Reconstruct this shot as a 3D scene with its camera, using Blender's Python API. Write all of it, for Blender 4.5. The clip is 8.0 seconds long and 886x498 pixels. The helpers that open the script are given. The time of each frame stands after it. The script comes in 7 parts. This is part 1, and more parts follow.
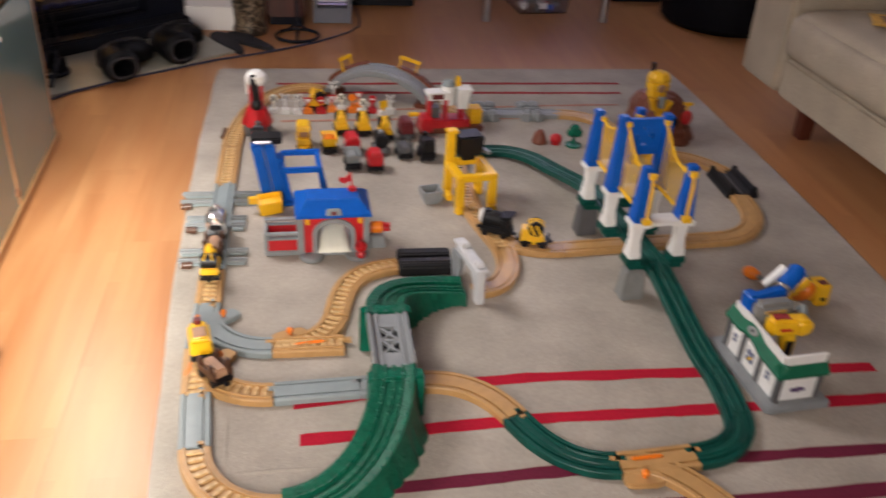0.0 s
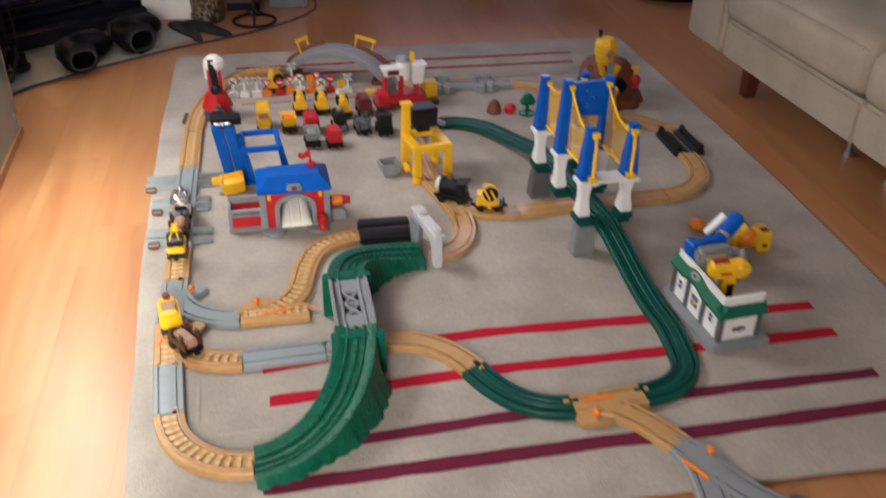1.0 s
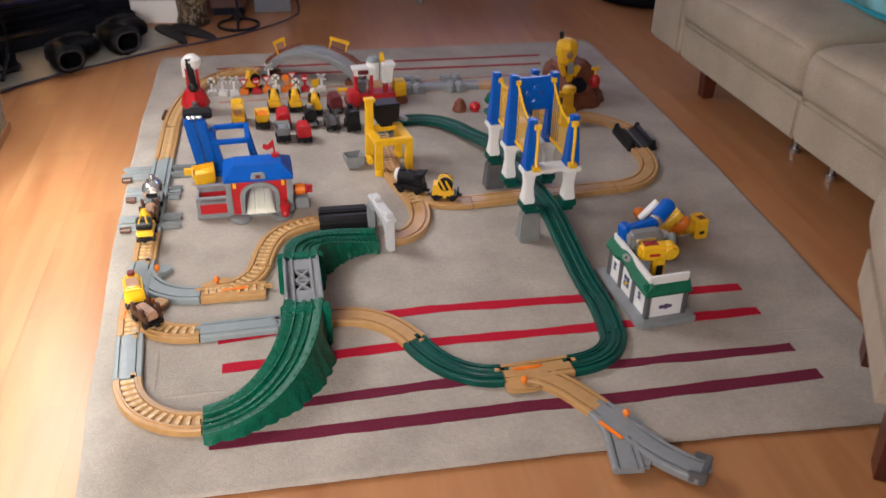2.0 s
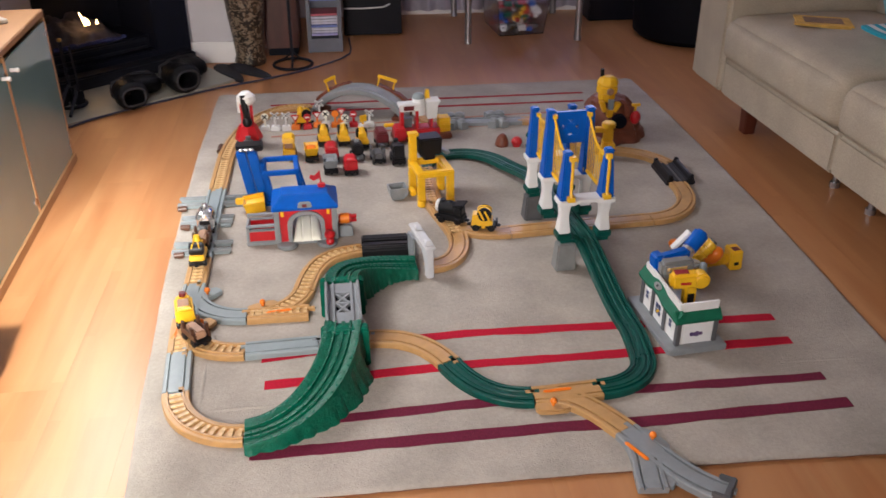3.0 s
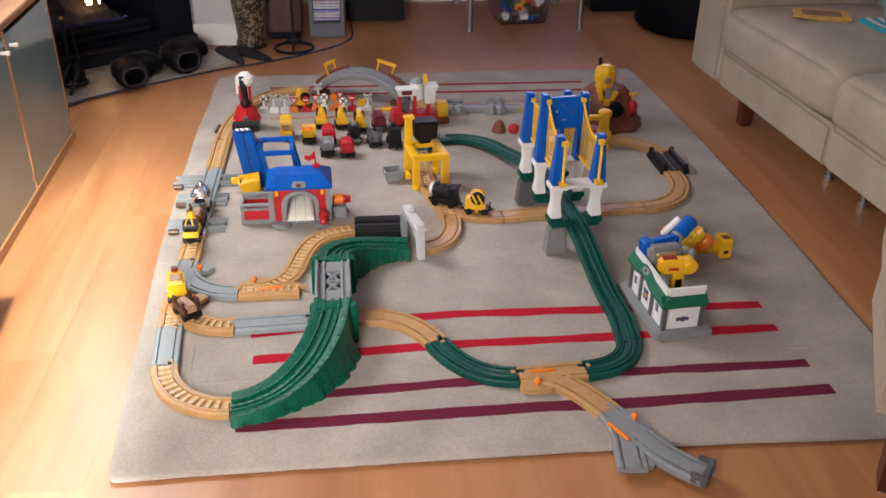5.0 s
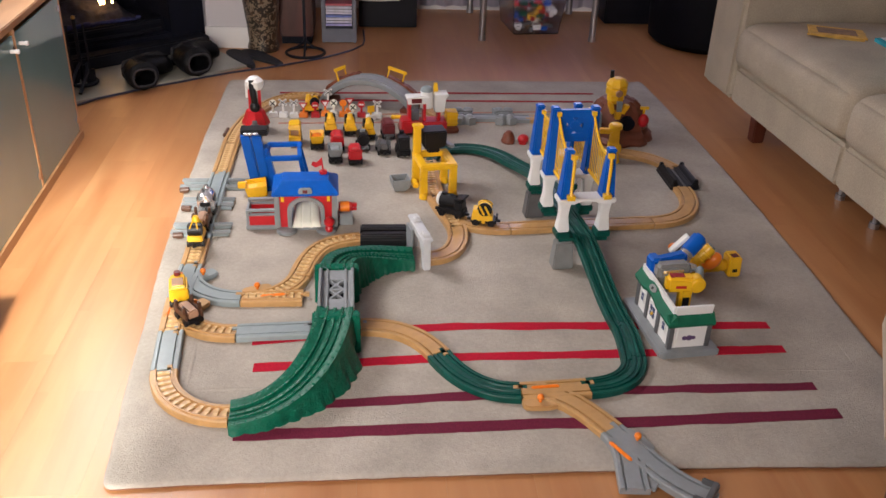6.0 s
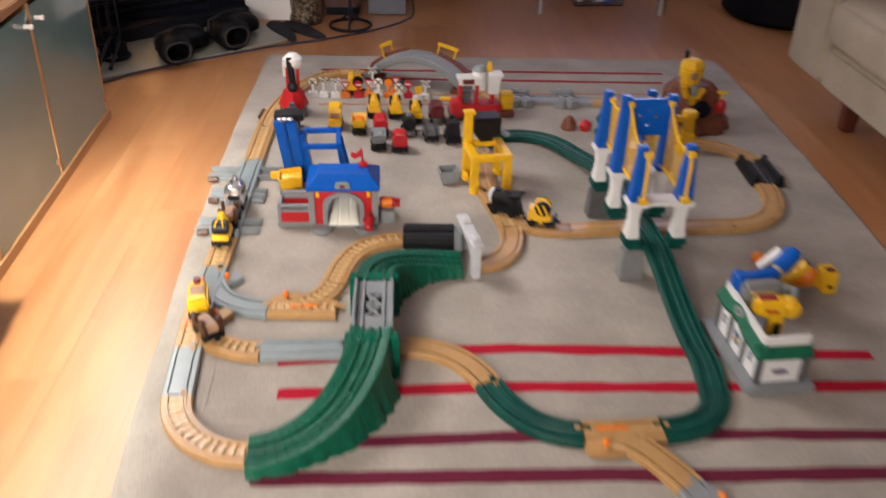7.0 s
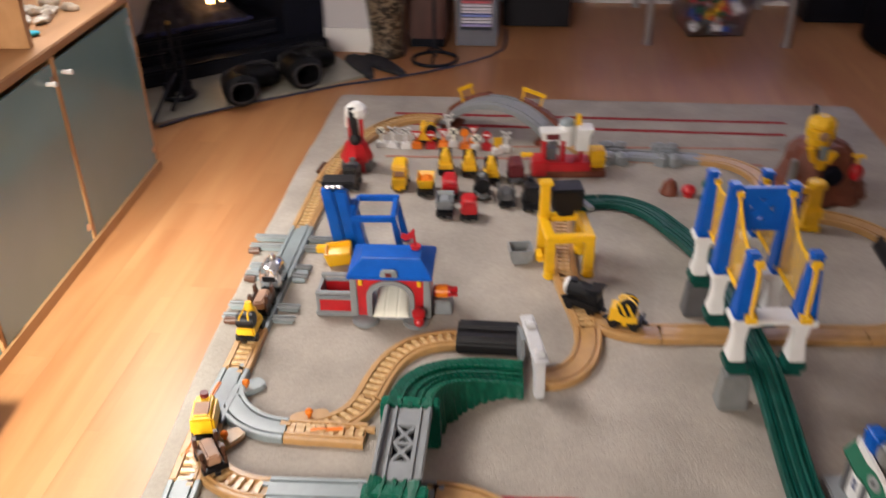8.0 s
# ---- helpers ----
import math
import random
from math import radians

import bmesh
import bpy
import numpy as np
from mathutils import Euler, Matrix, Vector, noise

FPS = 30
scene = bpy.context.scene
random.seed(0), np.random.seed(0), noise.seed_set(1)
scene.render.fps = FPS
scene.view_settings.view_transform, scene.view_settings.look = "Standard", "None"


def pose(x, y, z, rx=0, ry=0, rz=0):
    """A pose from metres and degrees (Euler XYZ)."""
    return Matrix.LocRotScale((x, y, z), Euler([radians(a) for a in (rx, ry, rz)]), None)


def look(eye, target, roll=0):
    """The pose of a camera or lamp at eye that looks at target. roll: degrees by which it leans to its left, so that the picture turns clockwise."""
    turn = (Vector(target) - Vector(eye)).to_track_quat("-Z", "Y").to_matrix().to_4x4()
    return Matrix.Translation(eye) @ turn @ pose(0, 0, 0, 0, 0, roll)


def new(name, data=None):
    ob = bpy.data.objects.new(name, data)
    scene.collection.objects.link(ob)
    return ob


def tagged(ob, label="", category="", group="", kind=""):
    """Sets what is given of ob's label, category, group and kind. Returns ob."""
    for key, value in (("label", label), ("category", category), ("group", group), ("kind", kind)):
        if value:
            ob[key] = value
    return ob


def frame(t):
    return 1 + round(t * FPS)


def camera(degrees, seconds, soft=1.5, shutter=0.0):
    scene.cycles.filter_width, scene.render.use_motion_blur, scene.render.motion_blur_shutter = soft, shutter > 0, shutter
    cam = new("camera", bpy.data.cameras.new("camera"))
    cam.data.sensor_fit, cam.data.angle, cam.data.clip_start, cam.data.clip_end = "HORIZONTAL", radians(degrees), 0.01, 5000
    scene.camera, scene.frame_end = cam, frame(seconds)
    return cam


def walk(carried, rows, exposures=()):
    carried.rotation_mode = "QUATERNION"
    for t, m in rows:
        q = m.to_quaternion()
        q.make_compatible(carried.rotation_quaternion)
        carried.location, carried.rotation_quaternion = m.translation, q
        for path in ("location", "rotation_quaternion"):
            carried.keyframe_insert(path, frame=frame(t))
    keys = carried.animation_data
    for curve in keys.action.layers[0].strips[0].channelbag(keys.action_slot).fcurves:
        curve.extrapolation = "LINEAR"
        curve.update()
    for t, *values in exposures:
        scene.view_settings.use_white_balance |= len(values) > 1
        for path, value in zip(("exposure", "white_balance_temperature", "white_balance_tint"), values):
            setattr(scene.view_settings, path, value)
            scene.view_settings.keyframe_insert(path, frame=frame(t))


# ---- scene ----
cam = camera(53.4, 8.0, shutter=1.0)
PATH = [
    (0, (0.065, -1.149, 1.326), (0.346, 0.545, 0.3), 3.4),
    (0.5, (0.086, -1.185, 1.32), (0.454, 0.49, 0.291), 3.2),
    (1, (0.103, -1.264, 1.34), (0.43, 0.402, 0.282), 1.2),
    (1.2, (0.116, -1.291, 1.336), (0.457, 0.361, 0.262), 1.2),
    (2.3, (0.251, -1.509, 1.367), (0.537, 0.197, 0.364), 0.8),
    (2.5, (0.252, -1.53, 1.371), (0.515, 0.194, 0.392), 0.4),
    (3, (0.262, -1.556, 1.368), (0.46, 0.188, 0.41), -0.2),
    (3.5, (0.278, -1.569, 1.365), (0.458, 0.185, 0.42), -0.0),
    (4, (0.289, -1.579, 1.359), (0.49, 0.166, 0.402), 0.1),
    (4.5, (0.293, -1.598, 1.351), (0.49, 0.135, 0.374), 0.3),
    (6, (0.301, -1.565, 1.349), (0.475, 0.18, 0.389), 2.2),
    (6.5, (0.315, -1.511, 1.335), (0.461, 0.237, 0.375), 2.0),
    (7, (0.316, -1.256, 1.294), (0.381, 0.459, 0.268), 1.6),
    (7.5, (0.33, -0.983, 1.325), (0.329, 0.729, 0.292), 0.1),
    (8, (0.44, -0.793, 1.301), (0.252, 0.916, 0.278), -0.8),
]
walk(cam, [(t, look(eye, target, roll)) for t, eye, target, roll in PATH], [(0.0, 1.53, 6635, 13), (0.5, 1.56, 6515, 12), (1.1, 1.55, 6325, 11), (2.5, 1.67, 6325, 13), (3.5, 1.73, 6155, 12), (4.7, 1.73, 6295, 13), (6.5, 1.68, 6475, 13), (8.0, 1.64, 6645, 12)])

# ---- light ----
world = bpy.data.worlds.new("sky")
scene.world = world
world.use_nodes = True
wn = world.node_tree
sky = wn.nodes.new("ShaderNodeTexSky")
sky.sky_type, sky.sun_disc = 'NISHITA', False
sky.sun_elevation, sky.sun_rotation = radians(28), radians(177)
wn.links.new(sky.outputs[0], wn.nodes["Background"].inputs[0])
wn.nodes["Background"].inputs[1].default_value = 0.12


def lamp(name, kind, power, colour, m, **more):
    d = bpy.data.lights.new(name, kind)
    d.energy, d.color = power, colour
    if kind == 'AREA':
        d.shape, d.size, d.size_y, d.spread = 'RECTANGLE', more["w"], more["h"], radians(more.get("spread", 180))
    if kind == 'SUN':
        d.angle = radians(more["angle"])
    ob = new(name, d)
    ob.matrix_world = m
    return ob


# low sun through the garden door
lamp("sun", 'SUN', 5.0, (0.99, 1.0, 0.90), look((0.29, -5.2, 2.80), (0.0, 0.0, 0.0)), angle=5.0)
# daylight in the side window and in the garden door
lamp("window_daylight", 'AREA', 7.3, (1.0, 0.965, 0.94), look((-1.25, 1.90, 1.86), (-0.14, 0.72, 0.0)), w=1.25, h=0.85, spread=94)
lamp("door_daylight", 'AREA', 9.9, (1.0, 0.925, 0.82), look((-0.54, -2.08, 1.42), (-0.40, 1.0, 0.10)), w=0.86, h=1.2, spread=112)
# daylight behind the far curtain
lamp("curtain_daylight", 'AREA', 18.0, (0.78, 0.78, 1.0), look((1.35, 4.12, 1.25), (1.0, 2.0, 0.6)), w=1.25, h=1.6)


# ---- materials ----
def mat(name, colour, rough=0.4, metal=0.0, vary=0.12, scale=30.0, bump=0.0, bump_scale=120.0, spec=0.5, trans=0.0, emit=0.0, coat=0.0, stain=0.0, stain_scale=0.12):
    m = bpy.data.materials.new(name)
    m.use_nodes = True
    t = m.node_tree
    b = t.nodes["Principled BSDF"]
    c = (*colour, 1.0)
    b.inputs["Metallic"].default_value = metal
    b.inputs["Specular IOR Level"].default_value = spec
    b.inputs["Transmission Weight"].default_value = trans
    b.inputs["Coat Weight"].default_value = coat
    co = t.nodes.new("ShaderNodeTexCoord")
    n = t.nodes.new("ShaderNodeTexNoise")
    n.inputs["Scale"].default_value, n.inputs["Detail"].default_value = scale, 5.0
    t.links.new(co.outputs["Object"], n.inputs["Vector"])
    r = t.nodes.new("ShaderNodeValToRGB")
    r.color_ramp.elements[0].position, r.color_ramp.elements[1].position = 0.3, 0.7
    r.color_ramp.elements[0].color = (*[x * (1 - vary) for x in colour], 1)
    r.color_ramp.elements[1].color = (*[min(1, x * (1 + vary)) for x in colour], 1)
    t.links.new(n.outputs["Fac"], r.inputs["Fac"])
    out = r.outputs["Color"]
    if stain:
        n2 = t.nodes.new("ShaderNodeTexNoise")
        n2.inputs["Scale"].default_value, n2.inputs["Detail"].default_value = scale * stain_scale, 4.0
        t.links.new(co.outputs["Object"], n2.inputs["Vector"])
        mr = t.nodes.new("ShaderNodeMapRange")
        mr.inputs["From Min"].default_value, mr.inputs["From Max"].default_value = 0.35, 0.7
        mr.inputs["To Min"].default_value, mr.inputs["To Max"].default_value = 1.0 - stain, 1.0
        t.links.new(n2.outputs["Fac"], mr.inputs["Value"])
        mx = t.nodes.new("ShaderNodeMix")
        mx.data_type, mx.blend_type = 'RGBA', 'MULTIPLY'
        mx.inputs["Factor"].default_value = 1.0
        t.links.new(out, mx.inputs[6])
        t.links.new(mr.outputs["Result"], mx.inputs[7])
        out = mx.outputs[2]
    t.links.new(out, b.inputs["Base Color"])
    rr = t.nodes.new("ShaderNodeMapRange")
    rr.inputs["To Min"].default_value, rr.inputs["To Max"].default_value = max(0.02, rough - 0.08), min(1, rough + 0.1)
    t.links.new(n.outputs["Fac"], rr.inputs["Value"])
    t.links.new(rr.outputs["Result"], b.inputs["Roughness"])
    if bump:
        nb = t.nodes.new("ShaderNodeTexNoise")
        nb.inputs["Scale"].default_value, nb.inputs["Detail"].default_value = bump_scale, 3.0
        t.links.new(co.outputs["Object"], nb.inputs["Vector"])
        bp = t.nodes.new("ShaderNodeBump")
        bp.inputs["Strength"].default_value, bp.inputs["Distance"].default_value = bump, 0.004
        t.links.new(nb.outputs["Fac"], bp.inputs["Height"])
        t.links.new(bp.outputs["Normal"], b.inputs["Normal"])
    if emit:
        b.inputs["Emission Color"].default_value = c
        b.inputs["Emission Strength"].default_value = emit
    return m


def wood(name, dark, light, rough=0.3, scale=(1.5, 14, 14), coat=0.0, by_piece=0.12, bump=0.03):
    """Grain along the object's y, or x, by the scale given; each piece has its own tone and stretch of grain."""
    m = bpy.data.materials.new(name)
    m.use_nodes = True
    t = m.node_tree
    b = t.nodes["Principled BSDF"]
    co, info = t.nodes.new("ShaderNodeTexCoord"), t.nodes.new("ShaderNodeObjectInfo")
    mp = t.nodes.new("ShaderNodeMapping")
    mp.inputs["Scale"].default_value = scale
    t.links.new(co.outputs["Object"], mp.inputs["Vector"])
    mul = t.nodes.new("ShaderNodeMath")
    mul.operation = 'MULTIPLY'
    mul.inputs[1].default_value = 37.0
    t.links.new(info.outputs["Random"], mul.inputs[0])
    t.links.new(mul.outputs[0], mp.inputs["Location"])
    n = t.nodes.new("ShaderNodeTexNoise")
    n.inputs["Scale"].default_value, n.inputs["Detail"].default_value, n.inputs["Distortion"].default_value = 1.6, 8.0, 0.6
    t.links.new(mp.outputs[0], n.inputs["Vector"])
    r = t.nodes.new("ShaderNodeValToRGB")
    r.color_ramp.elements[0].position, r.color_ramp.elements[1].position = 0.3, 0.72
    r.color_ramp.elements[0].color, r.color_ramp.elements[1].color = (*dark, 1), (*light, 1)
    t.links.new(n.outputs["Fac"], r.inputs["Fac"])
    hsv = t.nodes.new("ShaderNodeHueSaturation")
    mr = t.nodes.new("ShaderNodeMapRange")
    mr.inputs["To Min"].default_value, mr.inputs["To Max"].default_value = 1 - by_piece, 1 + by_piece
    t.links.new(info.outputs["Random"], mr.inputs["Value"])
    t.links.new(mr.outputs["Result"], hsv.inputs["Value"])
    t.links.new(r.outputs["Color"], hsv.inputs["Color"])
    t.links.new(hsv.outputs["Color"], b.inputs["Base Color"])
    rr = t.nodes.new("ShaderNodeMapRange")
    rr.inputs["To Min"].default_value, rr.inputs["To Max"].default_value = rough - 0.05, rough + 0.12
    t.links.new(n.outputs["Fac"], rr.inputs["Value"])
    t.links.new(rr.outputs["Result"], b.inputs["Roughness"])
    b.inputs["Coat Weight"].default_value = coat
    bp = t.nodes.new("ShaderNodeBump")
    bp.inputs["Strength"].default_value, bp.inputs["Distance"].default_value = bump, 0.002
    t.links.new(n.outputs["Fac"], bp.inputs["Height"])
    t.links.new(bp.outputs["Normal"], b.inputs["Normal"])
    return m


M = {
    "laminate": wood("laminate", (0.375, 0.154, 0.059), (0.455, 0.221, 0.092), 0.30, (9, 0.9, 9), by_piece=0.04, bump=0.02),
    "beech": wood("beech", (0.36, 0.18, 0.072), (0.48, 0.265, 0.12), 0.42, (9, 1.2, 9), by_piece=0.03),
    "mahogany": wood("mahogany", (0.06, 0.014, 0.008), (0.12, 0.028, 0.015), 0.35, (10, 10, 1.5)),
    "walnut": wood("walnut", (0.085, 0.052, 0.040), (0.13, 0.085, 0.066), 0.45, (10, 1.5, 10)),
    "dark_wood": wood("dark_wood", (0.048, 0.011, 0.009), (0.095, 0.022, 0.016), 0.42, (10, 10, 1.5)),
    "rug": mat("rug_pile", (0.425, 0.380, 0.331), 0.95, vary=0.075, scale=110, bump=0.6, bump_scale=250, spec=0.1, stain=0.23, stain_scale=0.05),
    "rug_red": mat("rug_red", (0.42, 0.013, 0.033), 0.95, vary=0.15, scale=180, bump=0.5, bump_scale=420, spec=0.1),
    # red of the far stripes, paled in the colour to imitate haze
    "hazed_red": mat("rug_hazed_red", (0.30, 0.040, 0.045), 0.95, vary=0.25, scale=120, bump=0.5, bump_scale=420, spec=0.1),
    "rug_faint": mat("rug_pale_red", (0.40, 0.20, 0.155), 0.95, vary=0.2, scale=90, bump=0.5, bump_scale=420, spec=0.1),
    "rug_plum": mat("rug_plum", (0.135, 0.018, 0.040), 0.95, vary=0.15, scale=180, bump=0.5, bump_scale=420, spec=0.1),
    "rug_edge": mat("rug_edge", (0.16, 0.07, 0.045), 0.95, vary=0.15, scale=150, spec=0.1),
    "wall": mat("wall_paint", (0.52, 0.50, 0.53), 0.8, vary=0.03, scale=4, bump=0.05, bump_scale=80),
    "white_gloss": mat("white_gloss", (0.75, 0.74, 0.74), 0.4, vary=0.03, scale=6),
    "ceiling": mat("ceiling_paint", (0.66, 0.65, 0.64), 0.9, vary=0.02, scale=4),
    "curtain": mat("curtain_cloth", (0.55, 0.52, 0.60), 0.9, vary=0.05, scale=60, bump=0.2, bump_scale=300),
    "sofa": mat("sofa_fabric", (0.465, 0.395, 0.305), 0.95, vary=0.12, scale=220, bump=0.45, bump_scale=420, spec=0.15, stain=0.14, stain_scale=0.03),
    # sleepers: the tan is lightened to paint in the glints on their tops
    "tie_tan": mat("glint_tan_plastic", (0.56, 0.365, 0.170), 0.26, vary=0.12, scale=60),
    "brown_t": mat("tan_plastic", (0.45, 0.255, 0.098), 0.34, vary=0.10, scale=40, bump=0.05),
    "grey_t": mat("grey_plastic", (0.225, 0.24, 0.25), 0.38, vary=0.08, scale=40),
    "pale_t": mat("pale_grey_plastic", (0.24, 0.28, 0.29), 0.32, vary=0.06, scale=40),
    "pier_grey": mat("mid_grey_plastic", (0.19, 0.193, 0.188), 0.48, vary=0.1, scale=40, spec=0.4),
    "rack_grey": mat("blue_grey_lacquer", (0.135, 0.145, 0.185), 0.45, vary=0.06, scale=20),
    "dark_grey": mat("dark_grey_plastic", (0.09, 0.09, 0.095), 0.4, vary=0.1),
    "green_t": mat("green_plastic", (0.001, 0.105, 0.062), 0.24, vary=0.2, scale=35, bump=0.42, bump_scale=110, spec=0.26),
    "hill_green": mat("moulded_green_plastic", (0.001, 0.088, 0.050), 0.42, vary=0.26, scale=45, bump=0.75, bump_scale=95, spec=0.24),
    "eave_green": mat("matt_green_plastic", (0.004, 0.105, 0.055), 0.6, vary=0.12, scale=35, spec=0.3),
    "dkgreen_t": mat("dark_green_plastic", (0.001, 0.060, 0.046), 0.42, vary=0.25, scale=35, spec=0.28, bump=0.35, bump_scale=90),
    "black": mat("black_plastic", (0.006, 0.006, 0.008), 0.4, vary=0.2, spec=0.35),
    "blue": mat("blue_plastic", (0.001, 0.086, 0.42), 0.32, vary=0.10, spec=0.26),
    "yellow": mat("yellow_plastic", (0.80, 0.45, 0.012), 0.33, vary=0.07),
    "red": mat("red_plastic", (0.47, 0.012, 0.018), 0.32, vary=0.10),
    "orange": mat("orange_plastic", (0.80, 0.20, 0.012), 0.33, vary=0.06),
    "white": mat("white_plastic", (0.72, 0.71, 0.69), 0.38, vary=0.04),
    "dull_white": mat("dull_white_plastic", (0.52, 0.52, 0.53), 0.45, vary=0.06, scale=40),
    "cream": mat("cream_plastic", (0.86, 0.85, 0.74), 0.45, vary=0.04),
    "rock": mat("brown_moulded_plastic", (0.165, 0.044, 0.021), 0.5, vary=0.2, scale=25, bump=0.5, bump_scale=60),
    "maroon": mat("maroon_plastic", (0.12, 0.012, 0.015), 0.4),
    "chocolate": mat("chocolate_plastic", (0.075, 0.03, 0.016), 0.4),
    "log": mat("light_brown_plastic", (0.36, 0.2, 0.12), 0.5),
    "chrome": mat("chrome", (0.88, 0.88, 0.9), 0.10, metal=1.0, vary=0.05),
    "silver": mat("silvered_plastic", (0.70, 0.70, 0.72), 0.13, metal=0.85, vary=0.06, coat=0.4),
    "steel": mat("brushed_steel", (0.42, 0.42, 0.45), 0.32, metal=0.9, vary=0.06),
    "iron": mat("black_iron", (0.006, 0.007, 0.013), 0.55, vary=0.2, bump=0.2, spec=0.3),
    "soot": mat("soot_black", (0.003, 0.004, 0.011), 0.7, vary=0.3, scale=12, bump=0.2, spec=0.2),
    "hearth": mat("hearth_stone", (0.30, 0.29, 0.24), 0.35, vary=0.1, scale=14, stain=0.15),
    "leather": mat("black_leather", (0.003, 0.003, 0.004), 0.5, vary=0.25, bump=0.7, bump_scale=70, spec=0.16),
    "sole": mat("grey_rubber", (0.030, 0.029, 0.034), 0.8, vary=0.2, bump=0.4, bump_scale=150, spec=0.2),
    "cable": mat("blue_grey_cable", (0.025, 0.026, 0.055), 0.5),
    "coal": mat("coal", (0.045, 0.040, 0.054), 0.9, vary=0.5, scale=22, bump=0.8, bump_scale=60),
    # coal colour with the bluish light of the front row painted in
    "ember": mat("blue_lit_coal", (0.02, 0.025, 0.09), 0.8, vary=0.5, scale=22),
    "flame": mat("flame", (1.0, 0.55, 0.2), 0.5, emit=6.0),
    "vase": None,
    "glass": None,
    "shell": mat("sea_shell", (0.6, 0.56, 0.48), 0.5, vary=0.3, scale=60, bump=0.4),
    "teal": mat("teal_cloth", (0.03, 0.36, 0.46), 0.9, vary=0.1, bump=0.3, bump_scale=300),
    "book": mat("yellow_paper", (0.62, 0.36, 0.07), 0.6, vary=0.25, scale=25),
    "cushion_print": mat("printed_cushion_cloth", (0.20, 0.46, 0.52), 0.9, vary=0.75, scale=7, bump=0.2, bump_scale=300),
    "pouf": mat("black_vinyl", (0.004, 0.004, 0.007), 0.6, vary=0.2, bump=0.1, spec=0.1),
    "blackwood": mat("black_lacquer", (0.005, 0.005, 0.010), 0.45, vary=0.1, spec=0.2),
}


def vase_material():
    m = mat("vase_pattern", (0.2, 0.12, 0.06), 0.3)
    t = m.node_tree
    b = t.nodes["Principled BSDF"]
    co, v, r = t.nodes.new("ShaderNodeTexCoord"), t.nodes.new("ShaderNodeTexVoronoi"), t.nodes.new("ShaderNodeValToRGB")
    v.inputs["Scale"].default_value = 85
    nz, mx = t.nodes.new("ShaderNodeTexNoise"), t.nodes.new("ShaderNodeMix")
    nz.inputs["Scale"].default_value = 18
    mx.data_type = 'RGBA'
    mx.inputs["Factor"].default_value = 0.12
    t.links.new(co.outputs["Object"], nz.inputs["Vector"])
    t.links.new(co.outputs["Object"], mx.inputs[6])
    t.links.new(nz.outputs["Color"], mx.inputs[7])
    t.links.new(mx.outputs[2], v.inputs["Vector"])
    e = r.color_ramp.elements
    e[0].position, e[0].color = 0.0, (0.012, 0.008, 0.006, 1)
    e[1].position, e[1].color = 1.0, (0.32, 0.19, 0.09, 1)
    k = e.new(0.42)
    k.color = (0.06, 0.03, 0.015, 1)
    k = e.new(0.62)
    k.color = (0.22, 0.17, 0.12, 1)
    r.color_ramp.interpolation = 'CONSTANT'
    t.links.new(v.outputs["Color"], r.inputs["Fac"])
    t.links.new(r.outputs["Color"], b.inputs["Base Color"])
    return m


def glass_material(name, colour, rough):
    m = bpy.data.materials.new(name)
    m.use_nodes = True
    b = m.node_tree.nodes["Principled BSDF"]
    b.inputs["Base Color"].default_value = (*colour, 1)
    b.inputs["Roughness"].default_value = rough
    b.inputs["Transmission Weight"].default_value = 1.0
    b.inputs["IOR"].default_value = 1.45
    return m



def strip_print(m):
    """The printed three-strip pattern of the laminate: small boards that differ a little in tone."""
    t = m.node_tree
    b = t.nodes["Principled BSDF"]
    b.inputs["Specular IOR Level"].default_value = 0.5
    old = b.inputs["Base Color"].links[0].from_socket
    co, mp, br = t.nodes.new("ShaderNodeTexCoord"), t.nodes.new("ShaderNodeMapping"), t.nodes.new("ShaderNodeTexBrick")
    mp.inputs["Rotation"].default_value = (0, 0, radians(90))
    info, mu = t.nodes.new("ShaderNodeObjectInfo"), t.nodes.new("ShaderNodeMath")
    mu.operation = 'MULTIPLY'
    mu.inputs[1].default_value = 7.68
    t.links.new(info.outputs["Random"], mu.inputs[0])
    t.links.new(co.outputs["Object"], mp.inputs["Vector"])
    cx, ad = t.nodes.new("ShaderNodeCombineXYZ"), t.nodes.new("ShaderNodeVectorMath")
    t.links.new(mu.outputs[0], cx.inputs[0])
    t.links.new(mp.outputs[0], ad.inputs[0])
    t.links.new(cx.outputs[0], ad.inputs[1])
    t.links.new(ad.outputs[0], br.inputs["Vector"])
    br.inputs["Scale"].default_value = 1.0
    br.inputs["Brick Width"].default_value, br.inputs["Row Height"].default_value = 0.36, 0.064
    br.inputs["Mortar Size"].default_value = 0.0
    br.offset, br.offset_frequency = 0.37, 2
    br.inputs["Color1"].default_value, br.inputs["Color2"].default_value = (0.95, 0.94, 0.93, 1), (1.04, 1.05, 1.06, 1)
    mx = t.nodes.new("ShaderNodeMix")
    mx.data_type, mx.blend_type = 'RGBA', 'MULTIPLY'
    mx.inputs["Factor"].default_value = 1.0
    t.links.new(old, mx.inputs[6])
    t.links.new(br.outputs["Color"], mx.inputs[7])
    t.links.new(mx.outputs[2], b.inputs["Base Color"])


strip_print(M["laminate"])


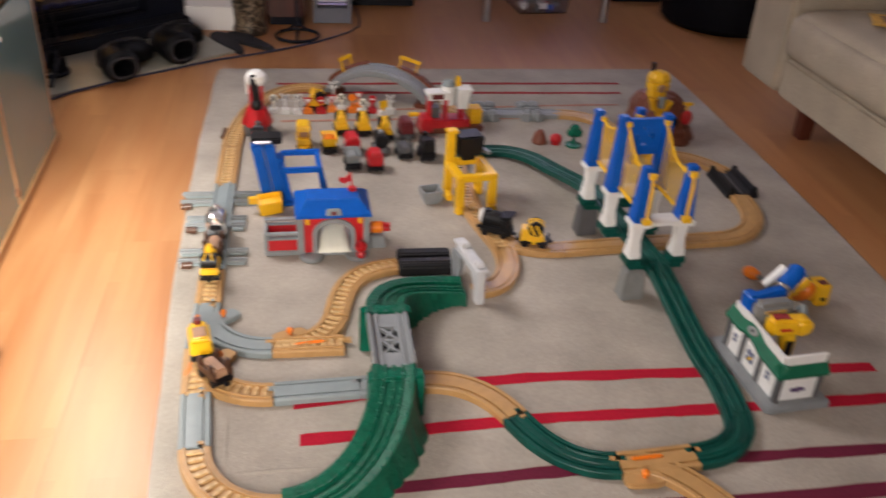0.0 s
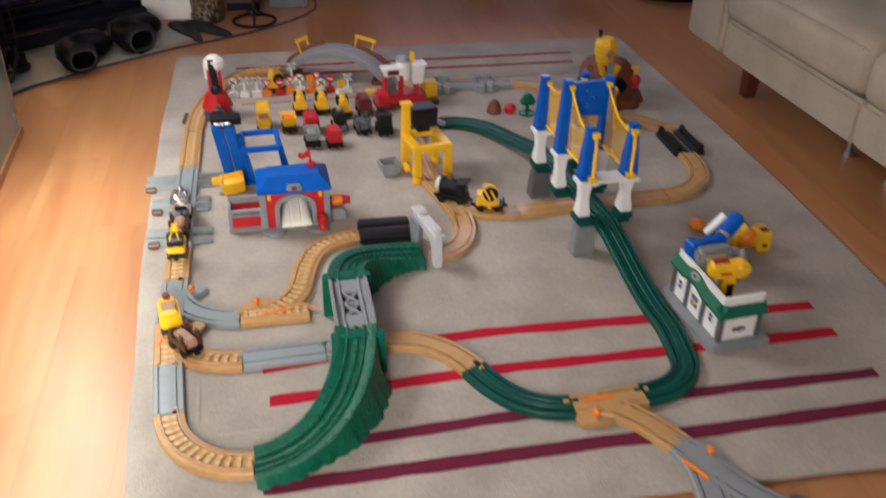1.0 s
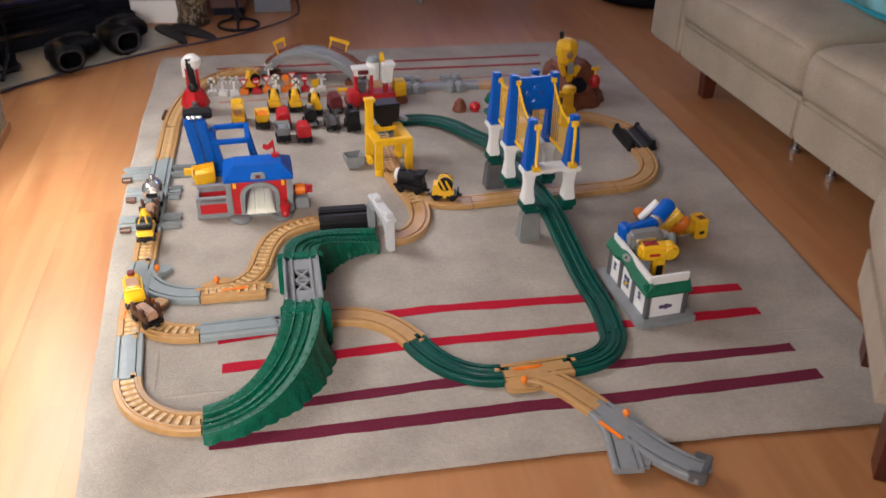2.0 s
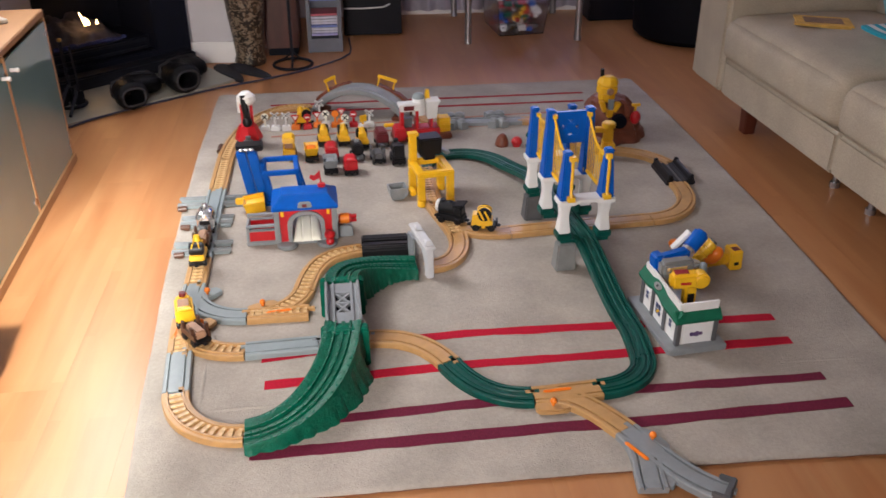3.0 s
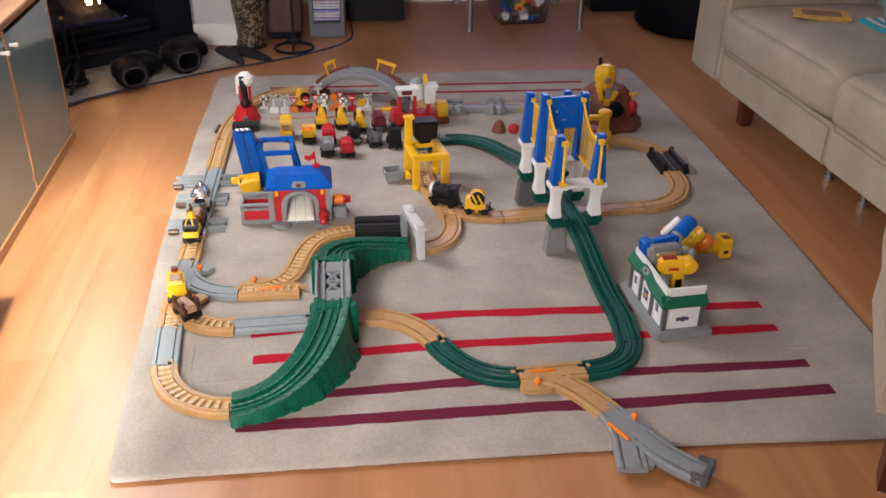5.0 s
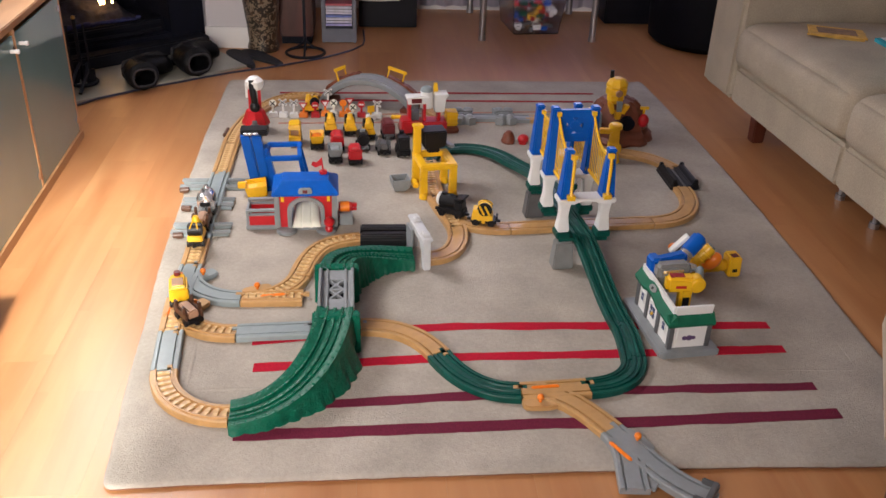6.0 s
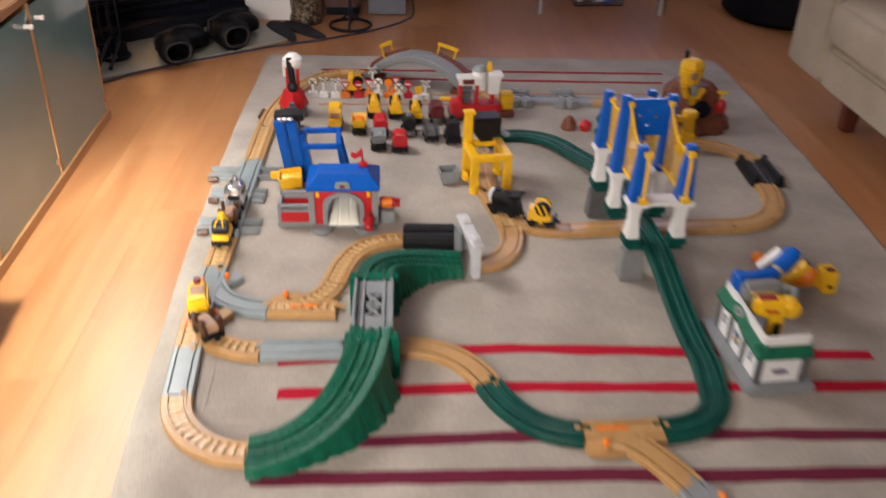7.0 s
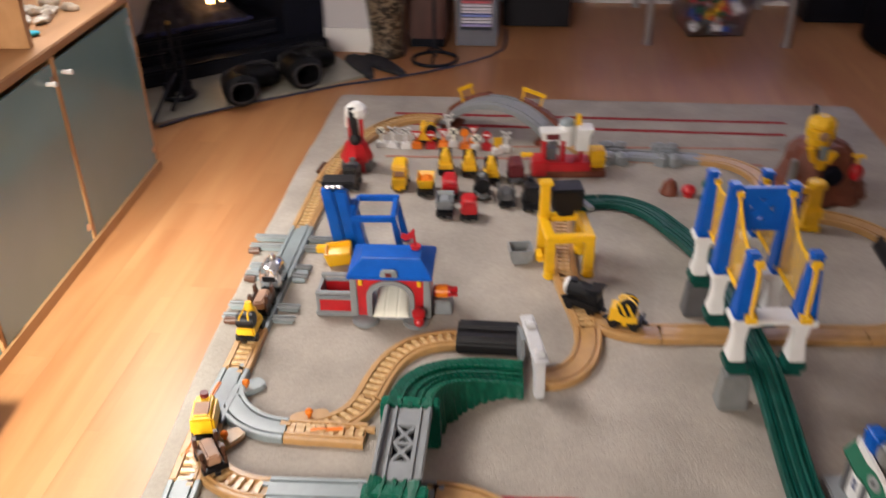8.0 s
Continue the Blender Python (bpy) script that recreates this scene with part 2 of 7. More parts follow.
def thin_cloth(m, through_cloth, clear):
    """Lets light pass: part scattered by the cloth, part straight through its weave."""
    t = m.node_tree
    b, out = t.nodes["Principled BSDF"], t.nodes["Material Output"]
    tl, tp, m1, m2 = t.nodes.new("ShaderNodeBsdfTranslucent"), t.nodes.new("ShaderNodeBsdfTransparent"), t.nodes.new("ShaderNodeMixShader"), t.nodes.new("ShaderNodeMixShader")
    t.links.new(b.inputs["Base Color"].links[0].from_socket, tl.inputs["Color"])
    m1.inputs[0].default_value, m2.inputs[0].default_value = through_cloth, clear
    t.links.new(b.outputs[0], m1.inputs[1])
    t.links.new(tl.outputs[0], m1.inputs[2])
    t.links.new(m1.outputs[0], m2.inputs[1])
    t.links.new(tp.outputs[0], m2.inputs[2])
    t.links.new(m2.outputs[0], out.inputs["Surface"])
    return m


thin_cloth(M["curtain"], 0.5, 0.0)
# cloth of the added, unseen filter that dims the sun on the floor
M["sheer"] = thin_cloth(mat("sun_filter_cloth", (0.8, 0.8, 0.78), 0.9, vary=0.03, scale=60), 0.5, 0.80)
M["vase"] = vase_material()
M["glass"] = mat("green_glass", (0.19, 0.32, 0.33), 0.07, vary=0.06, scale=3, trans=0.12, spec=0.55, coat=0.45)
M["clear"] = glass_material("clear_plastic", (0.82, 0.82, 0.90), 0.22)


# ---- building helpers ----
def box(bm, c, s, rz=0.0, top=(1.0, 1.0), m=None):
    """A box about c of size s, its top face scaled by top."""
    vs = []
    for z in (-0.5, 0.5):
        for x, y in ((-0.5, -0.5), (0.5, -0.5), (0.5, 0.5), (-0.5, 0.5)):
            k = top if z > 0 else (1, 1)
            vs.append(Vector((x * s[0] * k[0], y * s[1] * k[1], z * s[2])))
    r = Matrix.Translation(c) @ Matrix.Rotation(radians(rz), 4, 'Z')
    if m is not None:
        r = m @ r
    v = [bm.verts.new(r @ p) for p in vs]
    for f in ((3, 2, 1, 0), (4, 5, 6, 7), (0, 1, 5, 4), (1, 2, 6, 5), (2, 3, 7, 6), (3, 0, 4, 7)):
        bm.faces.new([v[i] for i in f])
    return bm


def ring_pts(c, a, b, r, n):
    return [c + a * (r * math.cos(2 * math.pi * i / n)) + b * (r * math.sin(2 * math.pi * i / n)) for i in range(n)]


def skin(bm, rings, cap=True, close=True):
    """Faces between rings of points."""
    vr = [[bm.verts.new(p) for p in r] for r in rings]
    n = len(vr[0])
    for a, b in zip(vr, vr[1:]):
        for i in range(n if close else n - 1):
            j = (i + 1) % n
            bm.faces.new((a[i], a[j], b[j], b[i]))
    if cap and close:
        bm.faces.new(vr[0][::-1])
        bm.faces.new(vr[-1])
    return vr


def cyl(bm, p0, p1, r0, r1=None, n=16):
    p0, p1 = Vector(p0), Vector(p1)
    d = (p1 - p0).normalized()
    a = d.orthogonal().normalized()
    b = d.cross(a)
    skin(bm, [ring_pts(p0, a, b, r0, n), ring_pts(p1, a, b, r0 if r1 is None else r1, n)])
    return bm


def tube(bm, pts, r, n=8):
    pts = [Vector(p) for p in pts]
    rings, a = [], None
    for i, p in enumerate(pts):
        d = (pts[min(i + 1, len(pts) - 1)] - pts[max(i - 1, 0)]).normalized()
        a = d.orthogonal().normalized() if a is None else (a - d * a.dot(d)).normalized()
        rings.append(ring_pts(p, a, d.cross(a), r, n))
    skin(bm, rings)
    return bm


def lathe(bm, prof, n=24, c=(0, 0, 0)):
    c = Vector(c)
    rings = [[c + Vector((r * math.cos(2 * math.pi * i / n), r * math.sin(2 * math.pi * i / n), z)) for i in range(n)] for r, z in prof]
    skin(bm, rings)
    return bm


def prism(bm, poly, y0, y1, m=None):
    """The polygon of (x, z) pulled from y0 to y1."""
    m = m or Matrix()
    skin(bm, [[m @ Vector((x, y0, z)) for x, z in poly], [m @ Vector((x, y1, z)) for x, z in poly]])
    return bm


def slab(bm, poly, z0, z1):
    """The polygon of (x, y) pulled from z0 to z1."""
    skin(bm, [[Vector((x, y, z0)) for x, y in poly], [Vector((x, y, z1)) for x, y in poly]])
    return bm


def ball(bm, c, r, squash=(1, 1, 1), seg=14):
    bmesh.ops.create_uvsphere(bm, u_segments=seg, v_segments=seg // 2 + 2, radius=r, matrix=Matrix.Translation(c) @ Matrix.Diagonal((*squash, 1)))
    return bm


def soften(bm, w, seg=2, angle=30):
    bmesh.ops.recalc_face_normals(bm, faces=bm.faces)
    es = [e for e in bm.edges if len(e.link_faces) == 2 and e.calc_face_angle(0) > radians(angle)]
    bmesh.ops.bevel(bm, geom=es, offset=w, segments=seg, affect='EDGES', clamp_overlap=True)
    return bm


def mesh_of(name, bm, material, smooth=35):
    bmesh.ops.recalc_face_normals(bm, faces=bm.faces)
    me = bpy.data.meshes.new(name)
    bm.to_mesh(me)
    bm.free()
    me.materials.append(material)
    if smooth:
        for p in me.polygons:
            p.use_smooth = True
        me.set_sharp_from_angle(angle=radians(smooth))
    return me


def part(name, bm, material, parent, label="", smooth=35, m=None):
    ob = new(name, mesh_of(name, bm, M[material] if isinstance(material, str) else material, smooth))
    ob.parent = parent
    if m is not None:
        ob.matrix_basis = m
    if label:
        ob["label"] = label
    return ob


def shared(name, me, parent, m):
    ob = new(name, me)
    ob.parent = parent
    ob.matrix_basis = m
    return ob


def thing(name, label, category, m=None, group="", kind=""):
    ob = new(name)
    ob.empty_display_size = 0.02
    ob.matrix_basis = m if m is not None else Matrix()
    return tagged(ob, label, category, group, kind)


def single(name, bm, material, label, category, kind="", m=None, smooth=35):
    ob = new(name, mesh_of(name, bm, M[material], smooth))
    if m is not None:
        ob.matrix_basis = m
    return tagged(ob, label, category, "", kind)


def nb():
    return bmesh.new()


RUG = 0.014


# ---- the room ----
X0, X1, Y0, Y1, TOP = -1.26, 3.0, -2.1, 4.05, 2.4


def wall_with_hole(name, label, axis, at, out, a0, a1, holes):
    """A wall 0.12 thick in the plane axis = at, from a0 to a1, with openings (b0, b1, z0, z1)."""
    bm = nb()
    spans, last = [], a0
    for b0, b1, z0, z1 in holes:
        spans += [(last, b0, 0, TOP), (b0, b1, 0, z0), (b0, b1, z1, TOP)]
        last = b1
    spans.append((last, a1, 0, TOP))
    for b0, b1, z0, z1 in spans:
        if b1 - b0 > 0.001 and z1 - z0 > 0.001:
            c, s = ((b0 + b1) / 2, (z0 + z1) / 2), (b1 - b0, z1 - z0)
            if axis == "x":
                box(bm, (at + out * 0.06, c[0], c[1]), (0.12, s[0], s[1]))
            else:
                box(bm, (c[0], at + out * 0.06, c[1]), (s[0], 0.12, s[1]))
    return single(name, bm, "wall", label, "wall", "structure")


wall_with_hole("wall_west", "plain off-white painted living room wall", "x", X0, -1, Y0, Y1, [(1.25, 2.55, 1.42, 2.32)])
# the second opening is added, out of view; only the door follows from the sun patch
wall_with_hole("wall_south", "plain off-white wall with a garden door and an added window opening", "y", Y0, -1, X0 - 0.12, X1 + 0.12, [(-1.02, -0.13, 0.02, 2.02), (-0.06, 0.50, 0.15, 2.02)])
wall_with_hole("wall_east", "plain off-white painted living room wall", "x", X1, 1, Y0, Y1, [])
wall_with_hole("wall_north", "pale lilac white wall behind a metal-legged table", "y", Y1, 1, X0 - 0.12, X1 + 0.12, [(0.70, 2.0, 0.40, 2.1)])
# added unseen cloth that keeps direct sun off the right of the floor
bm = nb()
box(bm, (0.23, Y0 - 0.135, 1.085), (0.60, 0.01, 2.0))
single("blind", bm, "curtain", "added pale cloth sheet blocking the sun, out of view", "blind")
# added unseen cloth: weakens the sun over the right part of its floor patch
bm = nb()
fold_x = [-0.49 + 0.012 * i for i in range(32)]
skin(bm, [[Vector((x, Y0 - 0.16 + 0.012 * math.sin(i * 0.9), z)) for i, x in enumerate(fold_x)] for z in (0.03, 1.0, 2.1)], cap=False, close=False)
single("sheer_curtain", bm, "sheer", "added thin white cloth that dims part of the sun, out of view", "curtain")
bm = nb()
box(bm, ((X0 + X1) / 2, (Y0 + Y1) / 2, TOP + 0.05), (X1 - X0 + 0.3, Y1 - Y0 + 0.3, 0.1))
single("ceiling", bm, "ceiling", "plain white painted ceiling", "ceiling", "structure")
bm = nb()
box(bm, (0, 0, -0.09), (60, 60, 0.02))
single("ground", bm, "wall", "pale paved ground outside the room", "ground", "structure")
bm = nb()
box(bm, ((X0 + X1) / 2, Y1 - 0.009, 0.06), (X1 - X0, 0.018, 0.12))
soften(bm, 0.004)
single("baseboard", bm, "white_gloss", "white gloss baseboard along the far wall", "baseboard", "structure")
# pale curtain that hangs to the floor at the far wall
bm = nb()
pts, k = [], 0
for i in range(161):
    x = 0.62 + i * 0.0092
    pts.append((x, 3.985 + 0.018 * math.sin(i * 0.55) + 0.008 * math.sin(i * 0.23)))
skin(bm, [[Vector((x, y, z)) for x, y in pts] for z in (0.035, 0.5, 1.2, 2.2)], cap=False, close=False)
skin(bm, [[Vector((x, y + 0.004, z)) for x, y in pts] for z in (0.035, 0.5, 1.2, 2.2)], cap=False, close=False)
single("curtain", bm, "curtain", "pale lilac curtain hanging in folds to the floor", "curtain")

floor = thing("floor", "warm orange-tan glossy laminate plank floor", "floor", kind="structure")
bm = nb()
box(bm, ((X0 + X1) / 2, (Y0 + Y1) / 2, -0.03), (X1 - X0 + 0.24, Y1 - Y0 + 0.24, 0.04))
part("subfloor", bm, "chocolate", floor)

# ---- rug ----
RUG_NL, RUG_NR, RUG_FR, RUG_FL = (-0.252, -0.152), (1.642, -0.162), (1.669, 2.566), (-0.336, 2.556)
rug = thing("rug", "grey-beige short-pile rug with red and plum stripes on the laminate", "rug")

bm = nb()
outline = []
# the edges run slightly bowed, and the corners are rounded
RUG_EDGES = ((RUG_NL, RUG_NR, (0, 0.018)), (RUG_NR, RUG_FR, (0.036, 0)), (RUG_FR, RUG_FL, (0, 0)), (RUG_FL, RUG_NL, (-0.036, 0)))
for p, q, bow in RUG_EDGES:
    n = 160
    runs = []
    for i in range(2, n - 1):
        k = i / n
        v = Vector((*p, 0)).lerp(Vector((*q, 0)), k) + Vector((*bow, 0)) * (4 * k * (1 - k))
        w = 0.004 * noise.noise((v.x * 3, v.y * 3, 2)) + 0.0016 * noise.noise((v.x * 25, v.y * 25, 4))
        runs.append(Vector((v.x + w, v.y + w)))
    if outline:
        a, c, b = outline[-1], Vector(p), runs[0]
        outline += [a * (1 - k) ** 2 + c * 2 * k * (1 - k) + b * k * k for k in (0.2, 0.4, 0.6, 0.8)]
    outline += runs
a, c, b = outline[-1], Vector(RUG_NL), outline[0]
outline += [a * (1 - k) ** 2 + c * 2 * k * (1 - k) + b * k * k for k in (0.2, 0.4, 0.6, 0.8)]


def inset(g):
    """The rug's outline drawn in by g towards the middle."""
    out = []
    for i, p in enumerate(outline):
        d = (outline[(i + 1) % len(outline)] - outline[i - 1]).normalized()
        out.append((p.x - d.y * g, p.y + d.x * g))
    return out


skin(bm, [[Vector((x, y, z)) for x, y in inset(g)] for z, g in ((0.0025, 0.004), (0.006, 0.0), (0.0095, 0.0005), (0.0122, 0.004), (0.0137, 0.009), (0.014, 0.014))])
part("rug_field", bm, "rug", rug)
bm = nb()
slab(bm, inset(0.003), 0.0004, 0.0035)
part("backing", bm, "rug_edge", rug, "reddish brown woven backing at the edge")


def stripe(line, w, material, label):
    bm = nb()
    lo, hi = [], []
    for p, q in zip(line, line[1:]):
        n = max(6, int((q[0] - p[0]) * 60))
        for i in range(n + (q == line[-1])):
            v = Vector((*p, 0)).lerp(Vector((*q, 0)), i / n)
            k = 0.0044 * noise.noise((v.x * 9, v.y * 5, 7)) + 0.0018 * noise.noise((v.x * 40, v.y * 5, 1))
            j = 0.0044 * noise.noise((v.x * 9, v.y * 5, 17)) + 0.0018 * noise.noise((v.x * 40, v.y * 5, 11))
            lo.append((v.x, v.y - w / 2 + k))
            hi.append((v.x, v.y + w / 2 + j))
    slab(bm, lo + hi[::-1], 0.010, 0.0155)
    part("stripe", bm, material, rug, label)


def fold(line, high):
    """A low crease pressed up in the pile."""
    bm = nb()
    pts = []
    for p, q in zip(line, line[1:]):
        for i in range(12 + (q == line[-1])):
            v = Vector((*p, RUG)).lerp(Vector((*q, RUG)), i / 12)
            pts.append(v + Vector((0.0015 * noise.noise(v * 30), 0.0015 * noise.noise(v * 30 + Vector((5, 0, 0))), 0)))
    rings = []
    for i, v in enumerate(pts):
        d = (pts[min(i + 1, len(pts) - 1)] - pts[max(i - 1, 0)]).normalized()
        side = Vector((d.y, -d.x, 0))
        rise = high * min(1, i / 4, (len(pts) - 1 - i) / 4)
        rings.append([v - side * 0.009 - Vector((0, 0, 0.002)), v - side * 0.003 + Vector((0, 0, rise * 0.7)), v + Vector((0, 0, rise)), v + side * 0.003 + Vector((0, 0, rise * 0.5)), v + side * 0.010 - Vector((0, 0, 0.002))])
    skin(bm, rings, cap=False, close=False)
    part("fold_crease", bm, "rug", rug, "pressed fold line", smooth=60)


fold([(-0.140, 0.362), (-0.134, 0.180)], 0.0028)
fold([(-0.124, 0.168), (0.060, 0.172)], 0.0028)
fold([(1.302, 0.198), (1.560, 0.190)], 0.0010)
fold([(1.570, 0.200), (1.575, 0.330)], 0.0004)
stripe([(0.003, 0.370), (0.14, 0.386), (0.38, 0.412), (0.55, 0.424), (0.93, 0.414), (1.415, 0.402)], 0.034, "rug_red", "red woven stripe")
stripe([(0.017, 0.255), (0.28, 0.266), (0.52, 0.281), (0.93, 0.282), (1.412, 0.288)], 0.033, "rug_red", "red woven stripe")
stripe([(0.01, 0.092), (0.235, 0.105), (0.5, 0.119), (0.94, 0.130), (1.422, 0.126)], 0.031, "rug_plum", "dark plum woven stripe")
stripe([(0.0, 0.0), (0.24, 0.002), (0.7, 0.012), (0.91, 0.008), (1.17, 0.014), (1.435, 0.020)], 0.036, "rug_plum", "dark plum woven stripe")
# far red stripes, haze painted in as a paler red
stripe([(-0.085, 2.361), (0.5, 2.366), (1.378, 2.370)], 0.020, "hazed_red", "red woven stripe paled for haze")
stripe([(-0.06, 2.264), (0.5, 2.260), (1.352, 2.257)], 0.020, "hazed_red", "red woven stripe paled for haze")
stripe([(-0.06, 1.968), (0.40, 1.982), (0.83, 1.990), (1.22, 1.990)], 0.015, "rug_faint", "pale orange-red woven stripe")
stripe([(-0.02, 2.072), (0.41, 2.082), (0.85, 2.108), (1.30, 2.126)], 0.013, "rug_faint", "pale orange-red woven stripe")


# ---- the toy railway: track ----
BED = [(-0.033, 0), (-0.033, 0.0145), (-0.0305, 0.017), (-0.0225, 0.017), (-0.0218, 0.0205), (-0.0172, 0.0205), (-0.0165, 0.0125),
       (0.0165, 0.0125), (0.0172, 0.0205), (0.0218, 0.0205), (0.0225, 0.017), (0.0305, 0.017), (0.033, 0.0145), (0.033, 0)]

# flat-topped track with two narrow wheel grooves
GROOVED = [(-0.033, 0), (-0.033, 0.0145), (-0.0305, 0.0172), (-0.0224, 0.0172), (-0.0219, 0.0105), (-0.0172, 0.0105), (-0.0167, 0.0168), (-0.0035, 0.0172),
           (0.0035, 0.0172), (0.0167, 0.0168), (0.0172, 0.0105), (0.0219, 0.0105), (0.0224, 0.0172), (0.0305, 0.0172), (0.033, 0.0145), (0.033, 0)]
# the green pieces carry finer ridges between the grooves
RIDGED = [(-0.033, 0), (-0.033, 0.0150), (-0.0310, 0.0176), (-0.0285, 0.0176), (-0.0275, 0.0160), (-0.0224, 0.0172), (-0.0219, 0.0105), (-0.0172, 0.0105), (-0.0165, 0.0172), (-0.0135, 0.0172), (-0.0115, 0.0140), (-0.0065, 0.0140), (-0.0045, 0.0168),
          (0.0045, 0.0168), (0.0065, 0.0140), (0.0115, 0.0140), (0.0135, 0.0172), (0.0165, 0.0172), (0.0172, 0.0105), (0.0219, 0.0105), (0.0224, 0.0172), (0.0275, 0.0160), (0.0285, 0.0176), (0.0310, 0.0176), (0.033, 0.0150), (0.033, 0)]


def course(p, hp, q, hq, n=18, pull=0.39):
    """Points of a smooth line from p, heading hp degrees, to q, heading hq; with z if given."""
    p, q = Vector((*p, 0)[:3]) if len(p) == 2 else Vector(p), Vector((*q, 0)[:3]) if len(q) == 2 else Vector(q)
    d = (q - p).length
    turn = abs((hq - hp + 180) % 360 - 180)
    k = d * (pull if turn > 20 else 0.333)
    a = p + k * Vector((math.cos(radians(hp)), math.sin(radians(hp)), 0))
    b = q - k * Vector((math.cos(radians(hq)), math.sin(radians(hq)), 0))
    out = []
    for i in range(n + 1):
        t = i / n
        s = t * t * (3 - 2 * t)
        v = p * (1 - t) ** 3 + a * 3 * t * (1 - t) ** 2 + b * 3 * t * t * (1 - t) + q * t ** 3
        v.z = p.z + (q.z - p.z) * (s * 0.5 + t * 0.5)
        out.append(v)
    return out


def sides(pts):
    out = []
    for i in range(len(pts)):
        d = pts[min(i + 1, len(pts) - 1)] - pts[max(i - 1, 0)]
        d.z = 0
        d.normalize()
        out.append(Vector((d.y, -d.x, 0)))
    return out


def swept(bm, pts, prof, lift=0.0):
    ss = sides(pts)
    skin(bm, [[p + s * u + Vector((0, 0, v + lift)) for u, v in prof] for p, s in zip(pts, ss)])
    return bm


_tie = {}


def tie_mesh(material):
    if material not in _tie:
        bm = nb()
        box(bm, (0, 0, 0.001), (0.0115, 0.031, 0.005), top=(0.82, 0.96))
        # tan sleepers get the lighter tan with glints painted in
        _tie[material] = mesh_of("sleeper", bm, M["tie_tan" if material == "brown_t" else material], 0)
    return _tie[material]


_tab = {}


def tabs(parent, pts, material):
    """The small jointing tabs at both ends."""
    if material not in _tab:
        bm = nb()
        box(bm, (-0.001, 0, 0), (0.020, 0.0110, 0.0096))
        box(bm, (0.008, 0, 0.0001), (0.008, 0.0140, 0.0096), top=(0.8, 0.9))
        _tab[material] = mesh_of("joint_tab", bm, M[material], 0)
    for a, b in ((pts[-1], pts[-2]), (pts[0], pts[1])):
        d = (a - b).normalized()
        side = Vector((d.y, -d.x, 0))
        c = a + side * (0.013 if a is pts[0] else -0.013) + d * 0.006
        shared("joint_tab", _tab[material], parent, Matrix.Translation((c.x, c.y, c.z + 0.0126)) @ Matrix.Rotation(math.atan2(d.y, d.x), 4, 'Z'))


def ties(parent, pts, material, gap=0.021):
    run, k = 0.0, gap * 0.6
    for a, b in zip(pts, pts[1:]):
        d = b - a
        while k < run + d.length:
            c = a + d * ((k - run) / d.length)
            shared("sleeper", tie_mesh(material), parent, Matrix.Translation((c.x, c.y, c.z + 0.0145)) @ Matrix.Rotation(math.atan2(d.y, d.x), 4, 'Z'))
            k += gap
        run += d.length


COLOURS = {"brown_t": "tan brown", "grey_t": "mid grey", "pale_t": "pale blue-grey", "dkgreen_t": "dark green"}


def track(material, lines, what="curved", sleepers=True, note="lying on the rug"):
    o = lines[0][0].copy()
    o.z = 0
    t = thing("toy_track", f"{COLOURS[material]} plastic {what} toy railway track {note}", "toy track", Matrix.Translation((o.x, o.y, RUG)), "toy track pieces")
    bm = nb()
    for k, pts in enumerate(lines):
        loc = [p - o for p in pts]
        swept(bm, loc, BED if sleepers else RIDGED if material == "dkgreen_t" else GROOVED, -0.0006 * k)
    part("rail_bed", bm, material, t)
    tabs(t, [p - o for p in lines[0]], material)
    if sleepers:
        for pts in lines:
            ties(t, [p - o for p in pts], material)
    return t, o


def lever(t, o, at, heading, slide):
    """The orange slide and the knob on a flap of a switch."""
    bm = nb()
    oval = [(0.043 * math.copysign(abs(math.cos(a)) ** 0.55, math.cos(a)), 0.022 * math.copysign(abs(math.sin(a)) ** 0.55, math.sin(a))) for a in [2 * math.pi * i / 28 for i in range(28)]]
    c, d = math.cos(radians(heading)), math.sin(radians(heading))
    slab(bm, [(at[0] - o.x + u * c - v * d, at[1] - o.y + u * d + v * c) for u, v in oval], 0.001, 0.0148)
    soften(bm, 0.003)
    part("flap", bm, slide[3], t)
    bm = nb()
    cyl(bm, (at[0] - o.x, at[1] - o.y, 0.014), (at[0] - o.x, at[1] - o.y, 0.022), 0.004)
    ball(bm, (at[0] - o.x, at[1] - o.y, 0.027), 0.0085)
    part("knob", bm, "orange", t, "round orange knob")
    bm = nb()
    box(bm, (slide[0] - o.x, slide[1] - o.y, 0.0185), (0.074, 0.012, 0.007), slide[2], top=(0.9, 0.7))
    soften(bm, 0.003)
    part("point_blade", bm, "orange", t, "orange sliding point blade")


track("brown_t", [course((-0.195, 0.232), 274, (-0.016, 0.060), 0)])
track("pale_t", [course((-0.210, 0.404), 274, (-0.196, 0.234), 274)], "straight", False)
t, o = track("brown_t", [course((-0.220, 0.568), 272, (-0.210, 0.406), 274), course((-0.219, 0.552), 273, (-0.042, 0.398), 2)], "branching switch")
lever(t, o, (-0.168, 0.527), 50, (-0.232, 0.500, 82, "brown_t"))
track("pale_t", [course((-0.040, 0.398), 3, (0.150, 0.407), 3)], "straight", False)
track("grey_t", [course((0.152, 0.407), 3, (0.284, 0.416), 0)], "straight", False)
track("brown_t", [course((0.286, 0.416), 2, (0.484, 0.282), 294)], sleepers=False)
track("dkgreen_t", [course((0.485, 0.279), 292, (0.671, 0.119), 358)], sleepers=False)
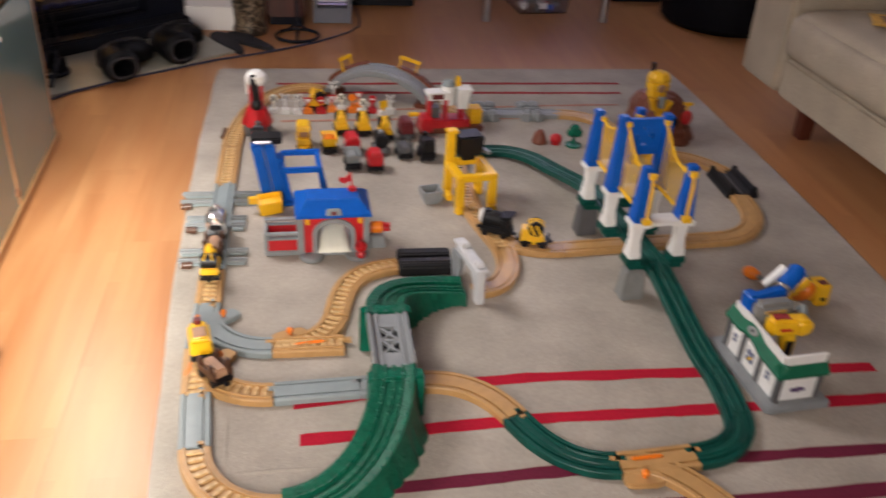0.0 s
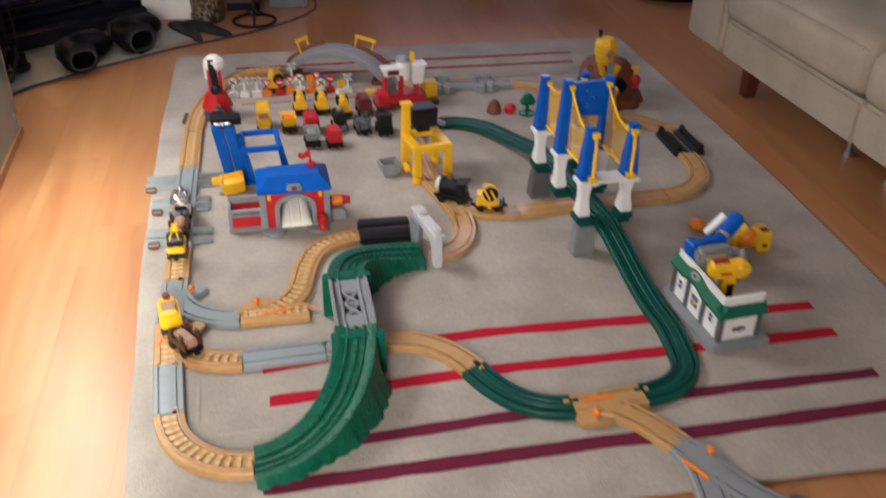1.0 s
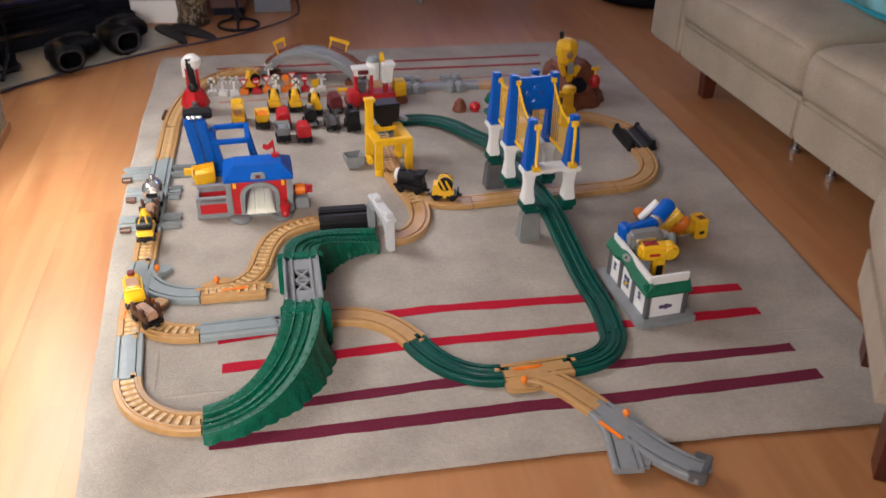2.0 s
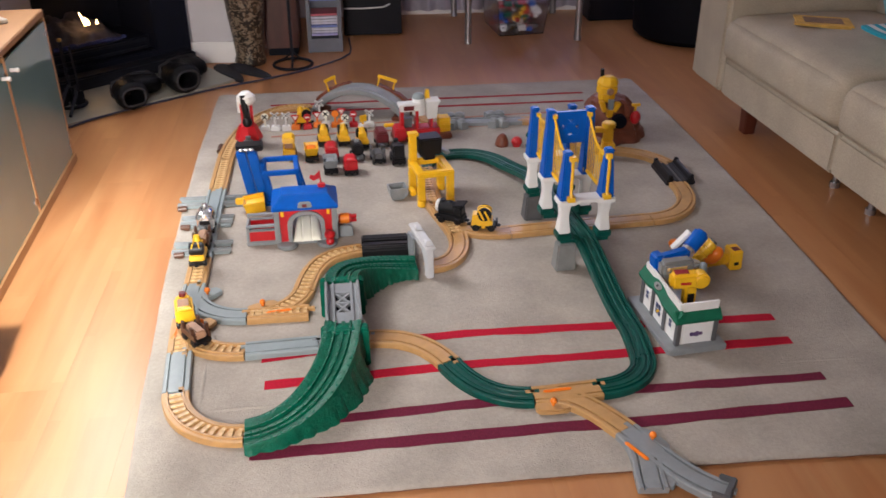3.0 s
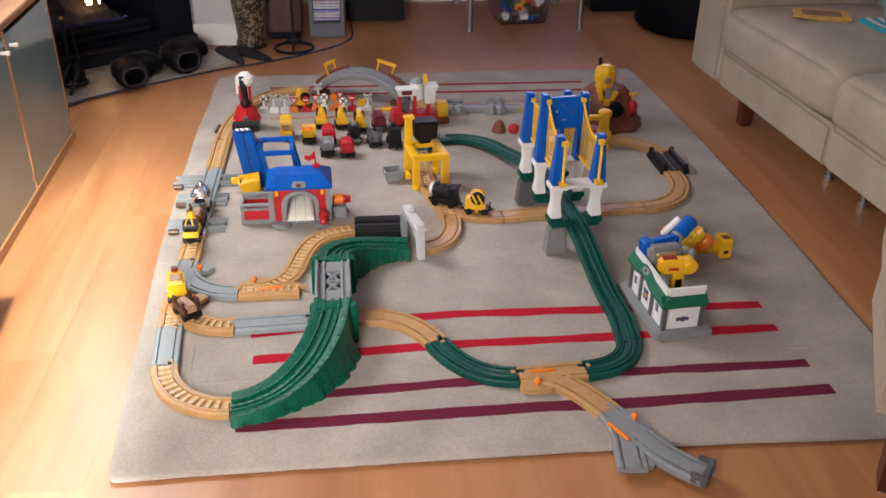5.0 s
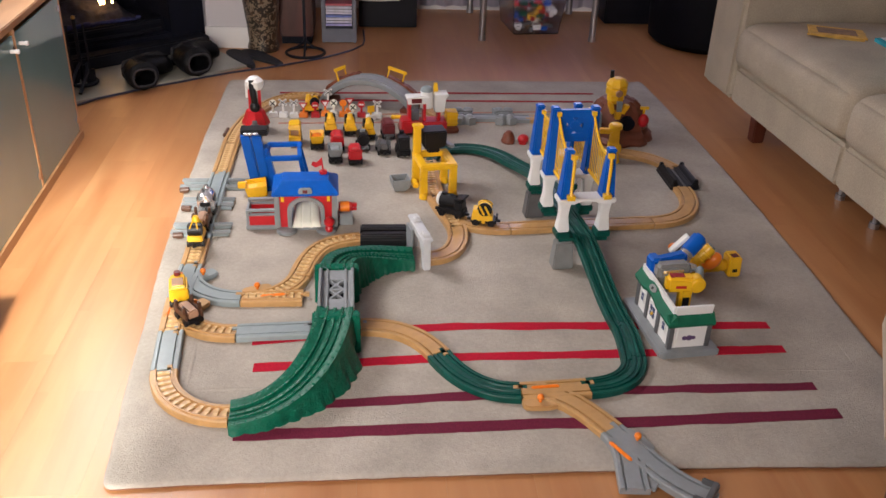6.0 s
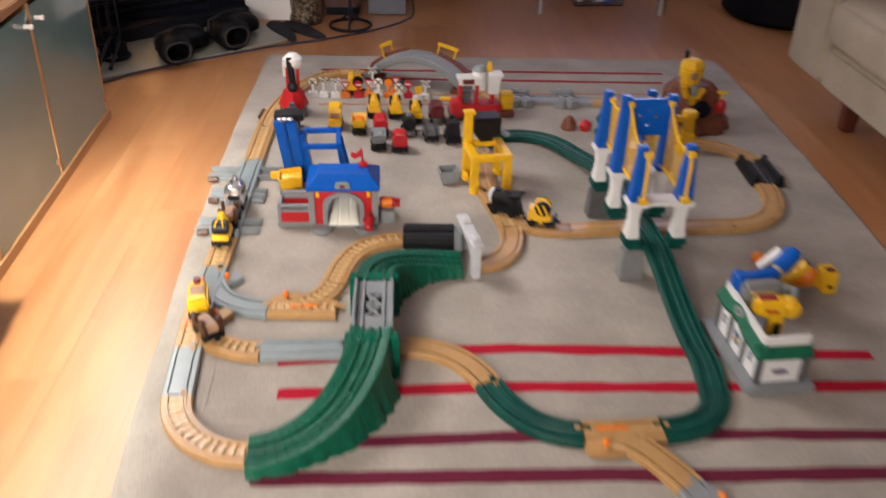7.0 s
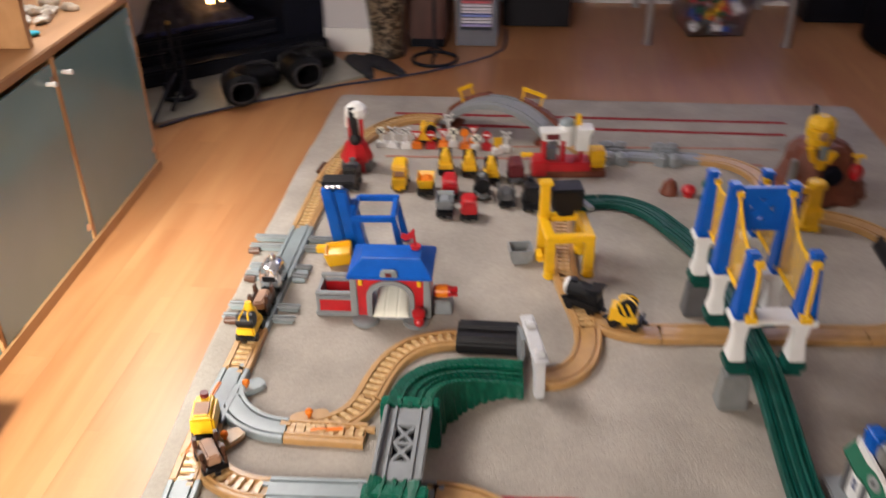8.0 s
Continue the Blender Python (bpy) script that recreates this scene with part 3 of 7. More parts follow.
t, o = track("brown_t", [course((0.673, 0.119), 2, (0.841, 0.130), 4), course((0.683, 0.119), 2, (0.860, -0.029), 300)], "branching switch", False)
lever(t, o, (0.712, 0.076), 0, (0.734, 0.128, 4, "brown_t"))
track("dkgreen_t", [course((0.843, 0.130), 3, (0.988, 0.250), 82, pull=0.42)], sleepers=False)
track("dkgreen_t", [course((0.988, 0.252), 84, (0.994, 0.400, 0.005), 97)], "straight", False)
track("dkgreen_t", [course((0.994, 0.402, 0.005), 98, (0.958, 0.760, 0.088), 95, n=24)], "rising", False, "climbing to the bridge")
track("dkgreen_t", [course((0.958, 0.762, 0.088), 96, (0.922, 1.125, 0.088), 96)], "straight", False, "on the bridge")
track("dkgreen_t", [course((0.922, 1.127, 0.088), 97, (0.846, 1.490, 0.024), 113, n=24)], "descending curved", False, "leading off the bridge")
track("dkgreen_t", [course((0.845, 1.492, 0.024), 113, (0.655, 1.662, 0.004), 184, n=24)], "curved", False, "leading to the gantry line")
track("dkgreen_t", [course((0.653, 1.662, 0.004), 186, (0.541, 1.540), 268)], "curved", False, "leading to the gantry line")
t, o = track("grey_t", [course((0.860, -0.031), 300, (1.010, -0.250), 323), course((0.860, -0.031), 296, (0.862, -0.222), 266)], "branching switch", False, "on the rug edge")
lever(t, o, (0.908, -0.070), 300, (0.859, -0.108, 298, "grey_t"))
bm = nb()
box(bm, (1.015 - o.x, -0.254 - o.y, 0.017), (0.014, 0.066, 0.034), 323)
for s in (-1, 1):
    box(bm, (1.004 - o.x + s * 0.0177, -0.245 - o.y + s * 0.0238, 0.016), (0.034, 0.007, 0.032), 323)
soften(bm, 0.003)
part("buffer", bm, "dark_grey", t, "dark grey end buffer")
bm = nb()
slab(bm, [(x - o.x, y - o.y) for x, y in ((0.868, -0.10), (0.925, -0.16), (0.968, -0.196), (0.944, -0.222), (0.918, -0.205), (0.905, -0.222), (0.882, -0.205))], 0.001, 0.011)
soften(bm, 0.002)
part("web_plate", bm, "grey_t", t)
t, o = track("pale_t", [course((-0.216, 0.755), 270, (-0.220, 0.570), 270), course((-0.217, 0.730), 272, (-0.050, 0.570), 2)], "branching switch", False)
lever(t, o, (-0.172, 0.695), 40, (-0.238, 0.668, 85, "pale_t"))
t, o = track("brown_t", [course((-0.047, 0.570), 359, (0.122, 0.569), 359), course((-0.035, 0.570), 2, (0.104, 0.680), 76)], "branching switch")
lever(t, o, (-0.008, 0.611), 20, (0.040, 0.570, 8, "brown_t"))
track("brown_t", [course((0.105, 0.683), 80, (0.283, 0.920), 8, pull=0.46)])
track("brown_t", [course((0.490, 0.788), 6, (0.597, 0.985), 94, pull=0.40)], sleepers=False)
track("brown_t", [course((0.597, 0.987), 98, (0.548, 1.220), 98)], "curved", True, "leading under the yellow gantry")
track("brown_t", [course((0.548, 1.222), 95, (0.541, 1.538), 90)], "straight", True, "under the yellow gantry")
track("brown_t", [course((0.608, 1.045), 306, (0.770, 0.985), 3)], sleepers=False)
track("brown_t", [course((0.772, 0.985), 4, (1.020, 1.006), 4)], "straight", False)
track("brown_t", [course((1.022, 1.006), 3, (1.262, 1.020), 3)], "straight", False)
track("brown_t", [course((1.264, 1.020), 3, (1.455, 1.288), 94, pull=0.42)], sleepers=False)
track("brown_t", [course((1.478, 1.474), 112, (1.285, 1.634), 165, pull=0.42)], sleepers=False)
track("brown_t", [course((1.283, 1.635), 165, (1.185, 1.80), 82, pull=0.42)], sleepers=False)
track("brown_t", [course((1.185, 1.802), 82, (1.012, 2.008), 178, pull=0.42)], sleepers=False)
track("grey_t", [course((0.650, 2.028), 357, (1.010, 2.008), 357)], "straight", False, "with wide cross plates")
track("brown_t", [course((-0.222, 1.430), 90, (-0.223, 1.715), 90)], "straight")
track("brown_t", [course((-0.223, 1.717), 89, (-0.190, 1.995), 77)], "straight")
track("brown_t", [course((-0.190, 1.997), 75, (0.090, 2.285), 340, pull=0.42)])
track("pale_t", [course((-0.222, 1.428), 270, (-0.220, 1.070), 270)], "straight", False)
track("pale_t", [course((-0.220, 1.068), 270, (-0.218, 0.917), 270)], "straight", False)
track("brown_t", [course((-0.218, 0.915), 270, (-0.216, 0.757), 270)], "straight")
track("brown_t", [course((0.570, 2.118), 338, (0.648, 2.032), 350)], "curved", False)


def cross_plate(x0, x1, y, gap, label, tab=0.0):
    """A grey plate with twin rails that lies across the line."""
    t = thing("cross_track", label, "toy track", Matrix.Translation((0, y, RUG + 0.0005)), "cross tracks")
    for a, b in ((x0, -0.254), (-0.184, x1)):
        for s in (-1, 1) if not tab else (0,):
            bm = nb()
            box(bm, ((a + b) / 2, s * gap / 2, 0.0045), (b - a, 0.022 if s else gap + 0.014 + tab, 0.009))
            soften(bm, 0.002)
            part("plate", bm, "pale_t", t)
        for s in (-1, 1):
            for d in (-0.0065, 0.0065):
                bm = nb()
                box(bm, ((a + b) / 2, s * gap / 2 + d, 0.012), (b - a + 0.010, 0.0045, 0.008))
                soften(bm, 0.0012, 1)
                part("rail", bm, "grey_t", t)
    return t


cross_plate(-0.342, -0.100, 1.340, 0.052, "pale grey plastic crossing track under the straight track")
cross_plate(-0.312, -0.148, 1.188, 0.042, "pale grey plastic crossing track with a wide tab", 0.03)
cross_plate(-0.311, -0.134, 0.993, 0.052, "pale grey plastic crossing track under the straight track")
for x, y, r in ((-0.328, 1.288, 8), (-0.297, 1.143, -4), (-0.290, 0.950, 5), (-0.256, 1.838, 87)):
    bm = nb()
    long = 0.034 if r > 50 else 0.016
    cyl(bm, (-long, 0, 0.010), (long, 0, 0.010), 0.0095, n=14)
    box(bm, (0.004, 0, 0.008), (long * 1.2, 0.016, 0.016))
    soften(bm, 0.002, 1)
    single("wheel_stop", bm, "chocolate", "small brown plastic stop lying beside the track", "toy part", m=pose(x, y, RUG, 0, 0, r))
for x in (0.726, 0.902):
    t = thing("track_plate", "grey plastic star-shaped track joint plate on the rug", "toy track", Matrix.Translation((x, 2.018, RUG + 0.0005)), "joint plates")
    bm = nb()
    slab(bm, [(-0.022, -0.048), (0.022, -0.048), (0.025, 0.0), (0.022, 0.048), (-0.022, 0.048), (-0.025, 0.0)], 0, 0.030)
    soften(bm, 0.005)
    part("plate", bm, "grey_t", t)
    for u, v in ((-0.019, -0.044), (0.019, -0.044), (-0.019, 0.044), (0.019, 0.044)):
        bm = nb()
        lathe(bm, [(0.001, 0), (0.023, 0), (0.024, 0.014), (0.021, 0.030), (0.014, 0.038), (0.001, 0.040)], 14, (u, v, 0))
        box(bm, (u * 1.3, v * 1.2, 0.016), (0.030, 0.032, 0.032), math.degrees(math.atan2(v, u)))
        part("lobe", bm, "grey_t", t, smooth=50)
    for d in (-0.017, 0.017):
        bm = nb()
        box(bm, (0, d, 0.032), (0.078, 0.007, 0.010))
        soften(bm, 0.002)
        part("rail", bm, "grey_t", t)


# ---- moulded green hill ramps and their grey bridge deck ----
def hill_ramp(pts, w, out_side, flare, label, clear=None):
    """A rising ramp with rails on top and rocky skirts down to the rug. out_side: the side (1 right, -1 left) with the wide slope."""
    o = pts[0].copy()
    o.z = 0
    t = thing("hill_ramp", label, "toy ramp", Matrix.Translation((o.x, o.y, RUG)), "hill ramps")
    ss, h = sides(pts), w / 2
    rings = []
    for i, (p, s) in enumerate(zip(pts, ss)):
        p = p - o
        k = i / (len(pts) - 1)
        f = flare(k)
        low = 0.0 if clear is None else clear(k)
        wob = 0.009 * noise.noise((p.x * 35, p.y * 35, 3)) + (0.0026 if i % 3 else -0.0026)
        left = 0.004 if out_side > 0 else f
        right = f if out_side > 0 else 0.004
        z = p.z
        sec = [(-h - left + wob, low), (-h - left * 0.45 + wob * 0.5, low + (z - low) * 0.5), (-h, z + 0.004), (-h + 0.003, z + 0.012), (-h + 0.012, z + 0.012), (-0.0225, z + 0.006), (-0.0215, z + 0.011),
               (-0.017, z + 0.011), (-0.016, z + 0.003), (-0.005, z + 0.003), (-0.0045, z + 0.008), (0.0045, z + 0.008), (0.005, z + 0.003), (0.016, z + 0.003), (0.017, z + 0.011), (0.0215, z + 0.011), (0.0225, z + 0.006), (h - 0.012, z + 0.012), (h - 0.003, z + 0.012), (h, z + 0.004),
               (h + right * 0.45 + wob * 0.5, low + (z - low) * 0.5), (h + right + wob, low)]
        rings.append([p + s * u - Vector((0, 0, p.z)) + Vector((0, 0, v)) for u, v in sec])
    bm = nb()
    skin(bm, rings)
    part("slope", bm, "hill_green", t)
    # toothed rack and edge studs
    bm = nb()
    run = 0
    for a, b, s in zip(pts, pts[1:], ss):
        run += (b - a).length
        if run > 0.011:
            run = 0
            for u, dz in ((0, 0.009), (-h + 0.008, 0.013), (h - 0.008, 0.013), (-0.03, 0.0085), (0.03, 0.0085), (-0.019, 0.0125), (0.019, 0.0125)):
                c = (a + b) / 2 - o + s * (u + random.uniform(-0.001, 0.001))
                k = random.uniform(0.7, 1.15)
                box(bm, (c.x, c.y, c.z + dz - 0.0008), (0.0055 * k, 0.0062 * k, 0.0034 * k), math.degrees(math.atan2((b - a).y, (b - a).x)), top=(0.45, 0.45))
    part("rack_teeth", bm, "green_t", t)["kind"] = "stuff"
    return t


hill_ramp(course((-0.014, 0.050, 0.014), 2, (0.221, 0.350, 0.106), 86, n=44, pull=0.4), 0.098, 1,
          lambda k: 0.004 + 0.030 * max(0.0, min(1.0, (k - 0.3) / 0.4)) if k < 0.84 else 0.004,
          "glossy green moulded plastic hill ramp rising to a grey bridge deck", lambda k: 0.0 if k < 0.88 else min(0.085, (k - 0.88) * 1.1))
hill_ramp(course((0.220, 0.549, 0.106), 92, (0.445, 0.778, 0.018), 2, n=44, pull=0.42), 0.096, 1,
          lambda k: 0.004 + 0.012 * math.sin(k * math.pi),
          "glossy green moulded plastic hill ramp curving down to a tan track", lambda k: max(0.0, 0.05 - k * 0.25) if k < 0.12 else (0.0 if k < 0.5 else 0.006 * math.sin((k - 0.5) * 6)))
deck = thing("bridge_deck", "grey plastic bridge deck with a pierced lattice, between green ramps", "toy bridge", pose(0.2215, 0.449, RUG, 0, 0, 1))
bm = nb()
for u0, u1 in ((-0.046, -0.019), (0.019, 0.046)):
    box(bm, ((u0 + u1) / 2, 0, 0.104), (u1 - u0, 0.198, 0.010))
for y in (-0.074, 0.074):
    box(bm, (0, y, 0.1041), (0.0385, 0.050, 0.0098))
for y in (-0.024, 0.024):
    for r in (52, -52):
        box(bm, (0, y, 0.104), (0.056, 0.0055, 0.0085 + 0.00005 * (r + 60) / 30), r)
    cyl(bm, (0, y, 0.1), (0, y, 0.109), 0.0065, n=12)
box(bm, (0, 0, 0.1042), (0.0385, 0.006, 0.0092))
part("deck_plate", bm, "grey_t", deck)
# black sheet that paints the shade seen through the lattice holes
bm = nb()
box(bm, (0, 0, 0.094), (0.060, 0.104, 0.004))
part("under_tray", bm, "soot", deck, "black sheet painted as the shade below the lattice")
for s in (-1, 1):
    bm = nb()
    prism(bm, [(-0.099, 0.10), (0.099, 0.10), (0.099, 0.116), (0.085, 0.126), (-0.085, 0.126), (-0.099, 0.116)], s * 0.043 - 0.004, s * 0.043 + 0.004, Matrix.Rotation(radians(90), 4, 'Z'))
    soften(bm, 0.002)
    part("parapet", bm, "grey_t", deck)
    bm = nb()
    box(bm, (s * 0.0245, 0, 0.1115), (0.005, 0.196, 0.005))
    part("rail", bm, "grey_t", deck)
for y in (-0.125, 0.118):
    bm = nb()
    box(bm, (0, y, 0.056), (0.124, 0.040, 0.112), top=(0.97, 0.85))
    soften(bm, 0.004)
    part("pier", bm, "green_t", deck, "green moulded pier")


# ---- level crossings ----
def level_crossing(m, length, label, ridged=False):
    t = thing("level_crossing", label, "toy crossing", m, "level crossings")
    for s in (-1, 1):
        prof = [(0.005, 0.0), (0.005, 0.030), (0.014, 0.038), (0.050, 0.040), (0.064, 0.028), (0.068, 0.008), (0.068, 0.0)]
        if ridged:
            prof = [(0.005, 0.0), (0.005, 0.019), (0.030, 0.019), (0.036, 0.024), (0.040, 0.038), (0.056, 0.040), (0.062, 0.022), (0.070, 0.014), (0.070, 0.0)]
        bm = nb()
        prism(bm, [(s * u, v) for u, v in prof][::s], -length / 2, length / 2)
        soften(bm, 0.005, 2)
        part("road_ramp", bm, "black", t)
        if ridged:
            for y in (-length / 2 + 0.008, length / 2 - 0.008):
                bm = nb()
                box(bm, (s * 0.050, y, 0.022), (0.026, 0.018, 0.044), top=(0.7, 0.8))
                soften(bm, 0.003)
                part("end_post", bm, "black", t)
    bm = nb()
    box(bm, (0, 0, 0.009), (0.0095, length - 0.01, 0.018))
    part("centre_board", bm, "dark_grey", t)
    return t


level_crossing(pose(0.358, 0.925, RUG, 0, 0, -90) @ Matrix.Diagonal((0.74, 1, 1, 1)), 0.150, "black plastic level crossing ramps either side of a tan track")
level_crossing(pose(1.469, 1.380, RUG, 0, 0, 0) @ Matrix.Diagonal((0.80, 1, 0.9, 1)), 0.178, "black plastic level crossing with raised ribs between tan tracks", True)

# ---- white portal at the end of the green ramp ----
gate = thing("tunnel_portal", "white and grey plastic portal arch over the track", "toy portal", pose(0.466, 0.812, RUG, 0, 0, 12))
bm = nb()
prism(bm, [(-0.088, 0), (-0.062, 0), (-0.052, 0.05), (-0.03, 0.072), (0.03, 0.072), (0.052, 0.05), (0.062, 0), (0.088, 0), (0.082, 0.098), (-0.082, 0.098)], -0.011, 0.011, Matrix.Rotation(radians(90), 4, 'Z'))
soften(bm, 0.003)
part("arch", bm, "dull_white", gate)
bm = nb()
box(bm, (0, 0, 0.102), (0.032, 0.182, 0.009))
soften(bm, 0.003)
part("coping", bm, "dull_white", gate)
for y in (-0.06, 0.045):
    bm = nb()
    box(bm, (0, y, 0.113), (0.026, 0.034, 0.014), top=(0.7, 0.75))
    soften(bm, 0.003)
    part("cap", bm, "dull_white", gate)
bm = nb()
box(bm, (-0.019, 0.05, 0.042), (0.008, 0.055, 0.084))
part("inner_wall", bm, "grey_t", gate, "grey plastic panel")


# ---- suspension bridge ----
bridge = thing("suspension_bridge", "blue and yellow plastic suspension bridge on white columns", "toy bridge", pose(0.940, 0.942, RUG, 0, 0, 4.5))
ZB = 0.213


def tower(x, y, z0, z1):
    bm = nb()
    box(bm, (x, y, z0 + 0.006), (0.042, 0.05, 0.012))
    box(bm, (x, y, (z0 + z1) / 2 + 0.004), (0.040, 0.048, z1 - z0 - 0.008), top=(0.55, 0.54))
    box(bm, (x, y, z1), (0.027, 0.031, 0.012))
    soften(bm, 0.004)
    part("tower", bm, "blue", bridge)


def column(x, y, z1, z0=0.098):
    """A waisted white column on a dark green foot, and the grey pier below."""
    bm = nb()
    rings = []
    for k, s in ((0.0, 1.0), (0.12, 1.0), (0.3, 0.86), (0.55, 0.74), (0.8, 0.82), (1.0, 0.95)):
        z = z0 + 0.02 + (z1 - z0 - 0.02) * k
        a, b = 0.0175 * s, 0.021 * s
        rings.append([Vector((x + u * a, y + v * b, z)) for u, v in ((-1, -1), (1, -1), (1, 1), (-1, 1))])
    skin(bm, rings)
    soften(bm, 0.003)
    part("column", bm, "white", bridge)
    bm = nb()
    box(bm, (x, y, z0 + 0.010), (0.043, 0.050, 0.02))
    soften(bm, 0.003)
    part("column_foot", bm, "dkgreen_t", bridge, "dark green foot")


for y, z1 in ((-0.175, 0.374), (0.0, 0.440), (0.165, 0.390)):
    for x in (-0.063, 0.063):
        tower(x, y, ZB + 0.014, z1)
        column(x, y, ZB)
    bm = nb()
    prism(bm, [(-0.088, ZB), (-0.088, ZB + 0.016), (0.088, ZB + 0.016), (0.088, ZB), (0.04, ZB), (0.025, ZB + 0.006), (-0.025, ZB + 0.006), (-0.04, ZB)], y - 0.028, y + 0.028)
    soften(bm, 0.003)
    part("cross_beam", bm, "white", bridge)
    bm = nb()
    box(bm, (0, y, 0.094), (0.15, 0.05, 0.012))
    part("sole_plate", bm, "dkgreen_t", bridge)
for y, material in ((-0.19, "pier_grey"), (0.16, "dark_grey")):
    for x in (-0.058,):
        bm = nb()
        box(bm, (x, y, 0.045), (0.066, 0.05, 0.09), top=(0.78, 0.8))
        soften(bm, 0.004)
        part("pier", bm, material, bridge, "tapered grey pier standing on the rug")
# pierced blue portal between the middle towers
bm = nb()
n4 = [(-0.056, 0.334), (0.056, 0.334), (0.056, 0.436), (-0.056, 0.436)]
n3 = [(-0.026, 0.360), (0.026, 0.360), (0.026, 0.412), (-0.026, 0.412)]
skin(bm, [[Vector((x, y, z)) for x, z in q] for q, y in ((n4, -0.007), (n4, 0.007), (n3, 0.007), (n3, -0.007), (n4, -0.007))], cap=False)
portal = part("portal", bm, "blue", bridge, "pierced blue cross-braced portal")
for s in (-1, 1):
    bm = nb()
    box(bm, (0, 0, 0), (0.023, 0.0132 + 0.0004 * s, 0.072), m=Matrix.Translation((0, 0, 0.386)) @ Matrix.Rotation(s * radians(45), 4, 'Y'))
    part("brace", bm, "blue", portal)
bm = nb()
cyl(bm, (0, -0.0085, 0.386), (0, 0.0085, 0.386), 0.017)
soften(bm, 0.002)
part("boss", bm, "blue", portal)


def cable_side(x, y0, y1, z0, z1, zlow):
    """A drooping cable from the tower at y0 to that at y1, its hangers and the low rail."""
    n = 10
    pts = []
    for i in range(n + 1):
        k = i / n
        pts.append((x, y0 + (y1 - y0) * k, z0 + (z1 - z0) * k - 0.028 * math.sin(math.pi * k) * (1 - 0.25 * k)))
    bm = nb()
    tube(bm, pts, 0.0038, 8)
    box(bm, (x, y0, z0 + 0.003), (0.014, 0.02, 0.012))
    box(bm, (x, y1, z1 + 0.003), (0.014, 0.02, 0.012))
    part("cable", bm, "yellow", bridge, "drooping yellow cable")
    bm = nb()
    tube(bm, [(x, y0, zlow + 0.016), (x, y0 + (y1 - y0) * 0.1, zlow + 0.01), (x, y0 + (y1 - y0) * 0.9, zlow + 0.01), (x, y1, zlow + 0.016)], 0.005, 8)
    for y in (y0, y1):
        box(bm, (x, y, zlow + 0.014), (0.02, 0.018, 0.012))
    part("low_rail", bm, "yellow", bridge)
    for i in range(1, n):
        p = pts[i]
        bm = nb()
        tube(bm, [(p[0], p[1], zlow + 0.01), p], 0.0016, 6)
        part("hanger", bm, "yellow", bridge)


for x in (-0.055, 0.056):
    cable_side(x, -0.16, -0.012, 0.356, 0.424, ZB + 0.02)
    cable_side(x, 0.012, 0.152, 0.424, 0.372, ZB + 0.02)
    bm = nb()
    tube(bm, [(x, -0.2, 0.363), (x, -0.206, 0.33), (x, -0.204, ZB + 0.04), (x, -0.212, ZB + 0.026)], 0.005, 8)
    box(bm, (x, -0.206, ZB + 0.026), (0.022, 0.02, 0.014))
    box(bm, (x, -0.198, 0.363), (0.018, 0.012, 0.014))
    part("end_cable", bm, "yellow", bridge)

# ---- station with a blue roof ----
st = thing("toy_station", "red and grey toy engine shed with blue roof and red flag", "toy station", pose(0.108, 1.061, RUG, 0, 0, 2) @ Matrix.Diagonal((0.93, 1, 0.98, 1)))
bm = nb()
box(bm, (0, 0.01, 0.006), (0.21, 0.15, 0.012))
for x in (-0.068, 0.068):
    cyl(bm, (x, -0.07, 0), (x, -0.07, 0.013), 0.036, n=24)
soften(bm, 0.003)
part("base", bm, "grey_t", st)
bm = nb()
arch = [(0.05 * math.cos(a), 0.075 + 0.035 * math.sin(a)) for a in [math.pi * i / 12 for i in range(13)]]
prism(bm, [(0.092, 0.012), (0.092, 0.136), (-0.092, 0.136), (-0.092, 0.012), (-0.05, 0.012)] + arch[::-1] + [(0.05, 0.012)], -0.062, -0.05)
part("front_wall", bm, "red", st)
bm = nb()
outer = [(0.064 * math.cos(a), 0.075 + 0.047 * math.sin(a)) for a in [math.pi * i / 12 for i in range(13)]]
inner = arch
prism(bm, [(0.064, 0.012)] + outer + [(-0.064, 0.012), (-0.05, 0.012)] + inner[::-1] + [(0.05, 0.012)], -0.069, -0.049)
part("arch_surround", bm, "grey_t", st, "grey stone-look arch")
for x in (-0.098, 0.098):
    bm = nb()
    box(bm, (x, -0.055, 0.074), (0.02, 0.03, 0.124), top=(0.85, 0.9))
    soften(bm, 0.003)
    part("buttress", bm, "grey_t", st)
    bm = nb()
    box(bm, (x * 0.99, 0.015, 0.073), (0.010, 0.11, 0.122))
    part("side_wall", bm, "red", st)
for x in (-0.078, 0.078):
    bm = nb()
    box(bm, (x, -0.066, 0.116), (0.010, 0.010, 0.016))
    ball(bm, (x, -0.068, 0.125), 0.0055)
    part("wall_lamp", bm, "yellow", st, "small yellow wall lamp")
bm = nb()
rings = []
for z, hx, hy in ((0.128, 0.113, 0.078), (0.136, 0.114, 0.079), (0.142, 0.108, 0.072), (0.162, 0.082, 0.037), (0.167, 0.080, 0.034), (0.168, 0.074, 0.028)):
    rings.append([Vector((u * hx, 0.002 + v * hy, z)) for u, v in ((-1, -1), (1, -1), (1, 1), (-1, 1))])
skin(bm, rings)
soften(bm, 0.003)
roof = part("roof", bm, "blue", st)
bm = nb()
box(bm, (0, -0.074, 0.148), (0.05, 0.012, 0.02), top=(0.8, 1))
soften(bm, 0.003)
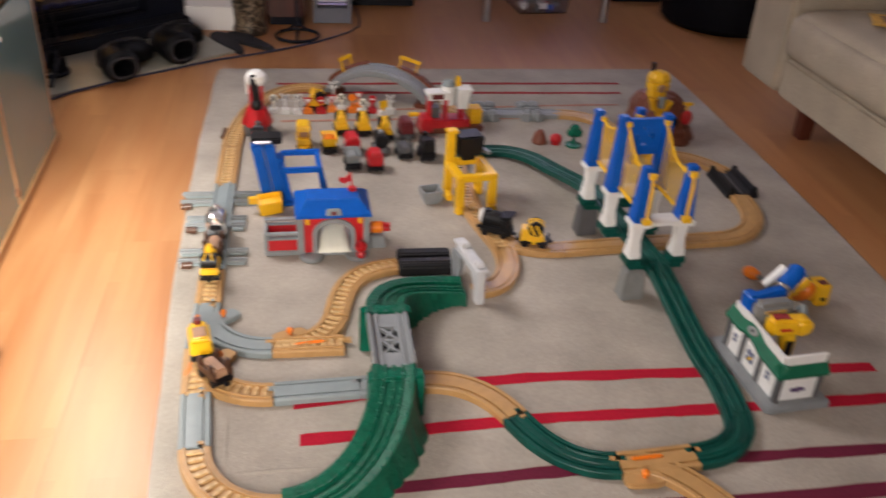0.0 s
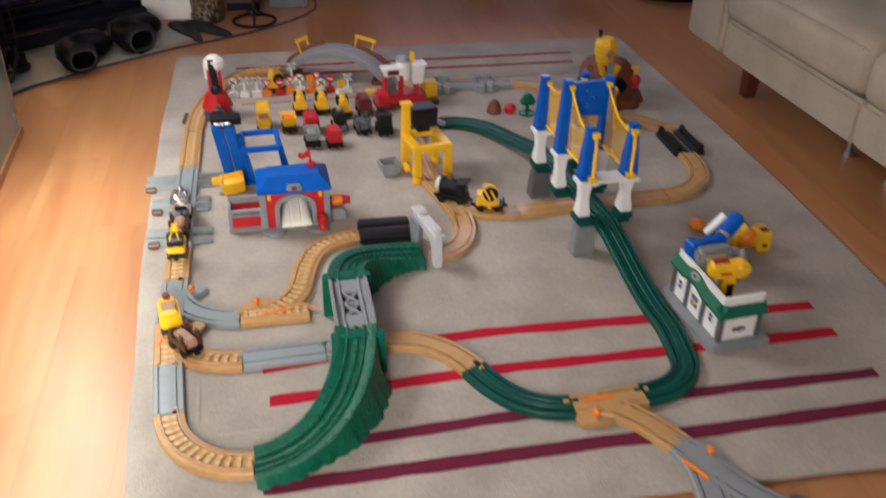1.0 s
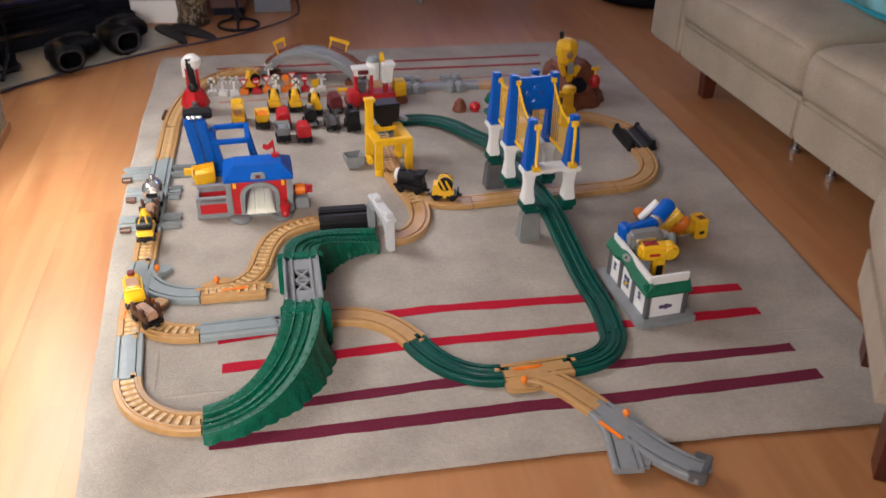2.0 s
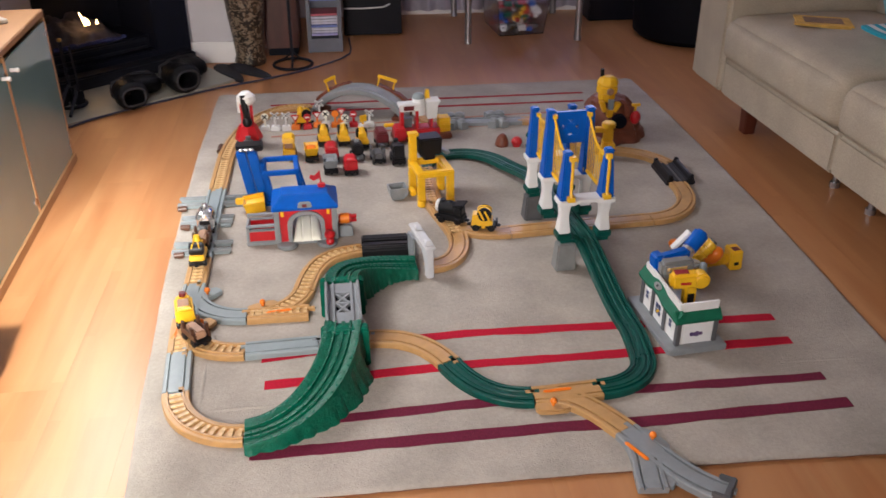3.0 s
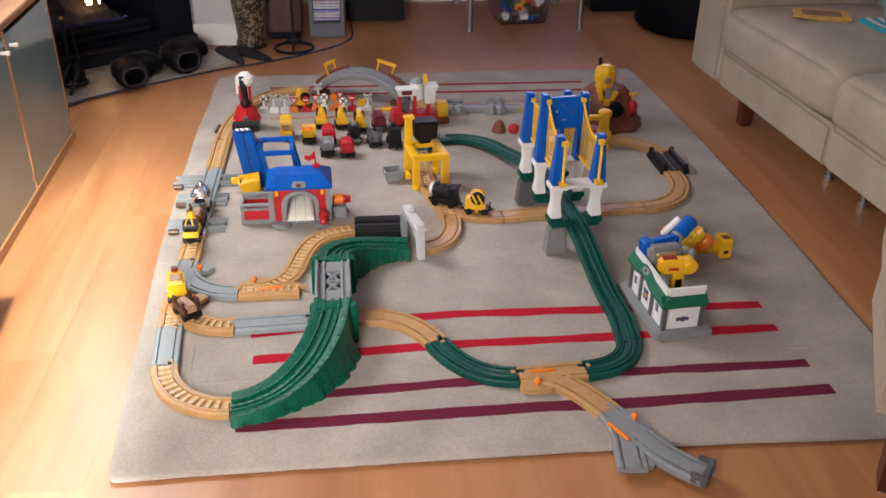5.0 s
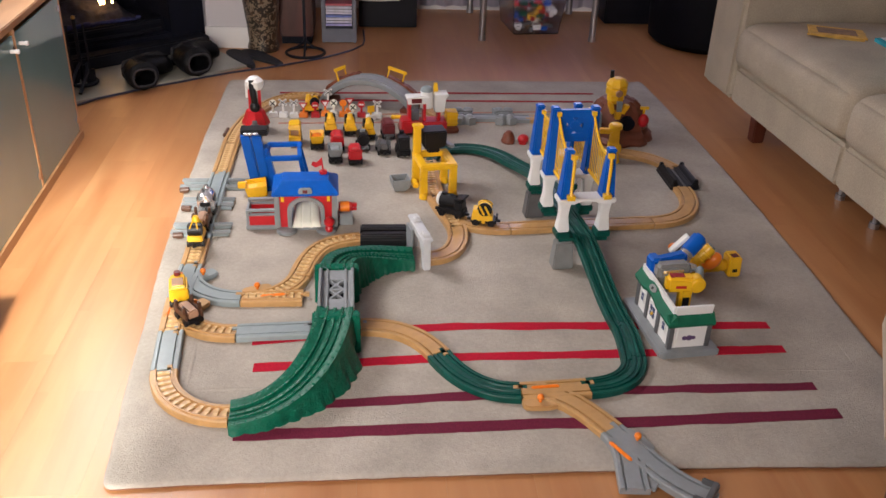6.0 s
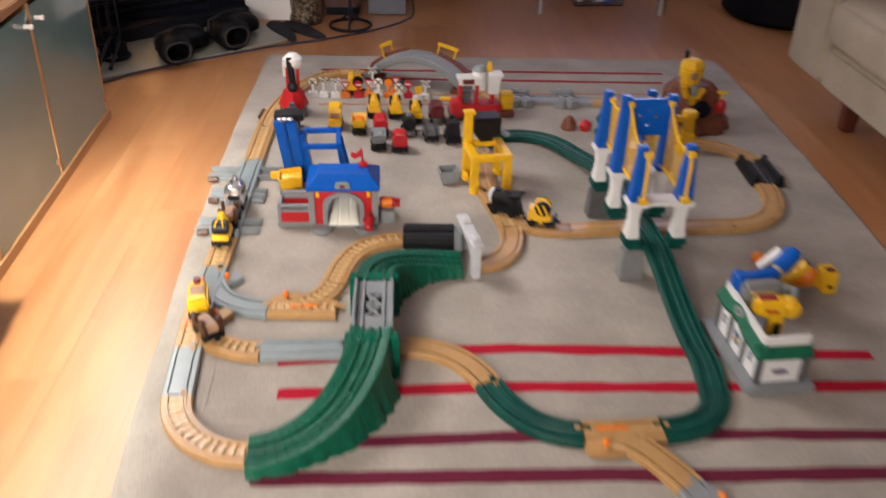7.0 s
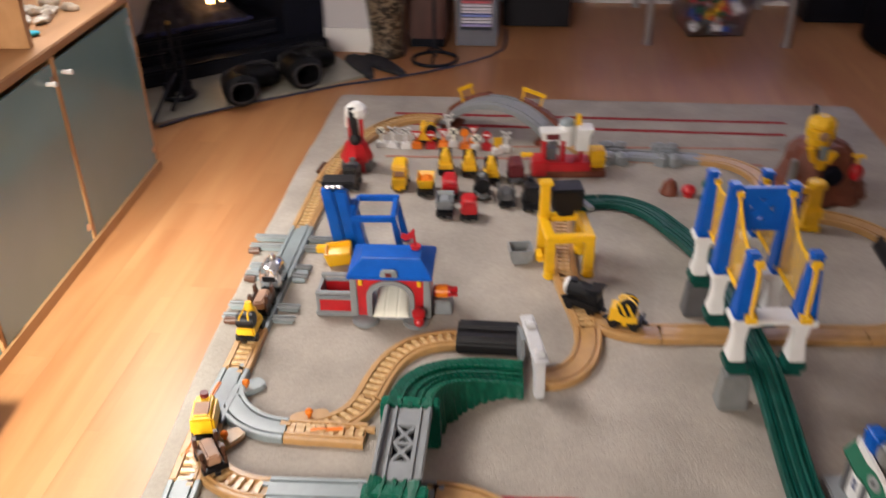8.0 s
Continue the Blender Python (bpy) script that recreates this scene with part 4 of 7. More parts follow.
part("name_plate", bm, "pale_t", roof, "pale plaque on the roof")
bm = nb()
box(bm, (0, -0.0815, 0.148), (0.016, 0.003, 0.010))
part("emblem", bm, "maroon", roof)
bm = nb()
cyl(bm, (0.062, 0.02, 0.160), (0.062, 0.02, 0.175), 0.014)
cyl(bm, (0.062, 0.02, 0.170), (0.057, 0.02, 0.222), 0.003)
part("flag_pole", bm, "red", st)
bm = nb()
prism(bm, [(0.058, 0.222), (0.060, 0.198), (0.036, 0.188), (0.022, 0.198), (0.026, 0.210), (0.040, 0.206)], 0.0185, 0.0215)
part("flag", bm, "red", st, "red plastic flag")
bm = nb()
rows = []
for j in range(17):
    v = j / 16
    rows.append([Vector((-0.0495 + 0.099 * i / 24, -0.070 + 0.100 * v, 0.0135 + 0.046 * v ** 0.55 * (1 - abs(i / 12 - 1) ** 4) ** 0.5 - (0.003 if i in (8, 16) else 0.0))) for i in range(25)])
skin(bm, rows, cap=False, close=False)
part("shed_floor", bm, "cream", st, "cream ramp with two rail grooves inside the arch", smooth=25)
bm = nb()
box(bm, (0, 0.066, 0.112), (0.18, 0.008, 0.030))
part("back_lintel", bm, "red", st)
bm = nb()
box(bm, (0.028, 0.060, 0.088), (0.030, 0.006, 0.018))
part("back_sign", bm, "yellow", st)
bm = nb()
lathe(bm, [(0.001, 0), (0.013, 0), (0.015, 0.010), (0.011, 0.018), (0.018, 0.026), (0.018, 0.036), (0.009, 0.046), (0.001, 0.048)], 16, (0.078, -0.092, 0.012))
part("hydrant", bm, "red", st, "red plastic hydrant")
# low platform wing and the pump
bm = nb()
box(bm, (-0.152, 0.0, 0.008), (0.112, 0.11, 0.016))
soften(bm, 0.003)
wing = part("platform", bm, "grey_t", st, "grey platform wing")
for y in (-0.046, 0.040):
    bm = nb()
    for x in (-0.200, -0.106):
        box(bm, (x, y, 0.043), (0.010 if x < -0.12 else 0.008, 0.011, 0.058))
    box(bm, (-0.153, y, 0.068), (0.106, 0.013, 0.008))
    box(bm, (-0.153, y, 0.052), (0.1035, 0.0115, 0.006))
    soften(bm, 0.0015, 1)
    part("railing", bm, "grey_t", wing, "grey slotted railing")
    bm = nb()
    box(bm, (-0.153, y, 0.0325), (0.098, 0.009, 0.033))
    part("platform_wall", bm, "red", wing, "red low wall")
bm = nb()
box(bm, (-0.203, -0.003, 0.037), (0.008, 0.076, 0.046))
part("end_wall", bm, "grey_t", wing)
bm = nb()
box(bm, (0.135, 0.0, 0.018), (0.055, 0.07, 0.036), top=(0.8, 0.8))
soften(bm, 0.003)
part("pump_base", bm, "grey_t", st)
bm = nb()
cyl(bm, (0.118, -0.01, 0.058), (0.150, -0.01, 0.058), 0.018)
part("pump_barrel", bm, "orange", st, "orange barrel")
bm = nb()
cyl(bm, (0.150, -0.01, 0.058), (0.158, -0.01, 0.058), 0.015)
box(bm, (0.166, -0.01, 0.064), (0.02, 0.012, 0.01))
box(bm, (0.166, -0.01, 0.05), (0.02, 0.012, 0.008))
part("pump_nozzle", bm, "red", st)
bm = nb()
cyl(bm, (0.112, -0.01, 0.058), (0.118, -0.01, 0.058), 0.015)
part("pump_collar", bm, "red", st)

# ---- blue coaling tower ----
ct = thing("coaling_tower", "blue plastic coaling tower with yellow chute beside the line", "toy tower", pose(-0.074, 1.327, RUG, 0, 0, 4) @ Matrix.Diagonal((0.90, 1, 0.98, 1)))
LEANING = Matrix(((1, 0, -0.17, 0.016), (0, 1, 0, 0), (0, 0, 1, 0), (0, 0, 0, 1)))
for x in (-0.022, 0.019):
    bm = nb()
    box(bm, (x, 0, 0.103), (0.038, 0.05, 0.206), top=(0.96, 0.92), m=LEANING)
    soften(bm, 0.005)
    part("shaft", bm, "blue", ct)
bm = nb()
box(bm, (0.022, -0.0, 0.006), (0.10, 0.07, 0.012))
box(bm, (0.046, 0.004, 0.08), (0.026, 0.046, 0.16), top=(0.6, 0.9), m=LEANING)
soften(bm, 0.003)
part("foot", bm, "blue", ct)
bm = nb()
box(bm, (0.014, 0.024, 0.210), (0.098, 0.052, 0.022), top=(1.06, 1.08), m=LEANING)
soften(bm, 0.004)
part("hood", bm, "black", ct, "black hopper over the shaft")
bm = nb()
for x in (-0.036, -0.018, 0.0):
    ball(bm, (x, -0.012, 0.212), 0.010, (1.2, 1, 0.6))
part("load", bm, "silver", ct, "shiny silver load")
bm = nb()
box(bm, (0.108, 0.06, 0.141), (0.13, 0.018, 0.016))
box(bm, (0.103, -0.055, 0.136), (0.14, 0.018, 0.016))
box(bm, (0.163, 0.0025, 0.1391), (0.018, 0.132, 0.0158))
box(bm, (0.043, 0.0025, 0.1391), (0.014, 0.132, 0.0158))
soften(bm, 0.003)
part("arm", bm, "blue", ct, "open blue frame arm")
for y in (-0.052, 0.06):
    bm = nb()
    prism(bm, [(0.156, 0.136), (0.171, 0.136), (0.202, 0.0), (0.176, 0.0)], y - 0.008, y + 0.008)
    soften(bm, 0.003)
    part("leg", bm, "blue", ct)
bm = nb()
LIFTED = Matrix.Translation((-0.006, -0.070, 0.030)) @ Matrix.Rotation(radians(-7), 4, 'Y') @ Matrix.Rotation(radians(14), 4, 'X')
rings = []
for z, x, y in ((-0.024, 0.036, 0.024), (0.026, 0.041, 0.028), (0.026, 0.036, 0.023), (0.012, 0.035, 0.022)):
    rings.append([LIFTED @ Vector((u * x, v * y, z)) for u, v in ((-1, -1), (1, -1), (1, 1), (-1, 1))])
skin(bm, rings)
soften(bm, 0.003)
ch = part("chute", bm, "yellow", ct, "yellow tipping chute")
bm = nb()
box(bm, (-0.062, -0.058, 0.04), (0.032, 0.022, 0.02))
soften(bm, 0.003)
part("spout", bm, "yellow", ch)

# ---- yellow gantry with hopper ----
ga = thing("loading_gantry", "yellow plastic loading gantry with a black hopper over tan track", "toy gantry", pose(0.544, 1.310, RUG, 0, 0, 10) @ Matrix.Diagonal((0.88, 0.92, 0.94, 1)))
for x in (-0.06, 0.06):
    for y in (-0.072, 0.06):
        bm = nb()
        box(bm, (x, y, 0.068), (0.030, 0.027, 0.10), top=(0.9, 0.9))
        cyl(bm, (x, y - 0.004, 0), (x, y - 0.004, 0.026), 0.019, 0.017, 14)
        soften(bm, 0.003)
        part("leg", bm, "yellow", ga)
bm = nb()
for y in (-0.072, 0.06):
    box(bm, (0, y, 0.124), (0.148, 0.028, 0.022))
for x in (-0.06, 0.06):
    box(bm, (x, -0.006, 0.1242), (0.03, 0.155, 0.0215))
soften(bm, 0.004)
part("top_frame", bm, "yellow", ga)
bm = nb()
box(bm, (-0.058, 0.055, 0.172), (0.03, 0.034, 0.13), top=(0.9, 0.9))
box(bm, (-0.056, 0.055, 0.240), (0.042, 0.036, 0.012))
soften(bm, 0.003)
part("mast", bm, "yellow", ga)
bm = nb()
box(bm, (0.012, 0.07, 0.187), (0.090, 0.072, 0.068), top=(1.1, 1.08))
box(bm, (0.010, 0.07, 0.142), (0.052, 0.05, 0.03))
soften(bm, 0.005)
part("hopper", bm, "black", ga, "black plastic hopper")
bm = nb()
box(bm, (0.075, 0.09, 0.15), (0.02, 0.09, 0.012), 20)
soften(bm, 0.002)
part("slide", bm, "grey_t", ga, "grey slide")
bm = nb()
box(bm, (-0.078, -0.0, 0.03), (0.022, 0.05, 0.02))
soften(bm, 0.003)
part("bracket", bm, "yellow", ga)
bm = nb()
prism(bm, [(-0.04, 0.022), (-0.032, 0.0), (0.012, 0.0), (0.03, 0.012), (0.034, 0.044), (0.03, 0.044), (0.022, 0.014), (-0.028, 0.01), (-0.036, 0.044), (-0.042, 0.044)], -0.03, 0.03, Matrix.Translation((-0.128, 0.03, 0.002)))
for s in (-0.03, 0.03):
    prism(bm, [(-0.036, 0.044), (-0.03, 0.004), (0.014, 0.004), (0.03, 0.044)], s - 0.002, s + 0.002, Matrix.Translation((-0.128, 0.03, 0.002)))
part("scoop", bm, "grey_t", ga, "grey scoop bucket")


# ---- depot house with toy drills in it ----
dp = thing("toy_depot", "white toy depot with green roof edge on a grey base", "toy house", pose(1.128, 0.392, RUG, 0, 0, 5.5) @ Matrix.Diagonal((0.96, 1, 0.89, 1)))
bm = nb()
slab(bm, [(-0.086, -0.125), (-0.075, -0.135), (0.085, -0.135), (0.085, 0.145), (-0.086, 0.145)], 0, 0.022)
soften(bm, 0.003)
part("base", bm, "grey_t", dp)
HX, HY = 0.052, 0.108
for (c, s, nm) in (((-HX, 0, 0.066), (0.008, 2 * HY, 0.088), "side_wall"), ((0, -HY, 0.066), (2 * HX - 0.0085, 0.008, 0.088), "front_wall")):
    bm = nb()
    box(bm, c, s)
    part(nm, bm, "white", dp)
for x, ys in ((-HX - 0.003, (-HY - 0.003, -0.035, 0.04, HY)), (HX + 0.003, (-HY,))):
    for y in ys:
        bm = nb()
        box(bm, (x, y, 0.066), (0.012, 0.014, 0.0885))
        part("corner_post", bm, "dark_grey", dp)
# green eave band, swept up at the far end
bm = nb()
n = 16
for side in (-1,):
    rings = []
    for i in range(n + 1):
        y = -HY - 0.016 + (2 * HY + 0.026) * i / n
        hump = 0.013 * math.exp(-((y - 0.012) / 0.034) ** 4)
        z = 0.100 + 0.014 * i / n + hump
        x = side * HX
        rings.append([Vector((x + side * 0.018, y, z + 0.002)), Vector((x + side * 0.020, y, z + 0.012)), Vector((x + side * 0.002, y, z + 0.038)), Vector((x - side * 0.006, y, z + 0.036)), Vector((x - side * 0.006, y, z + 0.004))])
    skin(bm, rings)
rings = []
for x in (-HX - 0.017, HX + 0.010):
    rings.append([Vector((x, -HY - 0.018, 0.103)), Vector((x, -HY - 0.020, 0.113)), Vector((x, -HY - 0.002, 0.137)), Vector((x, -HY + 0.006, 0.135)), Vector((x, -HY + 0.006, 0.104))])
skin(bm, rings)
part("roof_edge", bm, "eave_green", dp, "green shingled eave")
bm = nb()
prism(bm, [(-HY, 0.128), (HY, 0.142), (HY, 0.170), (-HY, 0.158)], -HX - 0.0035, -HX + 0.0035, Matrix.Rotation(radians(90), 4, 'Z') @ Matrix.Diagonal((1, -1, 1, 1)))
part("parapet", bm, "white", dp)
bm = nb()
box(bm, (0.004, -HY, 0.145), (2 * HX - 0.002, 0.007, 0.032), top=(1.04, 1))
part("parapet", bm, "white", dp)
for y, big in ((-0.072, 0), (0.003, 1), (0.075, 0)):
    bm = nb()
    box(bm, (-HX - 0.0045, y, 0.062 if big else 0.072), (0.004, 0.052 if big else 0.024, 0.07 if big else 0.036))
    w = part("window" if not big else "door", bm, "white", dp)
    bm = nb()
    if big:
        for dy in (-0.008, 0.008):
            for dz in (0.058, 0.078):
                box(bm, (-HX - 0.0068, y + dy, dz), (0.003, 0.011, 0.015))
    else:
        for dz in (0.066, 0.080):
            box(bm, (-HX - 0.0068, y, dz), (0.003, 0.012, 0.010))
    part("pane", bm, mat("slate_blue_pane", (0.05, 0.07, 0.16), 0.3), w, "dark blue moulded panes")
bm = nb()
box(bm, (0, -HY - 0.0045, 0.066), (0.07, 0.003, 0.06))
pl = part("picture_panel", bm, "white", dp, "white panel with a small purple motif")
for dx, r in ((-0.014, 0.007), (0.0, 0.009), (0.012, 0.006)):
    bm = nb()
    cyl(bm, (dx, -HY - 0.0075, 0.056), (dx, -HY - 0.0055, 0.056), r, n=12)
    part("motif", bm, mat("purple_print", (0.09, 0.05, 0.13), 0.5), pl)
bm = nb()
lathe(bm, [(0.001, 0.0), (0.014, 0.0), (0.0135, 0.003), (0.009, 0.0035), (0.001, 0.0035)], 22)
bmesh.ops.transform(bm, matrix=Matrix.Translation((-HX - 0.0105, 0.012, 0.1445)) @ Matrix.Rotation(radians(-55), 4, 'Y') @ Matrix.Diagonal((0.72, 1.35, 1, 1)), verts=bm.verts)
crest = part("crest", bm, "pier_grey", dp, "grey oval crest on the eave")
bm = nb()
cyl(bm, (-HX - 0.0128, 0.012, 0.1461), (-HX - 0.0142, 0.012, 0.1471), 0.0045, n=12)
part("emblem", bm, "black", crest)
for y, z in ((0.0045, 0.060), (-0.0015, 0.066)):
    bm = nb()
    box(bm, (-HX - 0.0085, y, z), (0.003, 0.006, 0.007))
    part("door_motif", bm, "yellow", dp, "tiny yellow motif on the door")


def block(bm, p, q, wide, high, up=(0, 0, 1)):
    """A bar from p to q, wide across and high along up."""
    p, q = Vector(p), Vector(q)
    d = (q - p).normalized()
    z = (Vector(up) - d * d.dot(Vector(up))).normalized()
    x = d.cross(z)
    m = Matrix(((d.x, x.x, z.x, 0), (d.y, x.y, z.y, 0), (d.z, x.z, z.z, 0), (0, 0, 0, 1)))
    box(bm, (0, 0, 0), ((q - p).length, wide, high), m=Matrix.Translation((p + q) / 2) @ m)
    return bm


def drill(x, y, label):
    return thing("toy_drill", label, "toy drill", Matrix.Translation((x, y, RUG)), "toy drills")


def bit_of(t, name, material, label=""):
    """A part whose mesh is given in world places; put into the thing's own frame."""
    def done(bm):
        bmesh.ops.translate(bm, verts=bm.verts, vec=-t.matrix_basis.translation)
        return part(name, bm, material, t, label)
    return done


def rounded(bm, w, seg=3):
    return soften(bm, w, seg)


# yellow drill upright in the depot: square body, round gear end, grip with a black sticker
t = drill(1.158, 0.392, "yellow plastic toy drill standing upright in the depot")
bit_of(t, "body", "yellow")(rounded(block(nb(), (1.097, 0.398, 0.160), (1.172, 0.392, 0.162), 0.040, 0.046), 0.009))
bm = nb()
cyl(bm, (1.178, 0.370, 0.162), (1.178, 0.412, 0.162), 0.0230, n=24)
bit_of(t, "gear_end", "yellow")(rounded(bm, 0.007))
bit_of(t, "grip", "yellow")(rounded(block(nb(), (1.154, 0.392, 0.050), (1.152, 0.392, 0.150), 0.032, 0.034, (1, 0, 0)), 0.007))
bit_of(t, "battery", "yellow")(rounded(block(nb(), (1.132, 0.392, 0.050), (1.186, 0.392, 0.050), 0.042, 0.026), 0.005))
bit_of(t, "sticker", "black", "small black sticker")(block(nb(), (1.153, 0.3755, 0.085), (1.152, 0.3755, 0.126), 0.002, 0.018, (1, 0, 0)))
bit_of(t, "badge", "red")(block(nb(), (1.120, 0.3765, 0.158), (1.148, 0.3745, 0.159), 0.002, 0.008))
bit_of(t, "vent_panel", "hazed_red", "dull red moulded panel")(block(nb(), (1.106, 0.396, 0.1835), (1.144, 0.394, 0.1845), 0.020, 0.003))
bit_of(t, "chuck", "pale_t", "pale blue-grey chuck")(cyl(nb(), (1.190, 0.408, 0.166), (1.206, 0.444, 0.174), 0.013, 0.010))
# grey drill lying behind it
t = drill(1.125, 0.438, "grey plastic toy drill lying across the depot")
bit_of(t, "body", "pier_grey")(rounded(block(nb(), (1.080, 0.436, 0.176), (1.170, 0.442, 0.179), 0.040, 0.044), 0.009))
bit_of(t, "chuck", "silver", "silver chuck")(cyl(nb(), (1.168, 0.442, 0.180), (1.192, 0.448, 0.176), 0.016, 0.010))
bit_of(t, "grip", "pier_grey")(rounded(block(nb(), (1.104, 0.438, 0.030), (1.100, 0.438, 0.165), 0.030, 0.034, (1, 0, 0)), 0.007))
bit_of(t, "badge", "silver")(block(nb(), (1.094, 0.4155, 0.181), (1.150, 0.4190, 0.183), 0.002, 0.010))
# blue drill bent over the far wall of the depot
t = drill(1.115, 0.478, "blue plastic toy drill with a silver collar leaning in the depot")
bit_of(t, "grip", "blue")(rounded(block(nb(), (1.078, 0.472, 0.190), (1.172, 0.490, 0.202), 0.036, 0.034), 0.009))
bit_of(t, "battery", "blue")(rounded(block(nb(), (1.064, 0.470, 0.188), (1.094, 0.474, 0.190), 0.044, 0.052), 0.007))
bit_of(t, "foot", "blue")(rounded(block(nb(), (1.086, 0.474, 0.030), (1.084, 0.474, 0.180), 0.028, 0.030, (1, 0, 0)), 0.006))
bit_of(t, "collar", "silver", "silver collar")(cyl(nb(), (1.164, 0.500, 0.180), (1.184, 0.514, 0.200), 0.020, 0.020, 20))
bm = nb()
cyl(bm, (1.180, 0.511, 0.197), (1.226, 0.536, 0.238), 0.0215, 0.0225, 22)
bit_of(t, "barrel", "blue")(rounded(bm, 0.007))
bit_of(t, "badge", "white")(block(nb(), (1.100, 0.4580, 0.192), (1.140, 0.4650, 0.197), 0.002, 0.007))
bit_of(t, "side_plate", "white", "pale grey moulded side plate")(rounded(block(nb(), (1.147, 0.545, 0.186), (1.192, 0.545, 0.238), 0.020, 0.011, (-0.75, 0, 0.65)), 0.002, 1))
bit_of(t, "rod", "dark_grey")(block(nb(), (1.156, 0.545, 0.180), (1.198, 0.545, 0.229), 0.014, 0.006, (-0.75, 0, 0.65)))
t.location += Vector((0.006, 0.0, -0.013))
# ribbed yellow drill heaped behind the depot
t = drill(1.236, 0.590, "ribbed yellow plastic toy drill heaped behind the depot")
ax = Vector((0.66, 0.0, 0.68)).normalized()
p0 = Vector((1.222, 0.585, 0.094))
bm = nb()
cyl(bm, p0, p0 + ax * 0.098, 0.0195, 0.0205, 20)
bit_of(t, "barrel", "yellow")(rounded(bm, 0.004))
for k in (0.030, 0.050, 0.070):
    bit_of(t, "rib", "yellow")(rounded(cyl(nb(), p0 + ax * k, p0 + ax * (k + 0.008), 0.0235, n=20), 0.002, 1))
bit_of(t, "cap", "dark_grey", "dark end cap")(cyl(nb(), p0 + ax * 0.097, p0 + ax * 0.104, 0.012, n=14))
bit_of(t, "chuck", "steel")(cyl(nb(), p0 - ax * 0.016, p0, 0.010, 0.014, 14))
bit_of(t, "grip", "yellow")(rounded(block(nb(), (1.234, 0.588, RUG), (1.234, 0.586, 0.104), 0.030, 0.032, (1, 0, 0)), 0.007))
# yellow drill lying on the rug with an orange nose
t = drill(1.350, 0.680, "yellow toy drill with an orange nose lying on the rug")
bm = nb()
cyl(bm, (1.290, 0.682, 0.038), (1.396, 0.690, 0.046), 0.0175, n=18)
bit_of(t, "grip", "yellow")(rounded(bm, 0.004))
for k in range(5):
    x = 1.322 + 0.014 * k
    bit_of(t, "grip_rib", "yellow")(cyl(nb(), (x, 0.684 + 0.001 * k, 0.0405 + 0.001 * k), (x + 0.006, 0.6845 + 0.001 * k, 0.041 + 0.001 * k), 0.0195, n=16))
bit_of(t, "battery", "yellow")(rounded(block(nb(), (1.415, 0.690, RUG), (1.413, 0.692, 0.080), 0.056, 0.040, (1, 0, 0)), 0.005))
bit_of(t, "battery_label", "maroon", "dark red printed label")(block(nb(), (1.403, 0.680, 0.0805), (1.424, 0.684, 0.0807), 0.022, 0.0015))
bit_of(t, "battery_label", "black")(block(nb(), (1.414, 0.6615, 0.034), (1.413, 0.6620, 0.044), 0.002, 0.014, (1, 0, 0)))
bm = nb()
cyl(bm, (1.292, 0.680, 0.038), (1.306, 0.640, 0.088), 0.019, n=18)
bit_of(t, "barrel", "yellow")(rounded(bm, 0.004))
bm = nb()
ball(bm, (0, 0, 0), 0.025, (0.9, 0.9, 1.35), 18)
bmesh.ops.transform(bm, matrix=Matrix.Translation((1.308, 0.604, 0.108)) @ Matrix.Rotation(radians(32), 4, 'Y') @ Matrix.Rotation(radians(20), 4, 'X'), verts=bm.verts)
bit_of(t, "nose", "orange", "orange rounded nose")(bm)
t = thing("toy_cone", "orange plastic drill nose with a grey shank beside the depot", "toy part", pose(1.277, 0.816, RUG + 0.019, 0, 90, -62))
bm = nb()
lathe(bm, [(0.001, -0.022), (0.010, -0.020), (0.017, -0.010), (0.0185, 0.004), (0.015, 0.020), (0.010, 0.026), (0.001, 0.027)], 18)
part("nose", bm, "orange", t)
bm = nb()
cyl(bm, (0, 0, 0.024), (0, 0, 0.062), 0.0075, 0.0065, 12)
part("shank", bm, "pier_grey", t, "grey shank")


# ---- mountain tunnel ----
mo = thing("mountain_tunnel", "brown moulded toy mountain with a yellow mine head on top", "toy mountain", pose(1.347, 1.834, RUG))
bm = nb()
rings, seg = [], 40
for z, r in ((0.0, 0.152), (0.010, 0.152), (0.028, 0.132), (0.046, 0.127), (0.056, 0.116), (0.084, 0.110), (0.098, 0.101), (0.122, 0.100), (0.136, 0.092), (0.152, 0.084), (0.164, 0.066), (0.170, 0.02)):
    ring = []
    for i in range(seg):
        a = 2 * math.pi * i / seg
        k = r * (1 + 0.16 * noise.noise((math.cos(a) * 2.2, math.sin(a) * 2.2, z * 9)) + 0.10 * noise.noise((math.cos(a) * 6, math.sin(a) * 6, z * 22)))
        ring.append(Vector((k * math.cos(a), k * math.sin(a) * 0.9, z + 0.006 * noise.noise((a * 3, z * 30, 5)) * (z > 0))))
    rings.append(ring)
skin(bm, rings)
part("hill", bm, "rock", mo, smooth=22)
# the hill has no opening; a black plug paints the mouth's shade
bm = nb()
cyl(bm, (0.012, -0.116, 0.092), (0.010, -0.04, 0.098), 0.028, n=20)
part("tunnel_mouth", bm, "soot", mo, "black plug painted as the shade in the tunnel mouth")
bm = nb()
lathe(bm, [(0.001, 0), (0.030, 0), (0.036, 0.014), (0.036, 0.034), (0.044, 0.038), (0.045, 0.060), (0.038, 0.066), (0.045, 0.070), (0.044, 0.080), (0.033, 0.096), (0.020, 0.102), (0.001, 0.103)], 8, (-0.03, -0.035, 0.160))
mh = part("mine_head", bm, "yellow", mo, "yellow mine head tower", smooth=12)
bm = nb()
